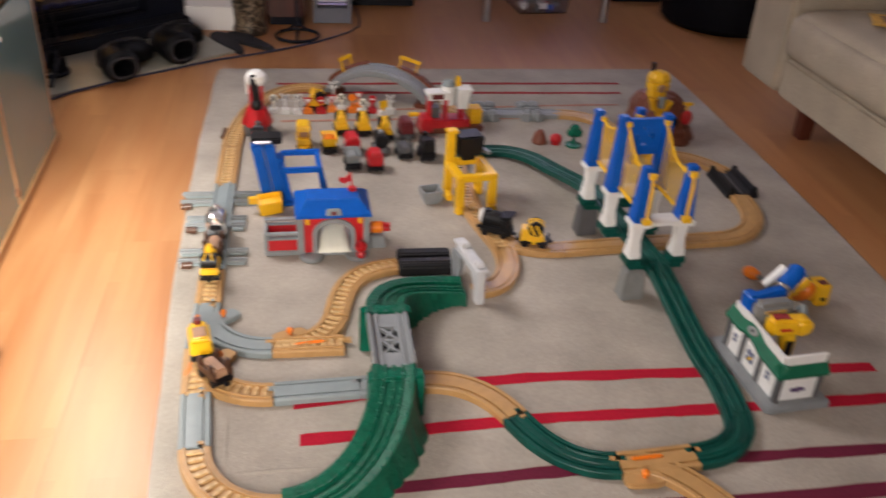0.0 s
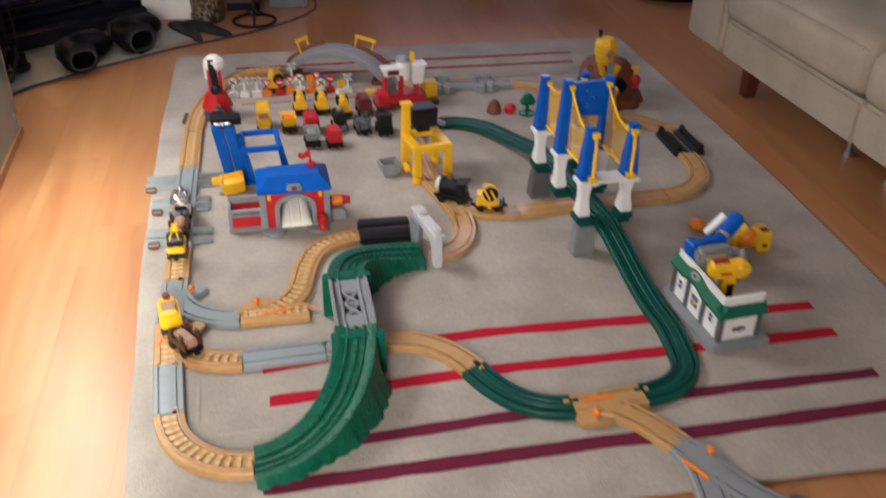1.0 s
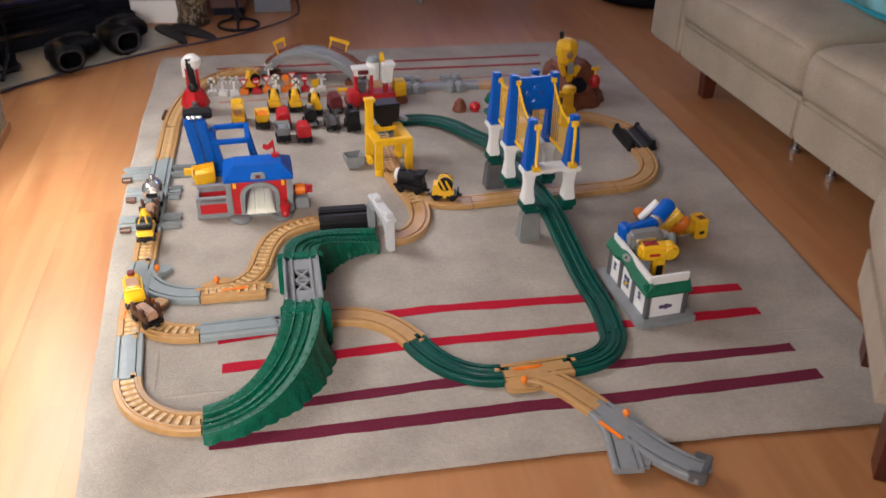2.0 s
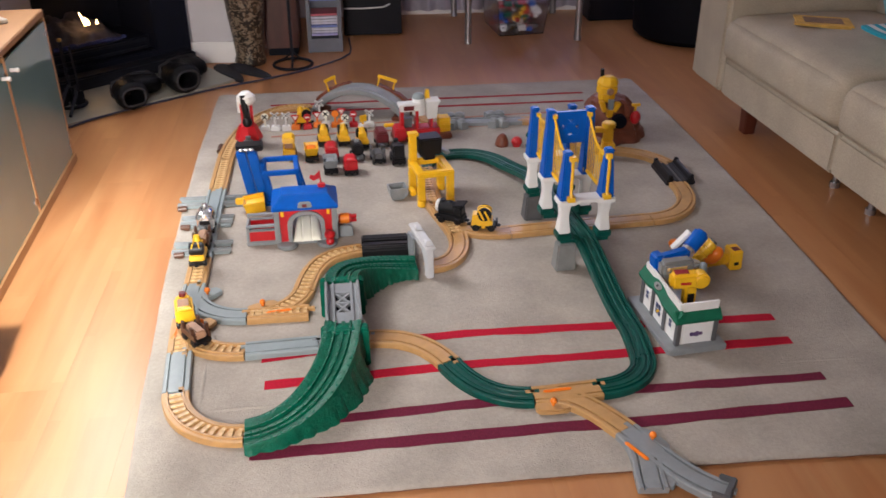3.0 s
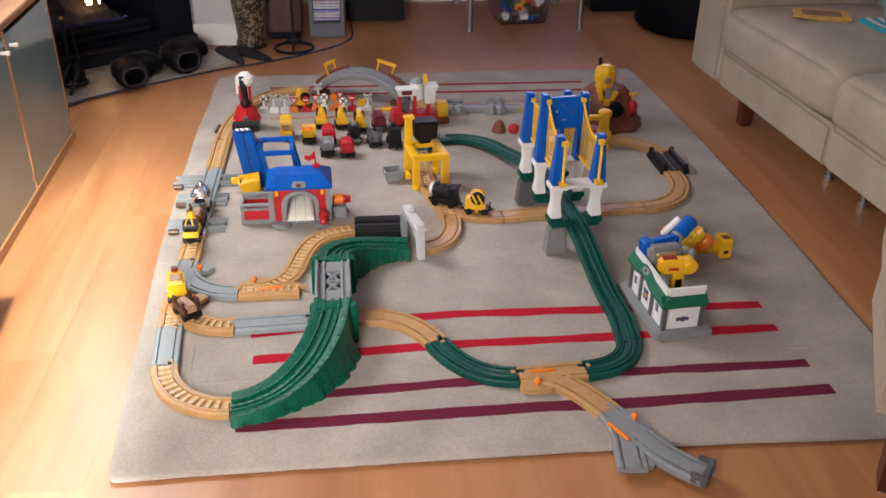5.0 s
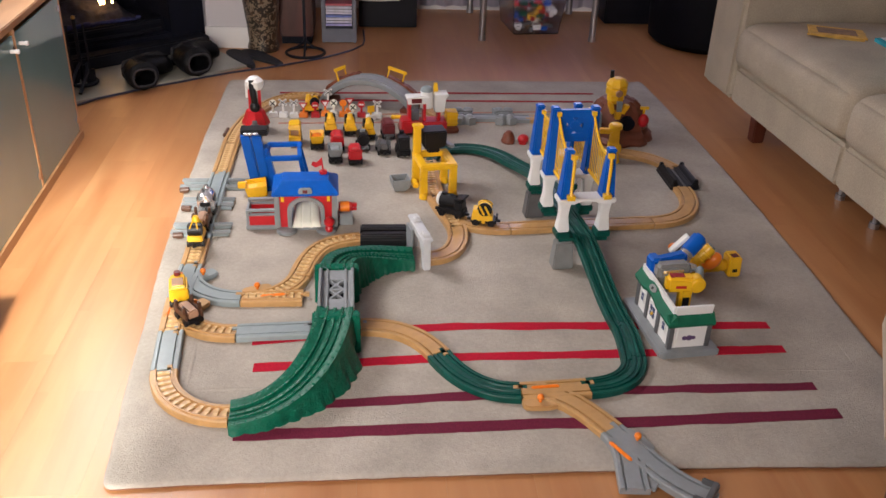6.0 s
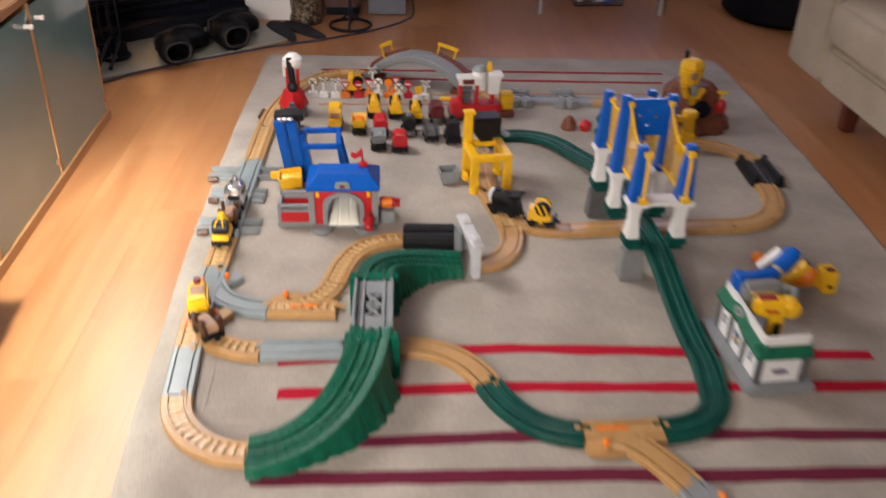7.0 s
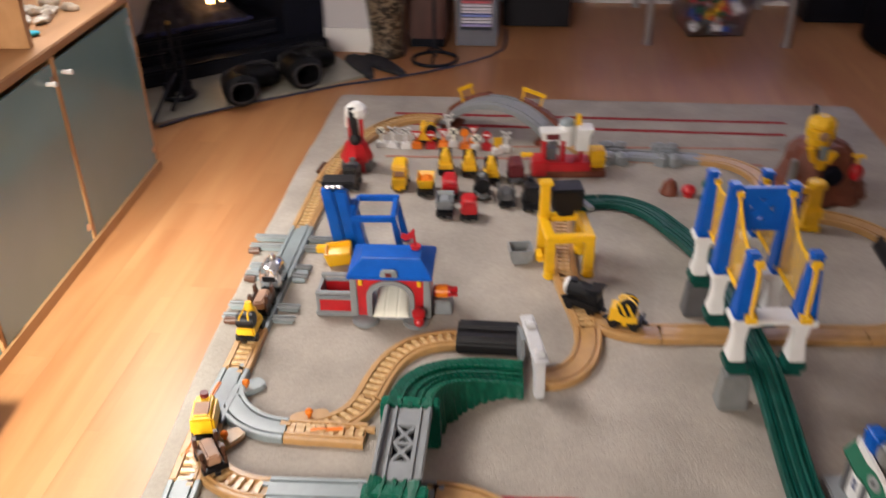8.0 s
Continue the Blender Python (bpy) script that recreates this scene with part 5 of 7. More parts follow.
lathe(bm, [(0.008, 0), (0.014, 0), (0.015, 0.004), (0.010, 0.007), (0.007, 0.003)], 16)
bmesh.ops.transform(bm, matrix=Matrix.Translation((-0.03, -0.077, 0.210)) @ Matrix.Rotation(radians(90), 4, 'X'), verts=bm.verts)
part("dial", bm, "log", mh)
bm = nb()
box(bm, (-0.026, -0.090, 0.158), (0.020, 0.014, 0.046), top=(1.2, 1))
soften(bm, 0.002)
part("bucket", bm, "pale_t", mh, "pale grey bucket")
bm = nb()
for q in ([(-0.076, 0.176), (-0.058, 0.128), (-0.044, 0.136), (-0.054, 0.176)], [(0.016, 0.166), (-0.006, 0.126), (-0.018, 0.136), (-0.004, 0.168)], [(-0.044, 0.140), (-0.040, 0.108), (-0.020, 0.108), (-0.014, 0.140)]):
    prism(bm, q, -0.102, -0.072)
soften(bm, 0.003)
part("chute", bm, "yellow", mh)
bm = nb()
cyl(bm, (-0.050, -0.02, 0.255), (-0.052, -0.02, 0.288), 0.008)
part("chimney", bm, "black", mh)
bm = nb()
ball(bm, (0.082, -0.088, 0.100), 0.022, (1, 0.8, 1.3))
part("boulder_knob", bm, "red", mo, "red knob")
bm = nb()
cyl(bm, (0.082, -0.075, 0.115), (0.084, -0.075, 0.148), 0.005)
box(bm, (0.084, -0.075, 0.15), (0.034, 0.012, 0.010))
part("lever", bm, "yellow", mo, "yellow lever")
bm = nb()
box(bm, (-0.098, -0.07, 0.07), (0.03, 0.03, 0.12), top=(0.6, 0.6))
soften(bm, 0.004)
part("water_fall", bm, "grey_t", mo, "grey rock fall")

# yellow water crane beside the mountain
yc = thing("water_crane", "yellow plastic water crane beside the track", "toy crane", pose(1.262, 1.563, RUG, 0, 0, -8))
bm = nb()
box(bm, (0, 0, 0.010), (0.056, 0.050, 0.02))
box(bm, (0, 0, 0.050), (0.046, 0.042, 0.066), top=(0.9, 0.9))
box(bm, (0, 0, 0.108), (0.038, 0.034, 0.060), top=(0.9, 0.9))
soften(bm, 0.004)
part("post", bm, "yellow", yc)
bm = nb()
lathe(bm, [(0.001, 0), (0.026, 0), (0.028, 0.012), (0.024, 0.022), (0.001, 0.024)], 14, (0, 0, 0.134))
box(bm, (-0.035, 0, 0.125), (0.05, 0.022, 0.02))
soften(bm, 0.003)
part("spout", bm, "yellow", yc)
bm = nb()
box(bm, (0.012, -0.012, 0.06), (0.032, 0.03, 0.03))
soften(bm, 0.004)
part("valve_box", bm, "yellow", yc)

# ---- grey humpback bridge ----
hb = thing("arched_bridge", "grey plastic humpback bridge on brown stone abutments", "toy bridge", pose(0.322, 2.190, RUG, 0, 0, -20) @ Matrix.Diagonal((0.86, 1, 0.92, 1)))
arc = [(-0.252 + 0.504 * i / 32, 0.006 + 0.122 * math.sin(math.pi * i / 32) ** 0.66) for i in range(33)]
bm = nb()
swept(bm, [Vector((x, 0, z)) for x, z in arc], [(u * 1.62, v) for u, v in GROOVED])
part("arch_track", bm, "grey_t", hb)
for y in (-0.035, 0.033):
    bm = nb()
    prism(bm, [(x, z + 0.012) for x, z in arc] + [(x * (0.93 if abs(x) > 0.1 else 1.0), max(0.0, z - 0.012)) for x, z in arc[::-1]], y - 0.005, y + 0.005)
    part("arch_side", bm, "grey_t", hb)
for s in (-1, 1):
    leg = [(x, z) for x, z in arc if s * x > 0.055]
    bm = nb()
    prism(bm, [(x * (1.06 + 0.02 * (k % 3)), z + 0.020 + 0.005 * (k % 2)) for k, (x, z) in enumerate(leg)] + [(x, max(0.0, z - 0.034)) for x, z in leg[::-1]], 0.040, 0.068)
    part("abutment", bm, "rock", hb, "brown stone-look abutment", smooth=0)
    bm = nb()
    box(bm, (s * 0.215, 0.0, 0.010), (0.07, 0.09, 0.02))
    soften(bm, 0.004)
    part("footing", bm, "rock", hb)
    bm = nb()
    tilt = Matrix.Translation((0.118 if s > 0 else -0.168, 0.050, 0.126 if s > 0 else 0.102)) @ Matrix.Rotation(s * radians(16), 4, 'Y') @ Matrix.Rotation(radians(10 if s > 0 else 48), 4, 'Z')
    for d in (-0.040, 0.040) if s > 0 else (-0.024, 0.024):
        box(bm, (d, 0, 0.020), (0.008, 0.008, 0.062), m=tilt)
    box(bm, (0, 0, 0.050), (0.100 if s > 0 else 0.066, 0.0092, 0.016), m=tilt)
    soften(bm, 0.002)
    part("railing", bm, "yellow", hb, "yellow railing")

# ---- red station with white tower ----
rs = thing("freight_station", "red toy freight station with white tower and yellow bin", "toy station", pose(0.544, 1.885, RUG, 0, 0, 6))
bm = nb()
box(bm, (0, 0, 0.032), (0.185, 0.075, 0.036))
box(bm, (-0.078, -0.02, 0.04), (0.045, 0.08, 0.052))
soften(bm, 0.004)
part("body", bm, "red", rs)
bm = nb()
box(bm, (0.020, 0.004, 0.011), (0.245, 0.092, 0.022))
soften(bm, 0.004)
part("base", bm, "rock", rs, "brown moulded base")
for x in (-0.062, 0.0, 0.06):
    bm = nb()
    box(bm, (x, 0, 0.095), (0.012, 0.04, 0.101))
    part("post", bm, "red", rs)
bm = nb()
box(bm, (-0.03, 0, 0.148), (0.09, 0.06, 0.012))
box(bm, (-0.03, -0.028, 0.142), (0.085, 0.006, 0.03))
soften(bm, 0.002)
part("canopy", bm, "white", rs)
bm = nb()
box(bm, (-0.036, -0.0325, 0.142), (0.042, 0.004, 0.018))
part("sign_board", bm, "maroon", rs, "dull red sign board")
bm = nb()
prism(bm, [(0.040, 0.090), (0.080, 0.090), (0.086, 0.145), (0.098, 0.165), (0.040, 0.165)], -0.032, 0.03)
soften(bm, 0.003)
part("tower", bm, "white", rs)
bm = nb()
cyl(bm, (0.012, 0.01, 0.10), (0.012, 0.01, 0.17), 0.026, n=18)
part("tank", bm, "white", rs)
bm = nb()
ball(bm, (0.012, 0.01, 0.172), 0.026, (1, 1, 0.8))
part("dome", bm, "pale_t", rs, "pale grey dome")
bm = nb()
box(bm, (0.05, 0.02, 0.18), (0.02, 0.02, 0.04), top=(0.7, 0.7))
part("finial", bm, "yellow", rs)
bm = nb()
box(bm, (-0.04, 0.012, 0.07), (0.04, 0.035, 0.04))
part("crate", bm, "dark_grey", rs)
bm = nb()
box(bm, (0.118, 0.012, 0.052), (0.046, 0.052, 0.060))
for z in (0.034, 0.052, 0.070):
    box(bm, (0.118, 0.012, z), (0.051, 0.057, 0.007))
soften(bm, 0.002)
part("bin", bm, "yellow", rs, "ribbed yellow bin")
bm = nb()
cyl(bm, (-0.125, 0.01, 0.062), (-0.095, 0.01, 0.062), 0.008)
ball(bm, (-0.126, 0.01, 0.062), 0.010)
part("crank", bm, "yellow", rs, "yellow crank")

# ---- red and white signal tower ----
rt = thing("signal_tower", "red toy tower with a black chute and white top", "toy tower", pose(-0.140, 1.873, RUG, 0, 0, 5))
bm = nb()
lathe(bm, [(0.001, 0.036), (0.056, 0.036), (0.055, 0.046), (0.034, 0.096), (0.001, 0.10)], 8)
part("roof", bm, "red", rt, smooth=0)
bm = nb()
box(bm, (0, 0, 0.02), (0.10, 0.08, 0.04))
soften(bm, 0.004)
part("base", bm, "dark_grey", rt)
for x in (-0.022, 0.024):
    bm = nb()
    box(bm, (x, -0.042, 0.022), (0.011, 0.010, 0.044))
    soften(bm, 0.002)
    part("leg", bm, "red", rt)
for x in (-0.018, 0.020):
    bm = nb()
    box(bm, (x, 0.01, 0.138), (0.012, 0.02, 0.085))
    part("post", bm, "red", rt)
bm = nb()
tube(bm, [(0.0, -0.014, 0.10), (0.0, -0.02, 0.14), (-0.006, -0.012, 0.20),  (-0.006, -0.005, 0.218)], 0.0135, 10)
ball(bm, (0.0, -0.022, 0.112), 0.020, (1, 0.9, 1.1))
part("chute", bm, "black", rt, "black curved chute")
bm = nb()
lathe(bm, [(0.001, 0), (0.028, 0), (0.038, 0.014), (0.036, 0.034), (0.018, 0.05), (0.001, 0.052)], 10, (0.004, 0.012, 0.178))
box(bm, (-0.024, 0.012, 0.17), (0.02, 0.02, 0.05))
part("tank", bm, "white", rt, "white faceted tank", smooth=0)

# ---- little tree, rock and ball ----
tr = thing("toy_tree", "small green plastic toy tree with a brown trunk", "toy tree", Matrix.Translation((1.003, 1.728, RUG)))
bm = nb()
lathe(bm, [(0.001, 0), (0.03, 0), (0.03, 0.007), (0.010, 0.010), (0.007, 0.03), (0.007, 0.045), (0.001, 0.046)], 12)
part("trunk", bm, "green_t", tr)
bm = nb()
for a, b, c, r in ((0, 0, 0.062, 0.022), (-0.012, 0.004, 0.05, 0.016), (0.012, -0.003, 0.052, 0.017), (0.002, -0.01, 0.072, 0.014)):
    ball(bm, (a, b, c), r, seg=10)
part("crown", bm, "green_t", tr)
bm = nb()
lathe(bm, [(0.001, 0), (0.027, 0), (0.029, 0.006), (0.026, 0.022), (0.019, 0.038), (0.010, 0.047), (0.001, 0.049)], 14)
for v in bm.verts:
    v.co += v.co.normalized() * 0.004 * noise.noise(v.co * 60)
    v.co.z = max(v.co.z, 0)
single("toy_rock", bm, "rock", "small brown plastic toy rock on the rug", "toy rock", m=Matrix.Translation((0.883, 1.761, RUG)))
bm = nb()
ball(bm, (0, 0, 0.02), 0.021, (1.1, 1, 0.95))
cyl(bm, (0, 0, 0.0), (0, 0, 0.006), 0.016)
single("toy_boulder", bm, "red", "round red plastic toy boulder on the rug", "toy boulder", m=Matrix.Translation((0.941, 1.747, RUG)))


# ---- vehicles ----
def wheel_mesh(r, w):
    bm = nb()
    cyl(bm, (0, -w / 2, 0), (0, w / 2, 0), r, n=16)
    soften(bm, 0.0015, 1)
    cyl(bm, (0, -w / 2 - 0.001, 0), (0, w / 2 + 0.001, 0), r * 0.45, n=10)
    return mesh_of("wheel", bm, M["black"])


WHEEL = wheel_mesh(0.012, 0.008)


def vehicle(m, body, kind, label, top=None, chassis="black", length=0.085):
    """A toy railway vehicle along its own x: chassis, wheels, couplings and a body by kind."""
    t = thing("toy_" + {"van": "wagon", "cabin": "digger", "diesel": "engine", "tip": "wagon", "flat": "wagon", "tank": "wagon", "steam": "engine", "drum": "loader"}.get(kind, kind), label, "toy train", m, "toy train vehicles")
    h, L = 0.052, length
    bm = nb()
    box(bm, (0, 0, 0.016), (L, h * 0.78, 0.012))
    for s in (-1, 1):
        box(bm, (s * (L / 2 + 0.006), 0, 0.015), (0.014, 0.012, 0.008))
    soften(bm, 0.002)
    part("chassis", bm, chassis, t)
    for x in (-L * 0.3, L * 0.3):
        for s in (-1, 1):
            shared("wheel", WHEEL, t, Matrix.Translation((x, s * h * 0.42, 0.0125)))
    bm = nb()
    if kind == "van":
        box(bm, (0, 0, 0.042), (L * 0.92, h, 0.042), top=(0.95, 0.92))
        soften(bm, 0.005)
        part("body", bm, body, t)
        bm = nb()
        box(bm, (0, 0, 0.066), (L * 0.86, h * 0.8, 0.008), top=(0.9, 0.75))
        soften(bm, 0.003)
        part("roof", bm, top or body, t)
    elif kind == "tip":
        rings = []
        for z, k in ((0.024, 0.7), (0.058, 1.0), (0.058, 0.88), (0.03, 0.6)):
            rings.append([Vector((u * L * 0.47 * k, v * h * 0.54 * k, z)) for u, v in ((-1, -1), (1, -1), (1, 1), (-1, 1))])
        skin(bm, rings)
        soften(bm, 0.002)
        part("tub", bm, body, t)
        bm = nb()
        box(bm, (0, 0, 0.046), (L * 0.72, h * 0.8, 0.014), top=(0.7, 0.6))
        soften(bm, 0.003)
        part("load", bm, top or body, t)
    elif kind == "cabin":
        box(bm, (0, 0, 0.032), (L * 0.9, h * 0.95, 0.024), top=(0.95, 0.92))
        for s in (-1, 1):
            box(bm, (L * 0.28, s * h * 0.36, 0.056), (0.008, 0.006, 0.026))
            box(bm, (-L * 0.28, s * h * 0.36, 0.056), (0.008, 0.006, 0.026))
        soften(bm, 0.003)
        part("body", bm, body, t)
        bm = nb()
        box(bm, (0, 0, 0.052), (L * 0.5, h * 0.62, 0.020))
        part("cab_inside", bm, "log", t)
        bm = nb()
        box(bm, (0, 0, 0.078), (L * 0.82, h * 0.98, 0.020), top=(0.88, 0.84))
        soften(bm, 0.005)
        part("roof", bm, top or body, t)
    elif kind == "diesel":
        rings = []
        for x, z, w in ((-0.48, 0.040, 0.86), (-0.44, 0.060, 0.96), (0.10, 0.066, 1.0), (0.26, 0.060, 0.98), (0.40, 0.046, 0.94), (0.50, 0.030, 0.80)):
            half = h * 0.52 * w
            rings.append([Vector((L * x, half * a, 0.022 + (z - 0.004) * b)) for a, b in ((-1, 0), (-1, 0.55), (-0.88, 0.80), (-0.55, 0.96), (0, 1.0), (0.55, 0.96), (0.88, 0.80), (1, 0.55), (1, 0))])
        skin(bm, rings)
        soften(bm, 0.002, 1)
        hull = part("body", bm, body, t)
        for s in (-1, 1):
            bm = nb()
            box(bm, (-L * 0.12, s * h * 0.515, 0.058), (L * 0.40, 0.003, 0.012))
            part("side_window", bm, "black", hull)
        bm = nb()
        box(bm, (-L * 0.483, 0, 0.048), (0.003, h * 0.62, 0.014))
        part("rear_window", bm, "black", hull)
        bm = nb()
        cyl(bm, (L * 0.06, 0, 0.084), (L * 0.06, 0, 0.094), 0.010, 0.007)
        part("horn", bm, top or body, hull)
    elif kind == "tank":
        cyl(bm, (-L * 0.42, 0, 0.046), (L * 0.42, 0, 0.046), 0.024, n=20)
        soften(bm, 0.004)
        part("tank", bm, body, t)
        bm = nb()
        cyl(bm, (0, 0, 0.066), (0, 0, 0.078), 0.010)
        part("filler", bm, top or body, t)
    elif kind == "flat":
        for s in (-1, 1):
            box(bm, (0, s * h * 0.42, 0.032), (L * 0.95, 0.006, 0.022))
            for x in (-L * 0.28, L * 0.28):
                box(bm, (x, s * h * 0.42, 0.050), (0.014, 0.008, 0.022))
        soften(bm, 0.002)
        part("side_frame", bm, body, t)
        bm = nb()
        box(bm, (0, 0, 0.034), (L * 0.86, h * 0.66, 0.022), top=(0.9, 0.75))
        soften(bm, 0.004)
        part("load", bm, top or "log", t)
    elif kind == "loader":
        box(bm, (0, 0, 0.032), (L * 0.9, h * 0.95, 0.022), top=(0.9, 0.85))
        box(bm, (-L * 0.12, 0, 0.056), (L * 0.42, h * 0.7, 0.03), top=(0.75, 0.8))
        soften(bm, 0.004)
        part("body", bm, body, t)
        bm = nb()
        cyl(bm, (-L * 0.12, 0, 0.068), (-L * 0.12, 0, 0.088), 0.014, 0.008)
        part("beacon", bm, body, t)
        bm = nb()
        cyl(bm, (L * 0.2, -h * 0.4, 0.056), (L * 0.2, h * 0.4, 0.056), 0.021, n=18)
        soften(bm, 0.003)
        drum = part("drum", bm, top or "black", t, "black rubber drum")
        for s in (-1, 1):
            bm = nb()
            tube(bm, [(L * 0.2 + 0.0215 * math.cos(a), s * h * (0.12 + 0.10 * abs(a - 1.57)), 0.056 + 0.0215 * math.sin(a)) for a in (0.5, 0.85, 1.2, 1.57, 1.95, 2.3)], 0.0022, 6)
            part("stripe", bm, body, drum, "yellow chevron stripe")
    elif kind == "drum":
        box(bm, (L * 0.06, 0, 0.030), (L * 0.84, h * 0.95, 0.020), top=(0.94, 0.9))
        box(bm, (L * 0.27, 0, 0.046), (L * 0.36, h * 0.86, 0.020), top=(0.9, 0.9))
        for s in (-1, 1):
            box(bm, (L * 0.0, s * h * 0.475, 0.022), (0.012, 0.004, 0.022))
        soften(bm, 0.003)
        part("body", bm, body, t)
        bm = nb()
        cyl(bm, (-L * 0.02, -h * 0.42, 0.057), (-L * 0.02, h * 0.42, 0.057), 0.024, n=20)
        soften(bm, 0.004)
        drum = part("drum", bm, top or "black", t, "black rubber drum")
        for s in (-1, 1):
            bm = nb()
            tube(bm, [(-L * 0.02 + 0.0243 * math.cos(a), s * h * (0.10 + 0.11 * abs(a - 1.57)), 0.057 + 0.0243 * math.sin(a)) for a in (0.4, 0.8, 1.2, 1.57, 1.95, 2.35, 2.75)], 0.0032, 6)
            part("stripe", bm, body, drum, "yellow chevron stripe")
            for e in (-1, 1):
                bm = nb()
                box(bm, (0, 0, 0), (0.007, 0.003, 0.036), m=Matrix.Translation((-L * 0.02 + e * 0.009, s * h * 0.425, 0.057)) @ Matrix.Rotation(radians(28), 4, 'Y'))
                soften(bm, 0.001, 1)
                part("stripe", bm, body, drum, "yellow chevron stripe")
        bm = nb()
        box(bm, (-L * 0.50, 0, 0.026), (0.007, h * 0.6, 0.020))
        soften(bm, 0.002)
        part("buffer_plate", bm, "black", t)
    elif kind == "steam":
        box(bm, (0, 0, 0.028), (L * 0.94, h * 0.98, 0.016), top=(0.96, 0.92))
        box(bm, (-L * 0.27, 0, 0.048), (L * 0.32, h * 0.9, 0.030), top=(0.9, 0.84))
        soften(bm, 0.004)
        part("cab", bm, body, t)
        bm = nb()
        cyl(bm, (-L * 0.2, 0, 0.051), (L * 0.45, 0, 0.051), 0.0235, n=20)
        soften(bm, 0.004)
        part("boiler", bm, top or body, t)
        bm = nb()
        ball(bm, (L * 0.06, 0, 0.069), 0.012, (1.2, 1, 0.7))
        part("steam_dome", bm, top or body, t)
        bm = nb()
        cyl(bm, (L * 0.30, 0, 0.066), (L * 0.30, 0, 0.079), 0.008, 0.010)
        part("funnel", bm, top or body, t)
        bm = nb()
        box(bm, (0, 0, 0), (L * 0.42, h * 0.98, 0.006), m=Matrix.Translation((-L * 0.30, 0, 0.070)) @ Matrix.Rotation(radians(10), 4, 'Y'))
        soften(bm, 0.0025)
        part("cab_roof", bm, body, t)
    else:
        box(bm, (0, 0, 0.028), (L * 0.96, h * 0.98, 0.016))
        box(bm, (-L * 0.28, 0, 0.056), (L * 0.34, h * 0.92, 0.044), top=(0.92, 0.86))
        soften(bm, 0.004)
        part("cab", bm, body, t)
        bm = nb()
        cyl(bm, (-L * 0.12, 0, 0.054), (L * 0.46, 0, 0.054), 0.023, n=20)
        soften(bm, 0.004)
        part("boiler", bm, top or body, t)
        bm = nb()
        cyl(bm, (L * 0.32, 0, 0.07), (L * 0.32, 0, 0.088), 0.008, 0.010)
        part("funnel", bm, top or body, t)
        bm = nb()
        box(bm, (-L * 0.28, 0, 0.080), (L * 0.40, h * 0.96, 0.007), top=(0.92, 0.85))
        soften(bm, 0.003)
        part("cab_roof", bm, body, t)
    return t


def at(x, y, a, z=RUG):
    return pose(x, y, z, 0, 0, a)


ON = RUG + 0.0145   # wheel tread height on track
# the wagons parked in rows on the rug
vehicle(at(0.025, 1.747, 92), "yellow", "cabin", "yellow plastic toy digger with an open cab parked on the rug", "yellow", "yellow", 0.10)
vehicle(at(0.113, 1.709, 93), "yellow", "tip", "yellow toy tipper wagon parked on the rug", "orange")
vehicle(at(0.161, 1.867, 95), "yellow", "loader", "yellow and black toy drum loader parked on the rug")
vehicle(at(0.241, 1.858, 97), "yellow", "loader", "yellow and black toy drum loader parked on the rug")
vehicle(at(0.316, 1.811, 98), "yellow", "loader", "small yellow and black toy loader parked on the rug", "black", length=0.075)
vehicle(at(0.292, 1.699, 96), "black", "tank", "black toy tank wagon parked on the rug", "grey_t", "grey_t")
vehicle(at(0.394, 1.825, 97), "maroon", "van", "maroon toy van parked on the rug", "maroon", "dark_grey")
vehicle(at(0.371, 1.654, 98), "dark_grey", "flat", "dark grey toy wagon parked on the rug", "dark_grey")
vehicle(at(0.192, 1.688, 95), "red", "van", "red toy van parked on the rug", "red")
vehicle(at(0.187, 1.574, 94), "grey_t", "tip", "grey toy tipper wagon parked on the rug", "grey_t")
vehicle(at(0.263, 1.553, 95), "red", "van", "red toy box wagon parked on the rug", "red", length=0.07)
vehicle(at(0.447, 1.634, 97), "black", "engine", "black and red toy engine parked on the rug", "black")
vehicle(at(-0.131, 1.729, 90), "black", "engine", "black toy engine behind the coaling tower", "dark_grey")
# the freight train on the long straight
vehicle(at(-0.219, 1.109, 91, ON), "silver", "diesel", "shiny silver toy engine running on pale track", "silver", "black", 0.095)
vehicle(at(-0.219, 0.994, 90, ON), "chocolate", "flat", "brown toy tender coupled behind the chrome engine", "log")
vehicle(at(-0.219, 0.889, 270, ON), "yellow", "loader", "yellow and black toy loader at the end of the train", "black")
# the yellow engine with its log wagon
eng = vehicle(at(-0.212, 0.548, 101, ON), "yellow", "van", "yellow toy engine with a tan roof hatch on the switch", "yellow", "black", 0.085)
bm = nb()
box(bm, (-0.012, 0, 0.0715), (0.036, 0.030, 0.004))
soften(bm, 0.001, 1)
part("hatch", bm, "log", eng, "tan roof hatch")
bm = nb()
cyl(bm, (0.028, 0, 0.068), (0.028, 0, 0.080), 0.009)
part("beacon", bm, "maroon", eng, "maroon beacon")
vehicle(at(-0.171, 0.454, 126, ON), "chocolate", "flat", "brown toy log wagon coupled to the yellow engine", "log", "black", 0.08)
# the black engine and the yellow plough at the fork
eng = vehicle(at(0.590, 1.072, 152, ON), "black", "steam", "black toy steam engine with white front at the fork", "black", "black", 0.098)
bm = nb()
ball(bm, (0.045, 0, 0.054), 0.023, (0.5, 1, 1))
part("front_plate", bm, "white", eng, "white round front plate")
vehicle(at(0.689, 1.008, 168, ON), "yellow", "drum", "yellow and black toy loader coupled to the black engine", "black")


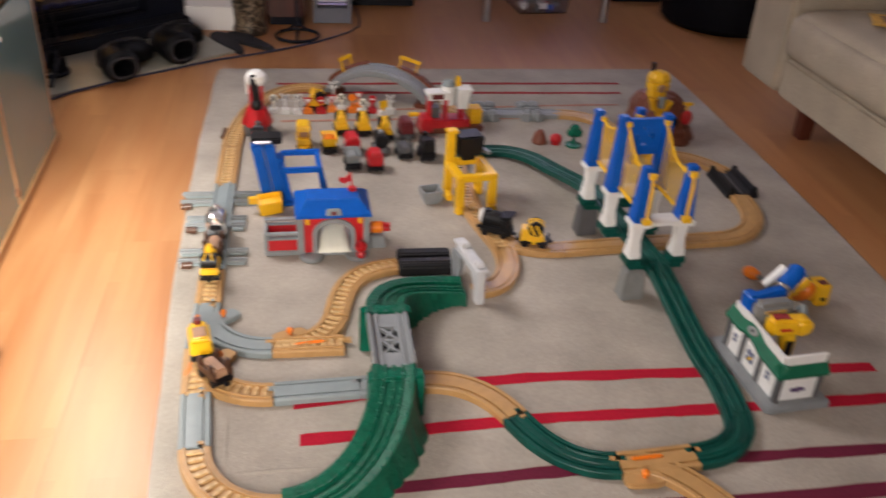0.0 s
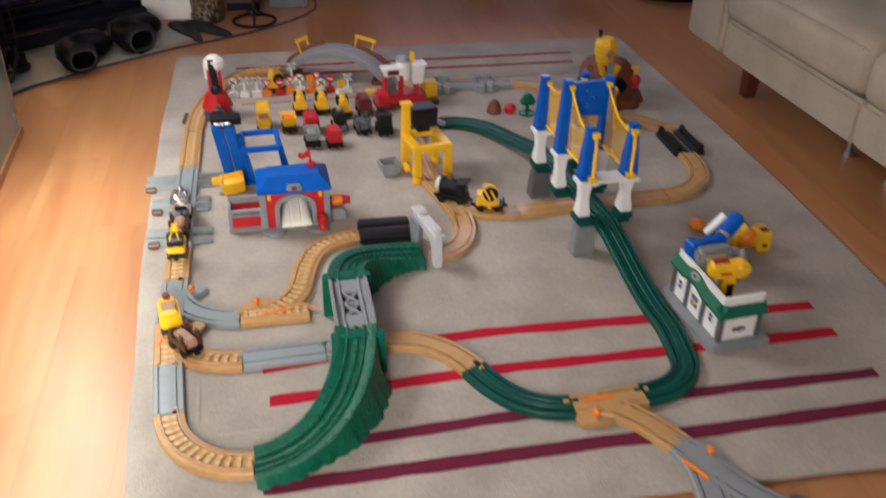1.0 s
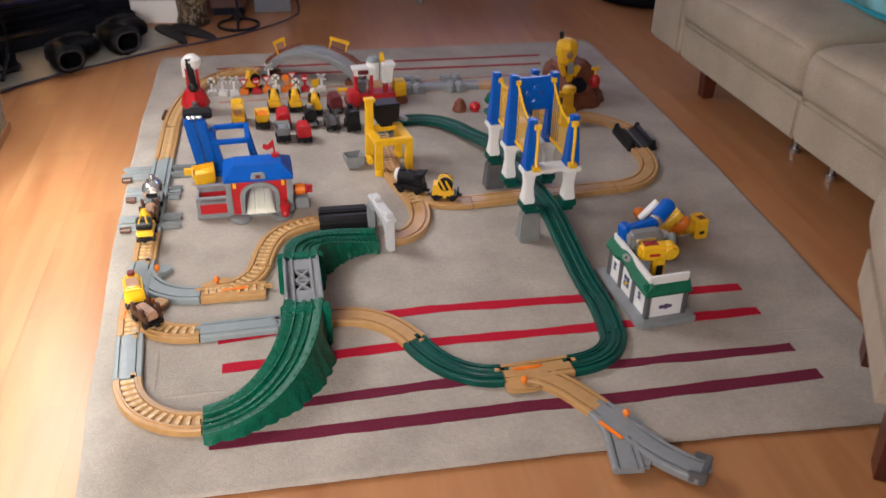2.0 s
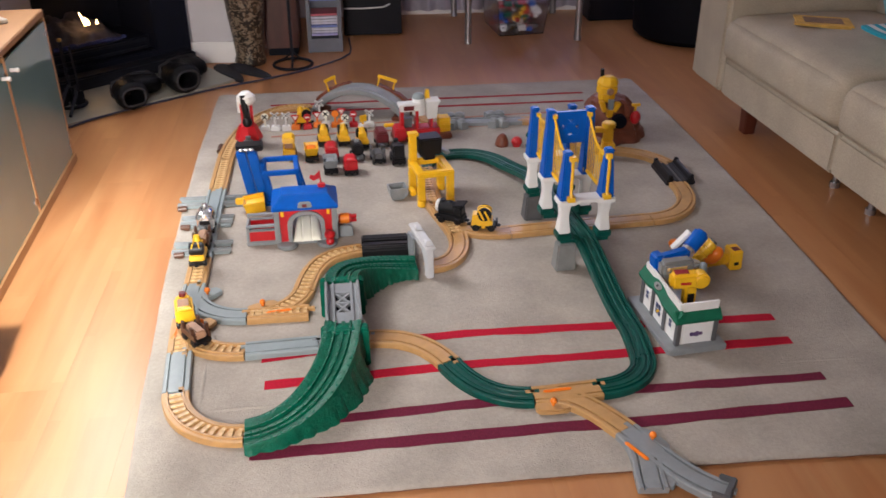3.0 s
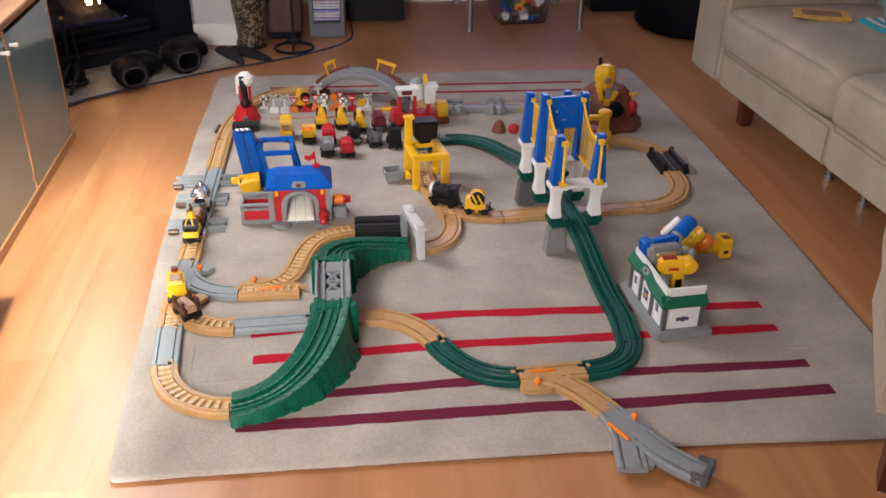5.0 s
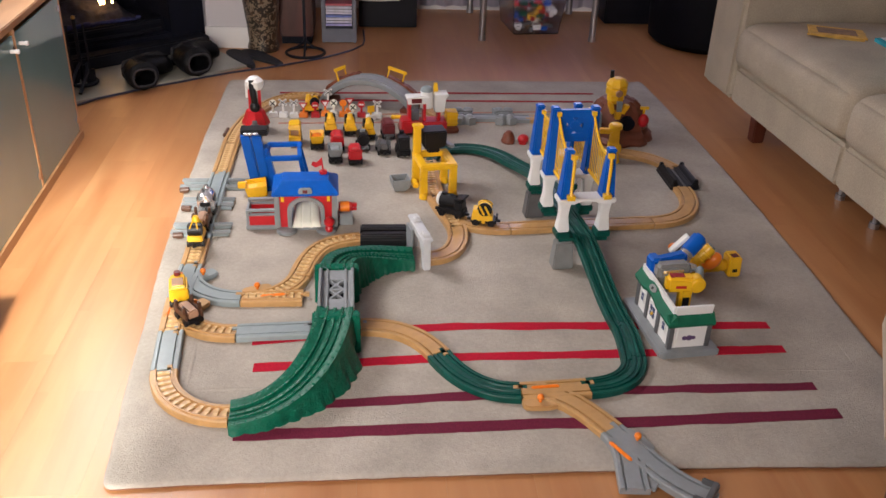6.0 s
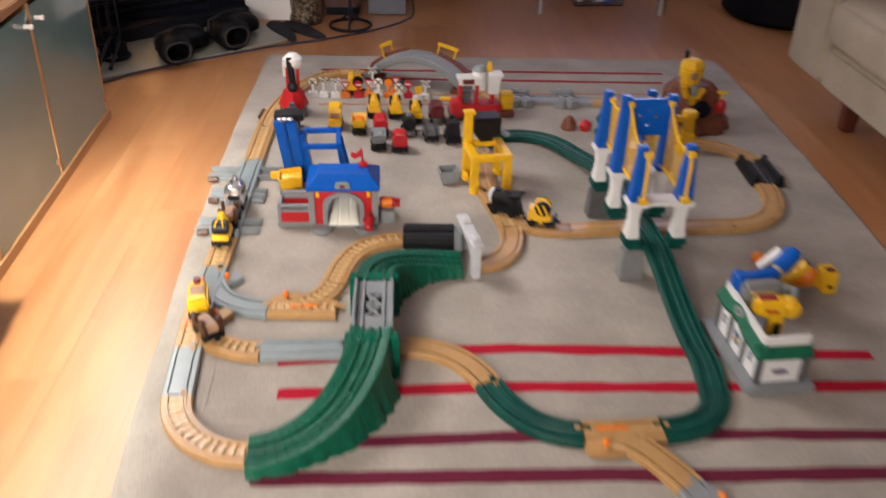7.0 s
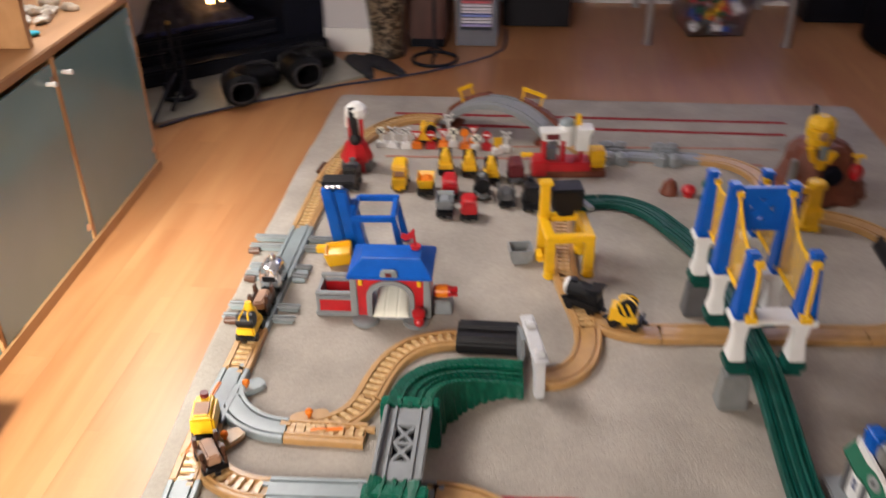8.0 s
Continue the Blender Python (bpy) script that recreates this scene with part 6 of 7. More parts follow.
# ---- little road signs ----
def road_sign(x, y, base, post, plate, shape, mark, h, turn, label):
    t = thing("toy_sign", label, "toy sign", pose(x, y, RUG, 0, 0, turn), "toy signs")
    bm = nb()
    box(bm, (0, 0, 0.010), (0.039, 0.032, 0.020), top=(0.82, 0.8))
    soften(bm, 0.002)
    part("base", bm, base, t)
    bm = nb()
    cyl(bm, (0, 0, 0.008), (0, 0, h - 0.01), 0.0048, n=8)
    part("post", bm, post, t)
    bm = nb()
    if shape == "cross":
        for s in (-1, 1):
            box(bm, (0, 0, 0), (0.042, 0.0035, 0.008), m=Matrix.Translation((0, -0.004, h)) @ Matrix.Rotation(s * radians(38), 4, 'Y'))
    elif shape == "tri":
        prism(bm, [(-0.019, h + 0.012), (0.0, h - 0.02), (0.019, h + 0.012)], -0.006, -0.002)
    elif shape == "square":
        box(bm, (0, -0.004, h), (0.03, 0.004, 0.028))
    else:
        cyl(bm, (0, -0.006, h), (0, -0.002, h), 0.016, n=8 if shape == "eight" else 18)
    p = part("plate", bm, plate, t)
    if mark:
        bm = nb()
        if shape == "cross":
            for s in (-1, 1):
                box(bm, (0, 0, 0), (0.034, 0.002, 0.0022), m=Matrix.Translation((0, -0.0062, h)) @ Matrix.Rotation(s * radians(38), 4, 'Y'))
        elif shape == "round":
            for s in (-1, 1):
                box(bm, (0, 0, 0), (0.028, 0.002, 0.004), m=Matrix.Translation((0, -0.0072, h)) @ Matrix.Rotation(s * radians(45), 4, 'Y'))
        elif shape == "tri":
            prism(bm, [(-0.011, h + 0.007), (0.0, h - 0.011), (0.011, h + 0.007)], -0.008, -0.006)
        else:
            box(bm, (0, -0.0072, h), (0.02, 0.002, 0.006))
        part("mark", bm, mark, p)


road_sign(-0.088, 2.052, "white", "cream", "cream", "round", "black", 0.060, 4, "cream round crossing warning sign on white base")
road_sign(-0.045, 2.048, "white", "white", "white", "cross", "black", 0.066, -6, "white crossbuck sign on a white base")
road_sign(0.001, 2.044, "white", "white", "white", "cross", "black", 0.066, 8, "white crossbuck sign on a white base")
road_sign(0.041, 2.050, "orange", "orange", "red", "tri", "white", 0.052, -4, "red triangle sign on an orange base")
road_sign(0.090, 2.051, "red", "red", "red", "eight", "white", 0.052, 5, "red eight-sided stop sign on a red base")
road_sign(0.132, 2.066, "orange", "orange", "red", "tri", "white", 0.056, 2, "red triangle sign on an orange base")
road_sign(0.169, 2.072, "white", "cream", "cream", "round", "black", 0.056, -5, "cream round crossing warning sign on white base")
road_sign(0.209, 2.058, "orange", "orange", "orange", "eight", None, 0.060, 0, "orange eight-sided sign on an orange base")
road_sign(0.249, 2.044, "white", "cream", "cream", "round", "black", 0.046, 12, "cream round crossing warning sign on white base")
road_sign(0.287, 2.054, "red", "red", "red", "eight", "white", 0.056, -6, "red eight-sided stop sign on a red base")
road_sign(0.326, 2.025, "white", "yellow", "yellow", "square", None, 0.046, 20, "yellow square sign on a white base")
road_sign(0.355, 2.045, "white", "white", "white", "cross", "black", 0.062, -10, "white crossbuck sign on a white base")
road_sign(0.236, 2.098, "orange", "orange", "red", "tri", "white", 0.056, 3, "red triangle sign on an orange base")
road_sign(0.141, 2.170, "white", "white", "white", "cross", "black", 0.070, 10, "white crossbuck sign by the arched bridge")
vehicle(at(0.070, 2.085, 12), "yellow", "loader", "yellow toy digger parked among the signs", "black", length=0.07)


# ---- sofa ----
def cushion(bm, c, s, r, puff=0.02):
    """A block with round edges whose top and front swell."""
    n = 14
    bmesh.ops.create_cube(bm, size=2.0)
    bmesh.ops.subdivide_edges(bm, edges=bm.edges[:], cuts=n, use_grid_fill=True)
    half = Vector(s) / 2
    for v in bm.verts:
        u = Vector([math.sin(max(-1, min(1, k)) * math.pi / 2) for k in v.co])
        q = Vector([u[i] * half[i] for i in range(3)])
        core = Vector([max(-(half[i] - r), min(half[i] - r, q[i])) for i in range(3)])
        d = q - core
        if d.length > 1e-6:
            q = core + d.normalized() * r
        sx, sy, sz = (1 - u[0] ** 2), (1 - u[1] ** 2), (1 - u[2] ** 2)
        if u[2] > 0:
            q.z += puff * u[2] * (sx * sy) ** 0.5
        if u[0] < 0:
            q.x += puff * 0.7 * u[0] * (sy * sz) ** 0.5
        q += Vector((0, 0, 0.004 * noise.noise((q + Vector(c)) * 6)))
        v.co = q + Vector(c)
    return bm


SEAT = 0.86


def sofa_thing(name, m, label, seats, arm, depth, category):
    t = thing(name, label, category, m)
    total = seats * SEAT + 2 * arm
    for k in range(seats):
        y1 = -arm - SEAT * k
        bm = nb()
        box(bm, (0.453, y1 - SEAT / 2, 0.231), (depth - 0.044, SEAT - 0.002, 0.148))
        soften(bm, 0.012, 3)
        part("base", bm, "sofa", t)
        bm = nb()
        cushion(bm, (0.322, y1 - SEAT / 2, 0.3955), (0.66, SEAT - 0.002, 0.177), 0.050, 0.034)
        part("seat_cushion", bm, "sofa", t)
        bm = nb()
        cushion(bm, (0.74, y1 - SEAT / 2, 0.62), (0.24, SEAT - 0.012, 0.36), 0.06, 0.01)
        part("back_cushion", bm, "sofa", t)
    for y in (-arm / 2, -total + arm / 2):
        bm = nb()
        box(bm, (depth / 2, y, 0.405), (depth, arm, 0.48))
        soften(bm, 0.018, 3)
        part("armrest", bm, "sofa", t)
    bm = nb()
    box(bm, (depth - 0.03, -total / 2, 0.49), (0.1, total, 0.63))
    soften(bm, 0.02, 3)
    part("backrest", bm, "sofa", t)
    for y in (-0.345, -total + 0.345):
        for x in (0.13, depth - 0.1):
            bm = nb()
            box(bm, (x, y, 0.088), (0.05, 0.05, 0.176), top=(1.2, 1.2))
            soften(bm, 0.004)
            part("foot", bm, "mahogany", t, "dark red-brown wooden foot")
    for y in (-arm - SEAT - 0.01, -arm - SEAT + 0.22):
        bm = nb()
        cyl(bm, (0.20, y, 0), (0.20, y, 0.02), 0.018)
        cyl(bm, (0.20, y, 0.02), (0.20, y, 0.176), 0.010)
        part("glide", bm, "steel", t, "small metal support foot")
    return t


sofa_thing("sofa", pose(1.805, 2.150, 0, 0, 0, 2.3), "beige woven fabric two-seat sofa on dark wooden feet", 2, 0.278, 0.92, "sofa")
ac = thing("footstool", "beige fabric footstool matching the sofa on wooden feet", "footstool", pose(1.309, -0.317, 0, 0, 0, -28))
bm = nb()
box(bm, (0.35, 0.26, 0.252), (0.70, 0.52, 0.154))
soften(bm, 0.03, 4)
part("base", bm, "sofa", ac)
bm = nb()
cushion(bm, (0.35, 0.26, 0.41), (0.72, 0.54, 0.155), 0.05, 0.02)
part("cushion", bm, "sofa", ac)
for x in (0.08, 0.62):
    for y in (0.07, 0.45):
        bm = nb()
        box(bm, (x, y, 0.088), (0.06, 0.06, 0.176), top=(1.25, 1.25))
        part("foot", bm, "mahogany", ac)
# magazines and a striped blanket on the seat
mg = thing("magazine", "yellow and brown magazine lying on the sofa", "magazine", pose(2.067, 1.590, 0.519, 0, 1, -28))
for a, z in ((0, 0), (9, 0.006)):
    bm = nb()
    box(bm, (0, 0, z), (0.20, 0.135, 0.005), a)
    pg = part("page_block", bm, "book", mg)
bm = nb()
box(bm, (0.0, 0.0, 0.0092), (0.14, 0.08, 0.0012), 9)
part("cover_picture", bm, mat("brown_print", (0.20, 0.11, 0.06), 0.5, vary=0.4, scale=40), pg, "brown cover picture")
bl = thing("blanket", "teal and white striped towel folded on the sofa", "blanket", pose(2.314, 1.197, 0.512, 0, 0, 2))
for i in range(13):
    bm = nb()
    pts = [Vector((-0.14 + 0.0215 * i, y, 0.004 + 0.005 * math.sin(y * 14 + i * 0.15) ** 2)) for y in [-0.3 + 0.03 * k for k in range(21)]]
    skin(bm, [[p + Vector((0, 0, 0)), p + Vector((0.0212, 0, 0.001)), p + Vector((0.0212, 0, 0.013)), p + Vector((0, 0, 0.012))] for p in pts])
    part("stripe", bm, "white" if i % 2 else "teal", bl)
bm = nb()
cushion(bm, (0, 0, 0), (0.13, 0.42, 0.40), 0.05, 0.02)
single("scatter_cushion", bm, "cushion_print", "teal and cream printed scatter cushion propped on the sofa", "cushion", m=pose(2.180, 1.130, 0.715, 0, -24, 8))

# ---- glass-fronted cabinet along the west wall ----
cab = thing("glass_cabinet", "beech cabinet with greenish glass doors along the wall", "cabinet", pose(-0.833, 1.847, 0, 0, 0, 2.2))
DEPTH, HIGH, DW = 0.40, 0.585, 0.535
bm = nb()
box(bm, (-DEPTH / 2 + 0.007, -1.07, 0.016), (DEPTH + 0.014, 2.14, 0.032))
part("plinth", bm, "beech", cab)
bm = nb()
box(bm, (-DEPTH / 2, -1.07, HIGH), (DEPTH + 0.01, 2.15, 0.026))
soften(bm, 0.003)
part("top", bm, "beech", cab)
bm = nb()
box(bm, (-DEPTH + 0.006, -1.07, 0.30), (0.010, 2.13, 0.545))
part("back_panel", bm, "dark_grey", cab)
bm = nb()
box(bm, (-DEPTH / 2 - 0.03, -1.07, 0.29), (DEPTH - 0.09, 2.1, 0.016))
part("shelf", bm, "beech", cab)
for y in (-0.010, -DW - 0.002, -2 * DW, -3 * DW, -2.13):
    bm = nb()
    box(bm, (-DEPTH / 2 + 0.004, y, 0.302), (DEPTH + 0.006, 0.020, 0.540))
    soften(bm, 0.002)
    part("upright", bm, "beech", cab)
for k in range(4):
    bm = nb()
    y = -0.022 - DW * k
    box(bm, (0.004, y - DW / 2 + 0.012, 0.297), (0.006, DW - 0.024, 0.525))
    d = part("door", bm, "glass", cab, "greenish glass door")
    d.visible_shadow = False
    bm = nb()
    hy = y - (DW - 0.055 if k % 2 == 0 else 0.04)
    cyl(bm, (0.007, hy, 0.520), (0.026, hy, 0.520), 0.0060, n=14)
    cyl(bm, (0.026, hy, 0.520), (0.034, hy, 0.520), 0.0078, 0.0070, n=14)
    part("handle", bm, "white", d, "thin white pull standing out from the glass")
    for z in (0.085, 0.52):
        bm = nb()
        cyl(bm, (0.006, y - 0.016, z), (0.011, y - 0.016, z), 0.012)
        part("hinge", bm, "chrome", d)
# taller bookcase part on the cabinet
bm = nb()
box(bm, (-DEPTH / 2 - 0.02, -DW - 0.012, 0.95), (DEPTH - 0.03, 0.022, 0.70))
part("side_panel", bm, "beech", cab)
# shells and a pebble on the cabinet
for x, y, r, sq, nm, lab in ((-0.985, 1.67, 0.026, (1.3, 1, 0.8), "pebble", "pale rounded pebble on the cabinet top"), (-1.01, 1.59, 0.024, (1.5, 0.9, 0.6), "sea_shell", "cream sea shell lying on the cabinet"),
                             (-0.955, 1.60, 0.022, (1.1, 1.6, 0.6), "sea_shell", "cream branching coral piece on the cabinet"), (-0.93, 1.52, 0.020, (0.8, 1.6, 0.6), "sea_shell", "grey and cream sea shell on the cabinet"),
                             (-0.985, 1.50, 0.022, (1.2, 1.2, 0.5), "sea_shell", "cream sea shell lying on the cabinet"), (-0.915, 1.645, 0.017, (1.6, 0.8, 0.7), "sea_shell", "small cream sea shell near the cabinet edge")):
    bm = nb()
    ball(bm, (0, 0, 0), r, sq, 22)
    for v in bm.verts:
        a = math.atan2(v.co.y, v.co.x)
        v.co *= 1 + (0.16 * math.sin(a * 7 + x * 40) + 0.5 * noise.noise(v.co * 70 + Vector((x * 50, y * 50, 0)))) * (nm == "sea_shell") + 0.12 * noise.noise(v.co * 50)
    single(nm, bm, "shell", lab, "shell", m=Matrix.Translation((x, y, 0.598 + r * sq[2] * 0.85)))
bm = nb()
ball(bm, (0, 0, 0), 0.02, (1.5, 0.8, 0.4), 10)
single("toy_fish", bm, "teal", "small teal ornament on the cabinet", "ornament", m=pose(-0.906, 1.397, 0.605, 0, 0, 30))

# ---- loudspeaker on a wooden stand ----
sp = thing("loudspeaker", "brown-grey loudspeaker with silver driver ring on a wooden stand", "speaker", pose(-0.769, 0.303, 0, 0, 0, 3))
bm = nb()
box(bm, (0, 0, 0.078), (0.22, 0.22, 0.084))
soften(bm, 0.006)
part("cabinet_box", bm, "walnut", sp)
bm = nb()
lathe(bm, [(0.026, 0), (0.032, 0.001), (0.034, 0.004), (0.030, 0.005), (0.026, 0.003)], 28)
part("driver", bm, "steel", sp, "silver driver ring", m=pose(0.110, 0.0, 0.078, 0, 90, 0))
bm = nb()
lathe(bm, [(0.001, -0.006), (0.009, -0.004), (0.010, -0.010), (0.027, 0.002), (0.027, -0.002), (0.001, -0.014)], 28)
part("cone", bm, "soot", sp, m=pose(0.1125, 0.0, 0.078, 0, 90, 0))
bm = nb()
box(bm, (-0.01, 0, 0.029), (0.20, 0.21, 0.014))
part("stand", bm, "mahogany", sp, "dark wooden stand")
for x in (-0.09, 0.07):
    for y in (-0.085, 0.085):
        bm = nb()
        box(bm, (x, y, 0.011), (0.03, 0.03, 0.022))
        part("foot", bm, "mahogany", sp)

# ---- fireplace set across the corner ----
FU, FN = Vector((-0.77, -0.638, 0)), Vector((0.638, -0.77, 0))
fm = Matrix(((-FU.x, -FN.x, 0, -0.536), (-FU.y, -FN.y, 0, 3.185), (0, 0, 1, 0), (0, 0, 0, 1)))
# in the fireplace's own frame x runs to the right along its face, y into the wall
fp = thing("fireplace", "black cast iron fireplace with glowing coals and a low flame", "fireplace", fm)
bm = nb()
box(bm, (-0.10, 0.03, 0.55), (0.20, 0.06, 1.10))
box(bm, (-1.02, 0.03, 0.55), (0.20, 0.06, 1.10))
box(bm, (-0.56, 0.03, 0.89), (0.72, 0.06, 0.42))
box(bm, (-0.56, 0.03, 0.05), (0.72, 0.06, 0.10))
soften(bm, 0.006)
part("surround", bm, "soot", fp)
bm = nb()
box(bm, (-0.56, 0.36, 0.4), (0.74, 0.02, 0.8))
box(bm, (-0.93, 0.20, 0.4), (0.02, 0.3, 0.8))
box(bm, (-0.19, 0.20, 0.4), (0.02, 0.3, 0.8))
box(bm, (-0.56, 0.20, 0.79), (0.74, 0.3, 0.02))
part("fire_box", bm, "soot", fp)
bm = nb()
box(bm, (-0.56, 0.19, 0.14), (0.70, 0.28, 0.06))
part("grate", bm, "soot", fp)
for z in (0.115, 0.155):
    bm = nb()
    box(bm, (-0.56, 0.046, z), (0.66, 0.014, 0.014))
    part("grate_bar", bm, "iron", fp)
# heaped ash-grey fuel
bm = nb()
rows = []
for j in range(23):
    row = []
    for i in range(45):
        u, v = i / 44, j / 22
        x, y = -0.80 + 0.50 * u, 0.085 + 0.26 * v
        rim = min(1, 6 * u, 6 * (1 - u)) * min(1, 5 * v + 0.15)
        z = 0.168 + rim * (0.025 + 0.078 * min(1, v * 1.6) * (1 - (2 * u - 0.95) ** 2 * 0.7))
        z += rim * (0.030 * noise.noise((x * 16, y * 16, 0)) + 0.016 * noise.noise((x * 44, y * 44, 5)))
        row.append(Vector((x, y, z)))
    rows.append(row)
skin(bm, rows, cap=False, close=False)
part("coal_bed", bm, "coal", fp, "ash-grey heaped coals", smooth=60)
# front row of coals, its blue lighting put into the colour
bm = nb()
for k in range(18):
    ball(bm, (-0.79 + 0.027 * k, 0.082, 0.178 + random.uniform(-0.006, 0.006)), random.uniform(0.012, 0.020), (1.4, 0.8, 0.8), 8)
part("ember_bed", bm, "ember", fp, "lower coals with blue light painted in")["kind"] = "stuff"
for x, h, r in ((-0.505, 0.072, 0.011), (-0.490, 0.045, 0.007), (-0.445, 0.024, 0.006)):
    bm = nb()
    lathe(bm, [(0.001, 0), (r * 0.8, h * 0.12), (r, h * 0.35), (r * 0.45, h * 0.7), (0.001, h)], 10, (0, 0, 0))
    for v in bm.verts:
        v.co.x += -0.22 * v.co.z + 0.006 * math.sin(v.co.z * 70)
    part("flame", bm, "flame", fp, "small orange flame", m=Matrix.Translation((x + 0.02, 0.15, 0.248)))
bm = nb()
box(bm, (-0.66, -0.235, 0.006), (1.25, 0.47, 0.012))
soften(bm, 0.003)
single("hearth", bm, "hearth", "pale grey-green polished stone hearth slab", "hearth", "structure", fm)
bm = nb()
box(bm, (-0.56, -0.05, 0.045), (1.05, 0.09, 0.065))
soften(bm, 0.008)
single("fender", bm, "iron", "black iron fender in front of the fire", "fender", m=fm @ Matrix.Translation((0, 0, 0)))
# chimney breast and its white return
bm = nb()
slab(bm, [(-0.546, 3.195), (-0.521, 3.146), (-0.308, 3.136), (-0.285, 4.05), (-0.525, 4.05)], 0, TOP)
single("chimney_breast", bm, "wall", "white painted chimney breast beside the fireplace", "wall", "structure")
bm = nb()
slab(bm, [(-0.530, 3.132), (-0.295, 3.119), (-0.272, 3.6), (-0.282, 3.6), (-0.305, 3.133), (-0.526, 3.143)], 0, 0.11)
single("trim", bm, "white_gloss", "white gloss skirting round the chimney breast", "trim", "structure")
bm = nb()
wl = [fm @ Vector((-0.0, 0.062, 0)), fm @ Vector((-1.12, 0.062, 0)), fm @ Vector((-1.12, 0.10, 0)), fm @ Vector((0, 0.10, 0))]
skin(bm, [[Vector((p.x, p.y, 1.10)) for p in wl], [Vector((p.x, p.y, TOP)) for p in wl]])
single("wall_corner", bm, "wall", "painted wall above the fireplace", "wall", "structure")

# fire irons on the hearth
fi = thing("fire_irons", "black iron companion set standing on the hearth", "fire irons", fm @ pose(-0.80, -0.26, 0.012))
bm = nb()
tube(bm, [(0.062 * math.cos(a), 0.062 * math.sin(a), 0.012) for a in [2 * math.pi * i / 20 for i in range(21)]], 0.008)
cyl(bm, (0, 0, 0.01), (0, 0, 0.30), 0.008)
tube(bm, [(0, 0, 0.10), (-0.05, -0.06, 0.085), (-0.190, -0.236, 0.008)], 0.008)
tube(bm, [(0.03, 0, 0.09), (0.0, -0.06, 0.07), (-0.080, -0.142, 0.008)], 0.008)
part("stand", bm, "iron", fi)
for a in (1.2, 3.4, 5.2):
    x, y = 0.045 * math.cos(a), 0.045 * math.sin(a)
    bm = nb()
    tube(bm, [(x, y, 0.04), (x * 1.1, y * 1.1, 0.15), (x, y, 0.28)], 0.006)
    box(bm, (x, y, 0.045), (0.04, 0.018, 0.06))
    part("tool", bm, "iron", fi)
bm = nb()
ball(bm, (0, 0, 0.305), 0.010)
part("knob", bm, mat("brass", (0.5, 0.3, 0.1), 0.3, metal=1.0), fi, "brass knob")


# ---- footwear ----
def boot(m):
    t = thing("boot", "black leather ankle boot lying on its side at the hearth", "boot", m, "pair of boots")
    path = [(0.0, 0.0, 0.060, 0.058), (0.018, 0.0, 0.062, 0.066), (0.06, 0.002, 0.060, 0.062), (0.11, -0.004, 0.060, 0.058), (0.150, -0.028, 0.058, 0.058),
            (0.178, -0.070, 0.054, 0.054), (0.195, -0.120, 0.050, 0.050), (0.202, -0.165, 0.045, 0.044), (0.204, -0.192, 0.040, 0.034), (0.204, -0.206, 0.036, 0.012)]
    n, rings = 22, []
    for i, (x, y, z, r) in enumerate(path):
        a, b = path[max(i - 1, 0)], path[min(i + 1, len(path) - 1)]
        d = Vector((b[0] - a[0], b[1] - a[1], 0)).normalized()
        side = Vector((d.y, -d.x, 0))
        ring = []
        for k in range(n):
            q = 2 * math.pi * k / n
            w = r * (1 + 0.07 * noise.noise((math.cos(q) * 2.2, math.sin(q) * 2.2, i * 0.9)))
            ring.append(Vector((x, y, z)) + side * (w * 1.12 * math.cos(q)) + Vector((0, 0, max(-z + 0.002, w * 0.96 * math.sin(q)))))
        rings.append(ring)
    c = Vector((0, 0, 0.060))
    inner = [[c + (p - c) * k + Vector((dx, 0, 0)) for p in rings[0]] for dx, k in ((-0.004, 0.90), (0.0, 0.76), (0.05, 0.66), (0.11, 0.50))]
    bm = nb()
    skin(bm, inner[::-1] + rings)
    part("upper", bm, "leather", t)
    bm = nb()
    tube(bm, [(-0.003, 0.052 * math.cos(a), 0.061 + 0.043 * math.sin(a) + 0.004 * math.sin(3 * a)) for a in [2 * math.pi * i / 24 for i in range(25)]], 0.0055, 6)
    part("cuff", bm, "sole", t, "padded grey cuff")
    bm = nb()
    rings = []
    for x, y, w in ((0.150, 0.045, 0.02), (0.172, 0.030, 0.042), (0.215, -0.04, 0.046), (0.243, -0.11, 0.048), (0.250, -0.17, 0.044), (0.246, -0.205, 0.018)):
        rings.append([Vector((x + dx, y, 0.052 + w * math.sin(q))) for q in (-1.2, -0.6, 0, 0.6, 1.2) for dx in (0.0,)] + [Vector((x + 0.014, y + 0.006, 0.052 + w * math.sin(q))) for q in (1.2, 0.6, 0, -0.6, -1.2)])
    skin(bm, rings)
    part("sole", bm, "sole", t)
    for k in range(5):
        bm = nb()
        z = 0.112 - 0.002 * k
        tube(bm, [(0.06 + 0.022 * k, -0.028, z - 0.004), (0.065 + 0.022 * k, 0.0, z + 0.006), (0.06 + 0.022 * k, 0.026, z - 0.004)], 0.003, 6)
        part("lace", bm, "sole", t)
    return t


boot(pose(-0.686, 2.385, 0.012, 0, 0, 122))
boot(pose(-0.478, 2.596, 0.012, 0, 0, 128) @ Matrix.Scale(1.08, 4))


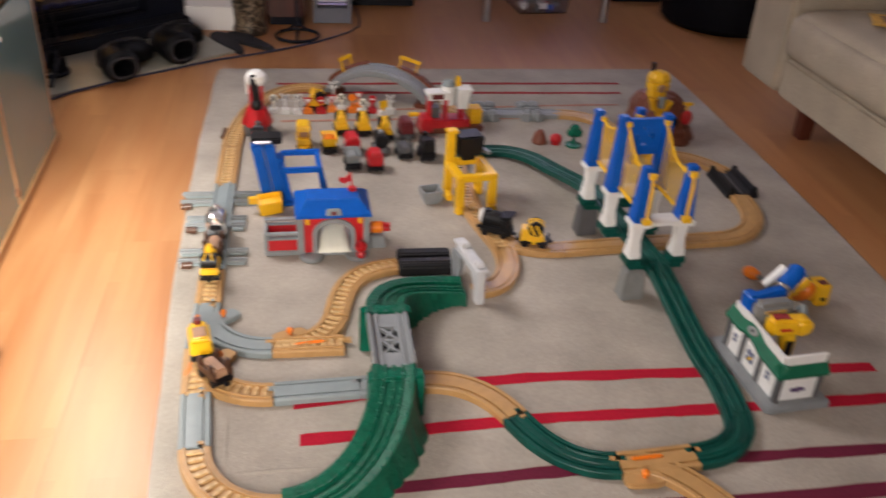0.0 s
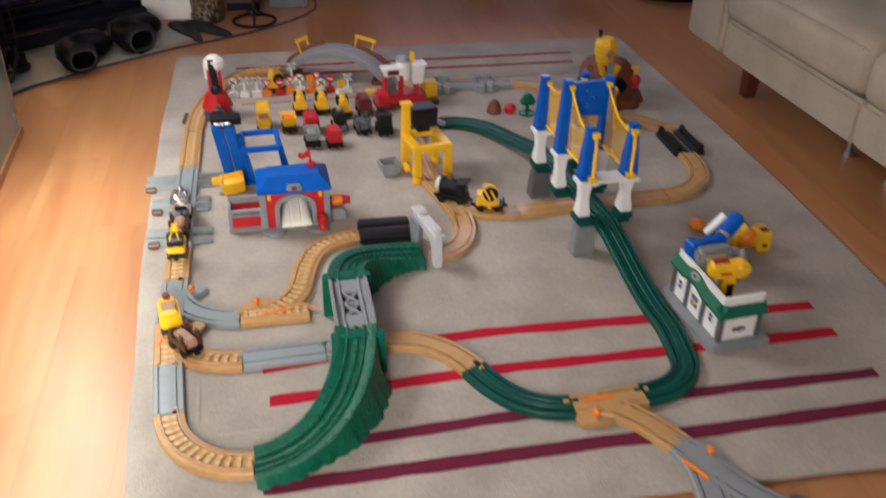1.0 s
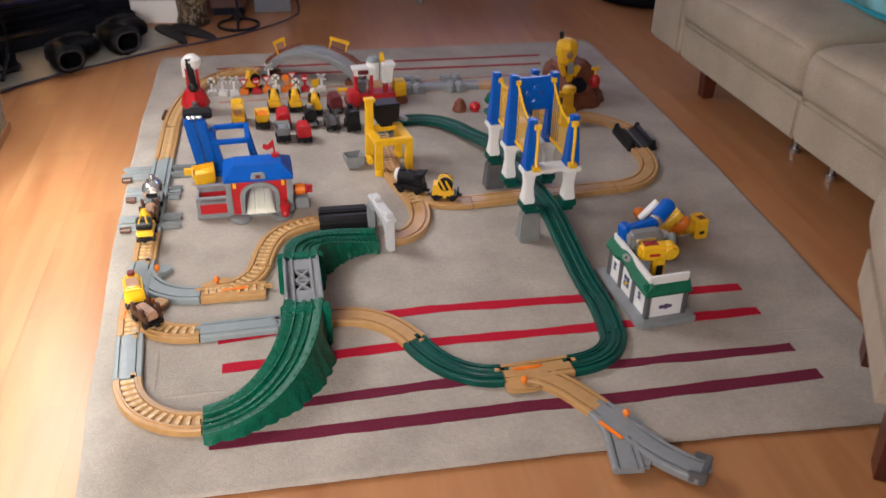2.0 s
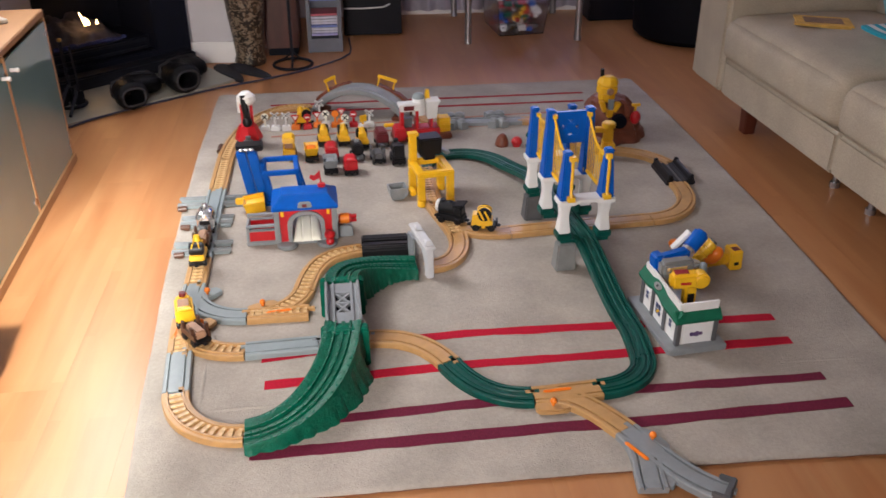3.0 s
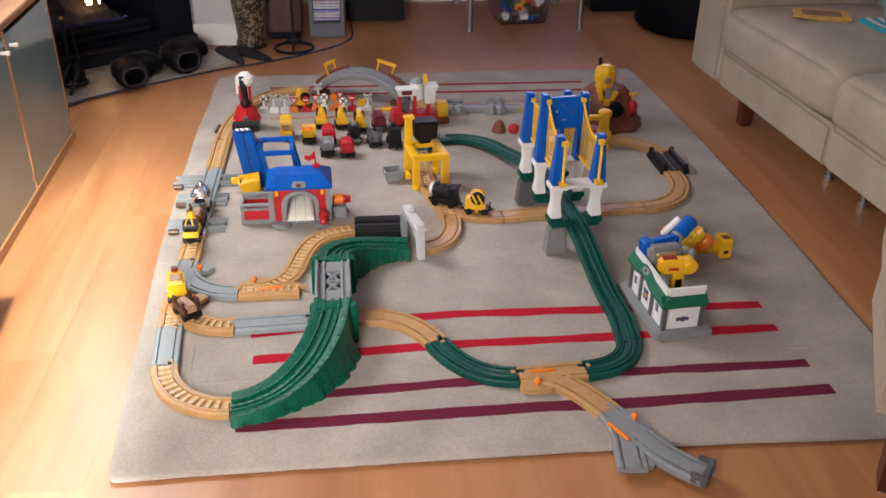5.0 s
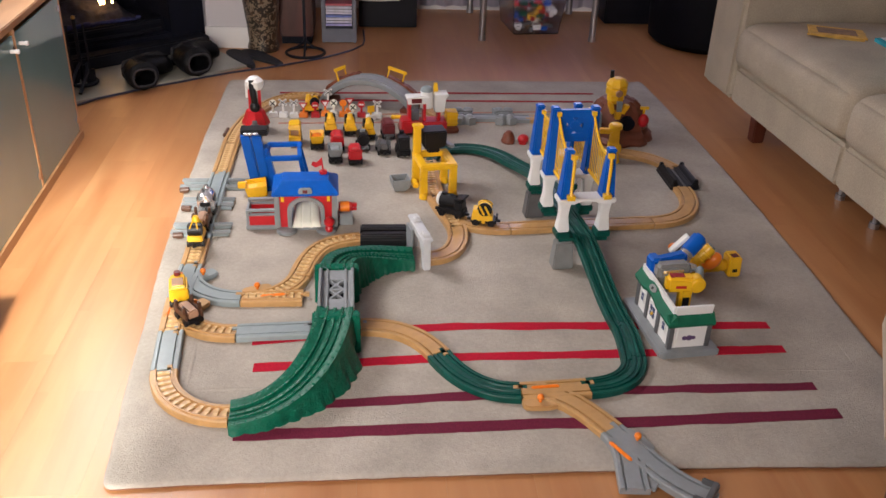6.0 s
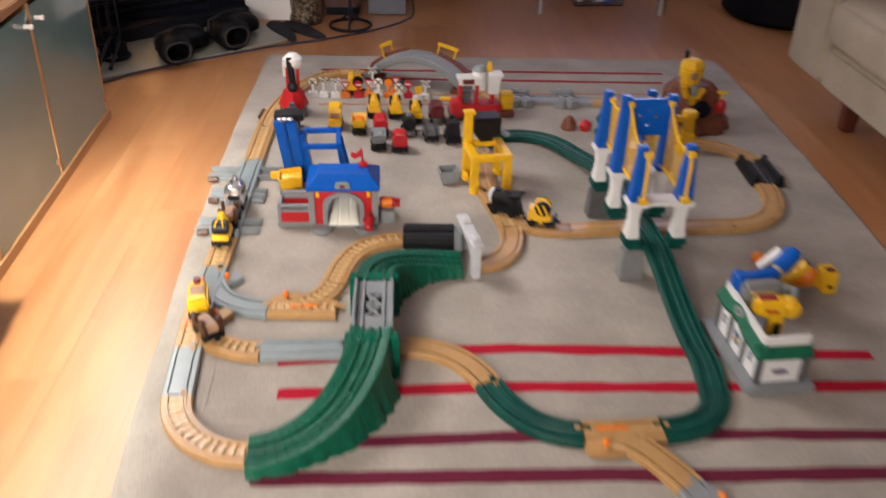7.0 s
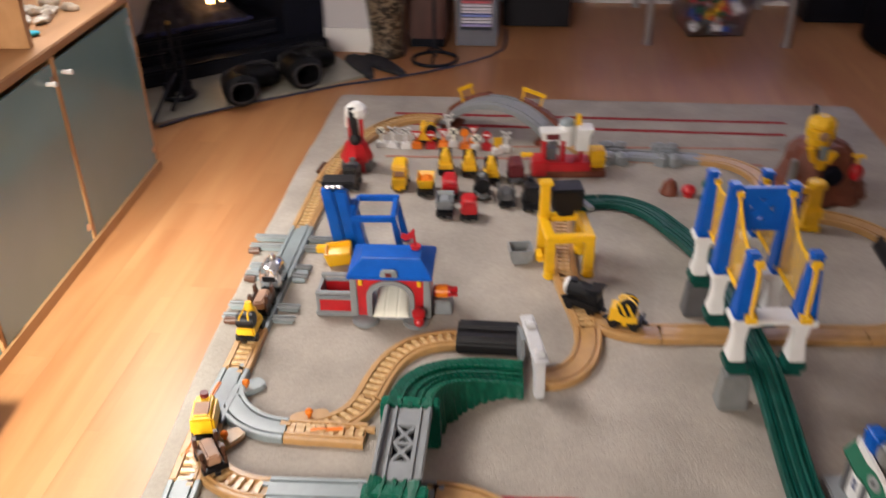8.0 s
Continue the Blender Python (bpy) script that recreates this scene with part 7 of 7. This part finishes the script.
def slipper(m):
    t = thing("flip_flop", "dark grey rubber flip-flop sole lying on the laminate", "slipper", m, "pair of flip-flops")
    bm = nb()
    out = []
    for i in range(28):
        a = 2 * math.pi * i / 28
        y = 0.162 * math.sin(a)
        w = 0.048 * (1 + 0.16 * math.sin(a) - 0.10 * math.cos(2 * a))
        out.append((w * math.cos(a) + 0.006 * math.sin(a * 2), y))
    slab(bm, out, 0, 0.018)
    soften(bm, 0.004)
    part("sole", bm, "sole", t)
    return t


slipper(pose(-0.319, 2.903, 0, 0, 0, 27))
slipper(pose(-0.219, 2.927, 0, 0, 0, 43))

# ---- cable on the floor ----
bm = nb()
ctl = [(-0.964, 2.179), (-0.871, 2.289), (-0.775, 2.368), (-0.674, 2.461), (-0.575, 2.532), (-0.458, 2.618), (-0.355, 2.682), (-0.241, 2.730), (-0.142, 2.777), (-0.024, 2.858), (0.079, 2.939), (0.172, 3.029), (0.240, 3.099), (0.294, 3.189), (0.303, 3.277), (0.296, 3.492)]
tube(bm, [(x, y, 0.006 + 0.003 * math.sin(i)) for i, (x, y) in enumerate(ctl)], 0.0048, 8)
single("power_cable", bm, "cable", "dark blue cable snaking along the hearth and floor", "cable")

# ---- far end of the room ----
vs = thing("floor_vase", "tall brown and cream mottled floor vase by the wall", "vase", Matrix.Translation((-0.230, 3.105, 0)))
bm = nb()
lathe(bm, [(0.001, 0), (0.080, 0), (0.082, 0.02), (0.072, 0.05), (0.078, 0.12), (0.094, 0.25), (0.106, 0.38), (0.104, 0.46), (0.08, 0.53), (0.055, 0.57), (0.066, 0.61), (0.058, 0.61), (0.048, 0.57), (0.001, 0.55)], 36)
part("body", bm, "vase", vs)
ls = thing("lamp_stand", "black wrought iron stand with a ring base", "stand", Matrix.Translation((-0.006, 3.030, 0)))
bm = nb()
tube(bm, [(0.10 * math.cos(a), 0.10 * math.sin(a), 0.008) for a in [2 * math.pi * i / 32 for i in range(33)]], 0.0075)
part("ring", bm, "iron", ls)
for a in (0.5, 2.6, 4.7):
    bm = nb()
    tube(bm, [(0.10 * math.cos(a), 0.10 * math.sin(a), 0.01), (0.05 * math.cos(a), 0.05 * math.sin(a), 0.03), (0, 0, 0.07)], 0.006)
    part("spoke", bm, "iron", ls)
bm = nb()
cyl(bm, (0, 0, 0.02), (0, 0, 1.25), 0.008)
part("pole", bm, "iron", ls)
bm = nb()
lathe(bm, [(0.15, 1.16), (0.09, 1.42), (0.086, 1.42), (0.146, 1.16)], 28)
part("shade", bm, "cream", ls)
bx = thing("wooden_chest", "dark red-brown wooden chest behind the iron stand", "chest", Matrix.Translation((-0.062, 3.375, 0)))
bm = nb()
box(bm, (0, 0, 0.47), (0.18, 0.32, 0.86))
soften(bm, 0.006)
part("body", bm, "dark_wood", bx)
bm = nb()
box(bm, (0, 0, 0.02), (0.16, 0.30, 0.04))
part("plinth", bm, "soot", bx)

cd = thing("disc_rack", "grey media rack filled with disc cases", "rack", Matrix.Translation((0.166, 3.338, 0)))
bm = nb()
for s in (-1, 1):
    box(bm, (s * 0.084, 0, 0.45), (0.020, 0.19, 0.90))
box(bm, (0, 0.088, 0.45), (0.15, 0.012, 0.90))
box(bm, (0, 0, 0.04), (0.148, 0.188, 0.075))
box(bm, (0, 0, 0.89), (0.148, 0.188, 0.02))
soften(bm, 0.004)
part("shell", bm, "rack_grey", cd)
# case colours, made bluer and brighter to paint in the window's glare
glare_case_cols = [mat("case_" + n, c, 0.35) for n, c in (("white", (0.62, 0.62, 0.74)), ("pink", (0.52, 0.24, 0.42)), ("lilac", (0.40, 0.38, 0.72)), ("red", (0.48, 0.1, 0.14)), ("blue", (0.18, 0.24, 0.62)), ("grey", (0.3, 0.3, 0.36)))]
bm = nb()
box(bm, (0, 0, 0), (0.140, 0.14, 0.0105))
case_base = mesh_of("disc_case", bm, glare_case_cols[0], 0)
case_meshes = []
for c in glare_case_cols:
    me = case_base.copy()
    me.materials[0] = c
    case_meshes.append(me)
for z0, n in ((0.098, 8), (0.285, 9), (0.50, 10), (0.72, 9)):
    for i in range(n):
        c = shared("disc_case", case_meshes[random.choice((0, 0, 1, 2, 0, 3, 4, 5))], cd, Matrix.Translation((random.uniform(-0.001, 0.001), -0.02 + random.uniform(-0.004, 0.004), z0 + 0.0155 * i)))
bc = thing("black_cabinet", "low black lacquered cabinet against the far wall", "cabinet", Matrix.Translation((0.440, 3.765, 0)))
bm = nb()
box(bm, (0, 0, 0.27), (0.335, 0.40, 0.53))
soften(bm, 0.005)
part("body", bm, "blackwood", bc)
bm = nb()
box(bm, (0, -0.206, 0.28), (0.31, 0.014, 0.49))
soften(bm, 0.003)
d = part("door", bm, "blackwood", bc)
bm = nb()
tube(bm, [(-0.165, -0.218, 0.165), (-0.06, -0.22, 0.163), (0.06, -0.22, 0.168), (0.10, -0.22, 0.185)], 0.0045, 6)
part("trim_strip", bm, "white", d, "white strip across the door")

tb = thing("dining_table", "table on round steel legs at the far wall", "table", Matrix.Translation((1.279, 3.640, 0)))
for x in (-0.316, 0.316):
    for y in (-0.31, 0.33):
        bm = nb()
        cyl(bm, (x, y, 0.0), (x, y, 0.71), 0.0185, n=18)
        cyl(bm, (x, y, 0.0), (x, y, 0.02), 0.021, n=18)
        part("leg", bm, "steel", tb, "round steel leg")
bm = nb()
box(bm, (0, 0.01, 0.725), (0.80, 0.78, 0.03))
soften(bm, 0.004)
part("tabletop", bm, "blackwood", tb)

bn = thing("storage_box", "clear plastic storage box full of small toys under the table", "box", pose(1.278, 3.615, 0.0, 0, 0, 6))
bm = nb()
rings = []
for z, k in ((0.004, 0.86), (0.20, 1.0), (0.205, 1.05), (0.215, 1.05), (0.215, 1.01), (0.2, 0.98), (0.010, 0.84)):
    rings.append([Vector((u * 0.155 * k, v * 0.19 * k, z)) for u, v in ((-1, -1), (1, -1), (1, 1), (-1, 1))])
skin(bm, rings)
soften(bm, 0.003)
tubx = part("tub", bm, "clear", bn)
tubx.visible_shadow = False
for i, (cname, count) in enumerate((("red", 34), ("white", 30), ("blue", 24), ("yellow", 18), ("dark_grey", 34), ("green_t", 14))):
    bm = nb()
    for k in range(count):
        z = random.uniform(0.02, 0.19)
        f = 0.80 + 0.12 * z / 0.2
        box(bm, (random.uniform(-0.155, 0.155) * f * 0.85, random.uniform(-0.19, 0.19) * f * 0.85, z), (random.uniform(0.015, 0.05), random.uniform(0.015, 0.04), random.uniform(0.01, 0.03)), 0,
            m=Matrix.Rotation(0, 4, 'X'))
    part("toy_bits", bm, cname, bn)["kind"] = "stuff"

bm = nb()
lathe(bm, [(0.001, 0.0), (0.30, 0.0), (0.335, 0.03), (0.345, 0.18), (0.335, 0.33), (0.30, 0.37), (0.001, 0.385)], 44)
single("pouf", bm, "pouf", "round black vinyl pouf beyond the sofa", "pouf", m=Matrix.Translation((2.280, 3.370, 0)))
bb = thing("black_box", "black box unit standing by the far wall", "box", Matrix.Translation((1.915, 3.84, 0)))
bm = nb()
box(bm, (0, 0, 0.25), (0.30, 0.22, 0.5))
soften(bm, 0.006)
part("body", bm, "blackwood", bb)

# ---- laminate planks ----
PW, PL = 0.192, 1.28
bm = nb()
box(bm, (0, 0, -0.005), (PW - 0.00025, PL - 0.0003, 0.010))
plank = mesh_of("plank", bm, M["laminate"], 0)
i = 0
x = X0 + PW / 2
while x < X1:
    y = Y0 - PL * ((i * 0.37) % 1.0)
    while y < Y1:
        a, b = max(y, Y0), min(y + PL, Y1)
        if b - a > 0.01:
            shared("plank", plank, floor, Matrix.Translation((x, (a + b) / 2, 0)) @ Matrix.Diagonal((1, (b - a) / PL, 1, 1)))
        y += PL
    x += PW
    i += 1
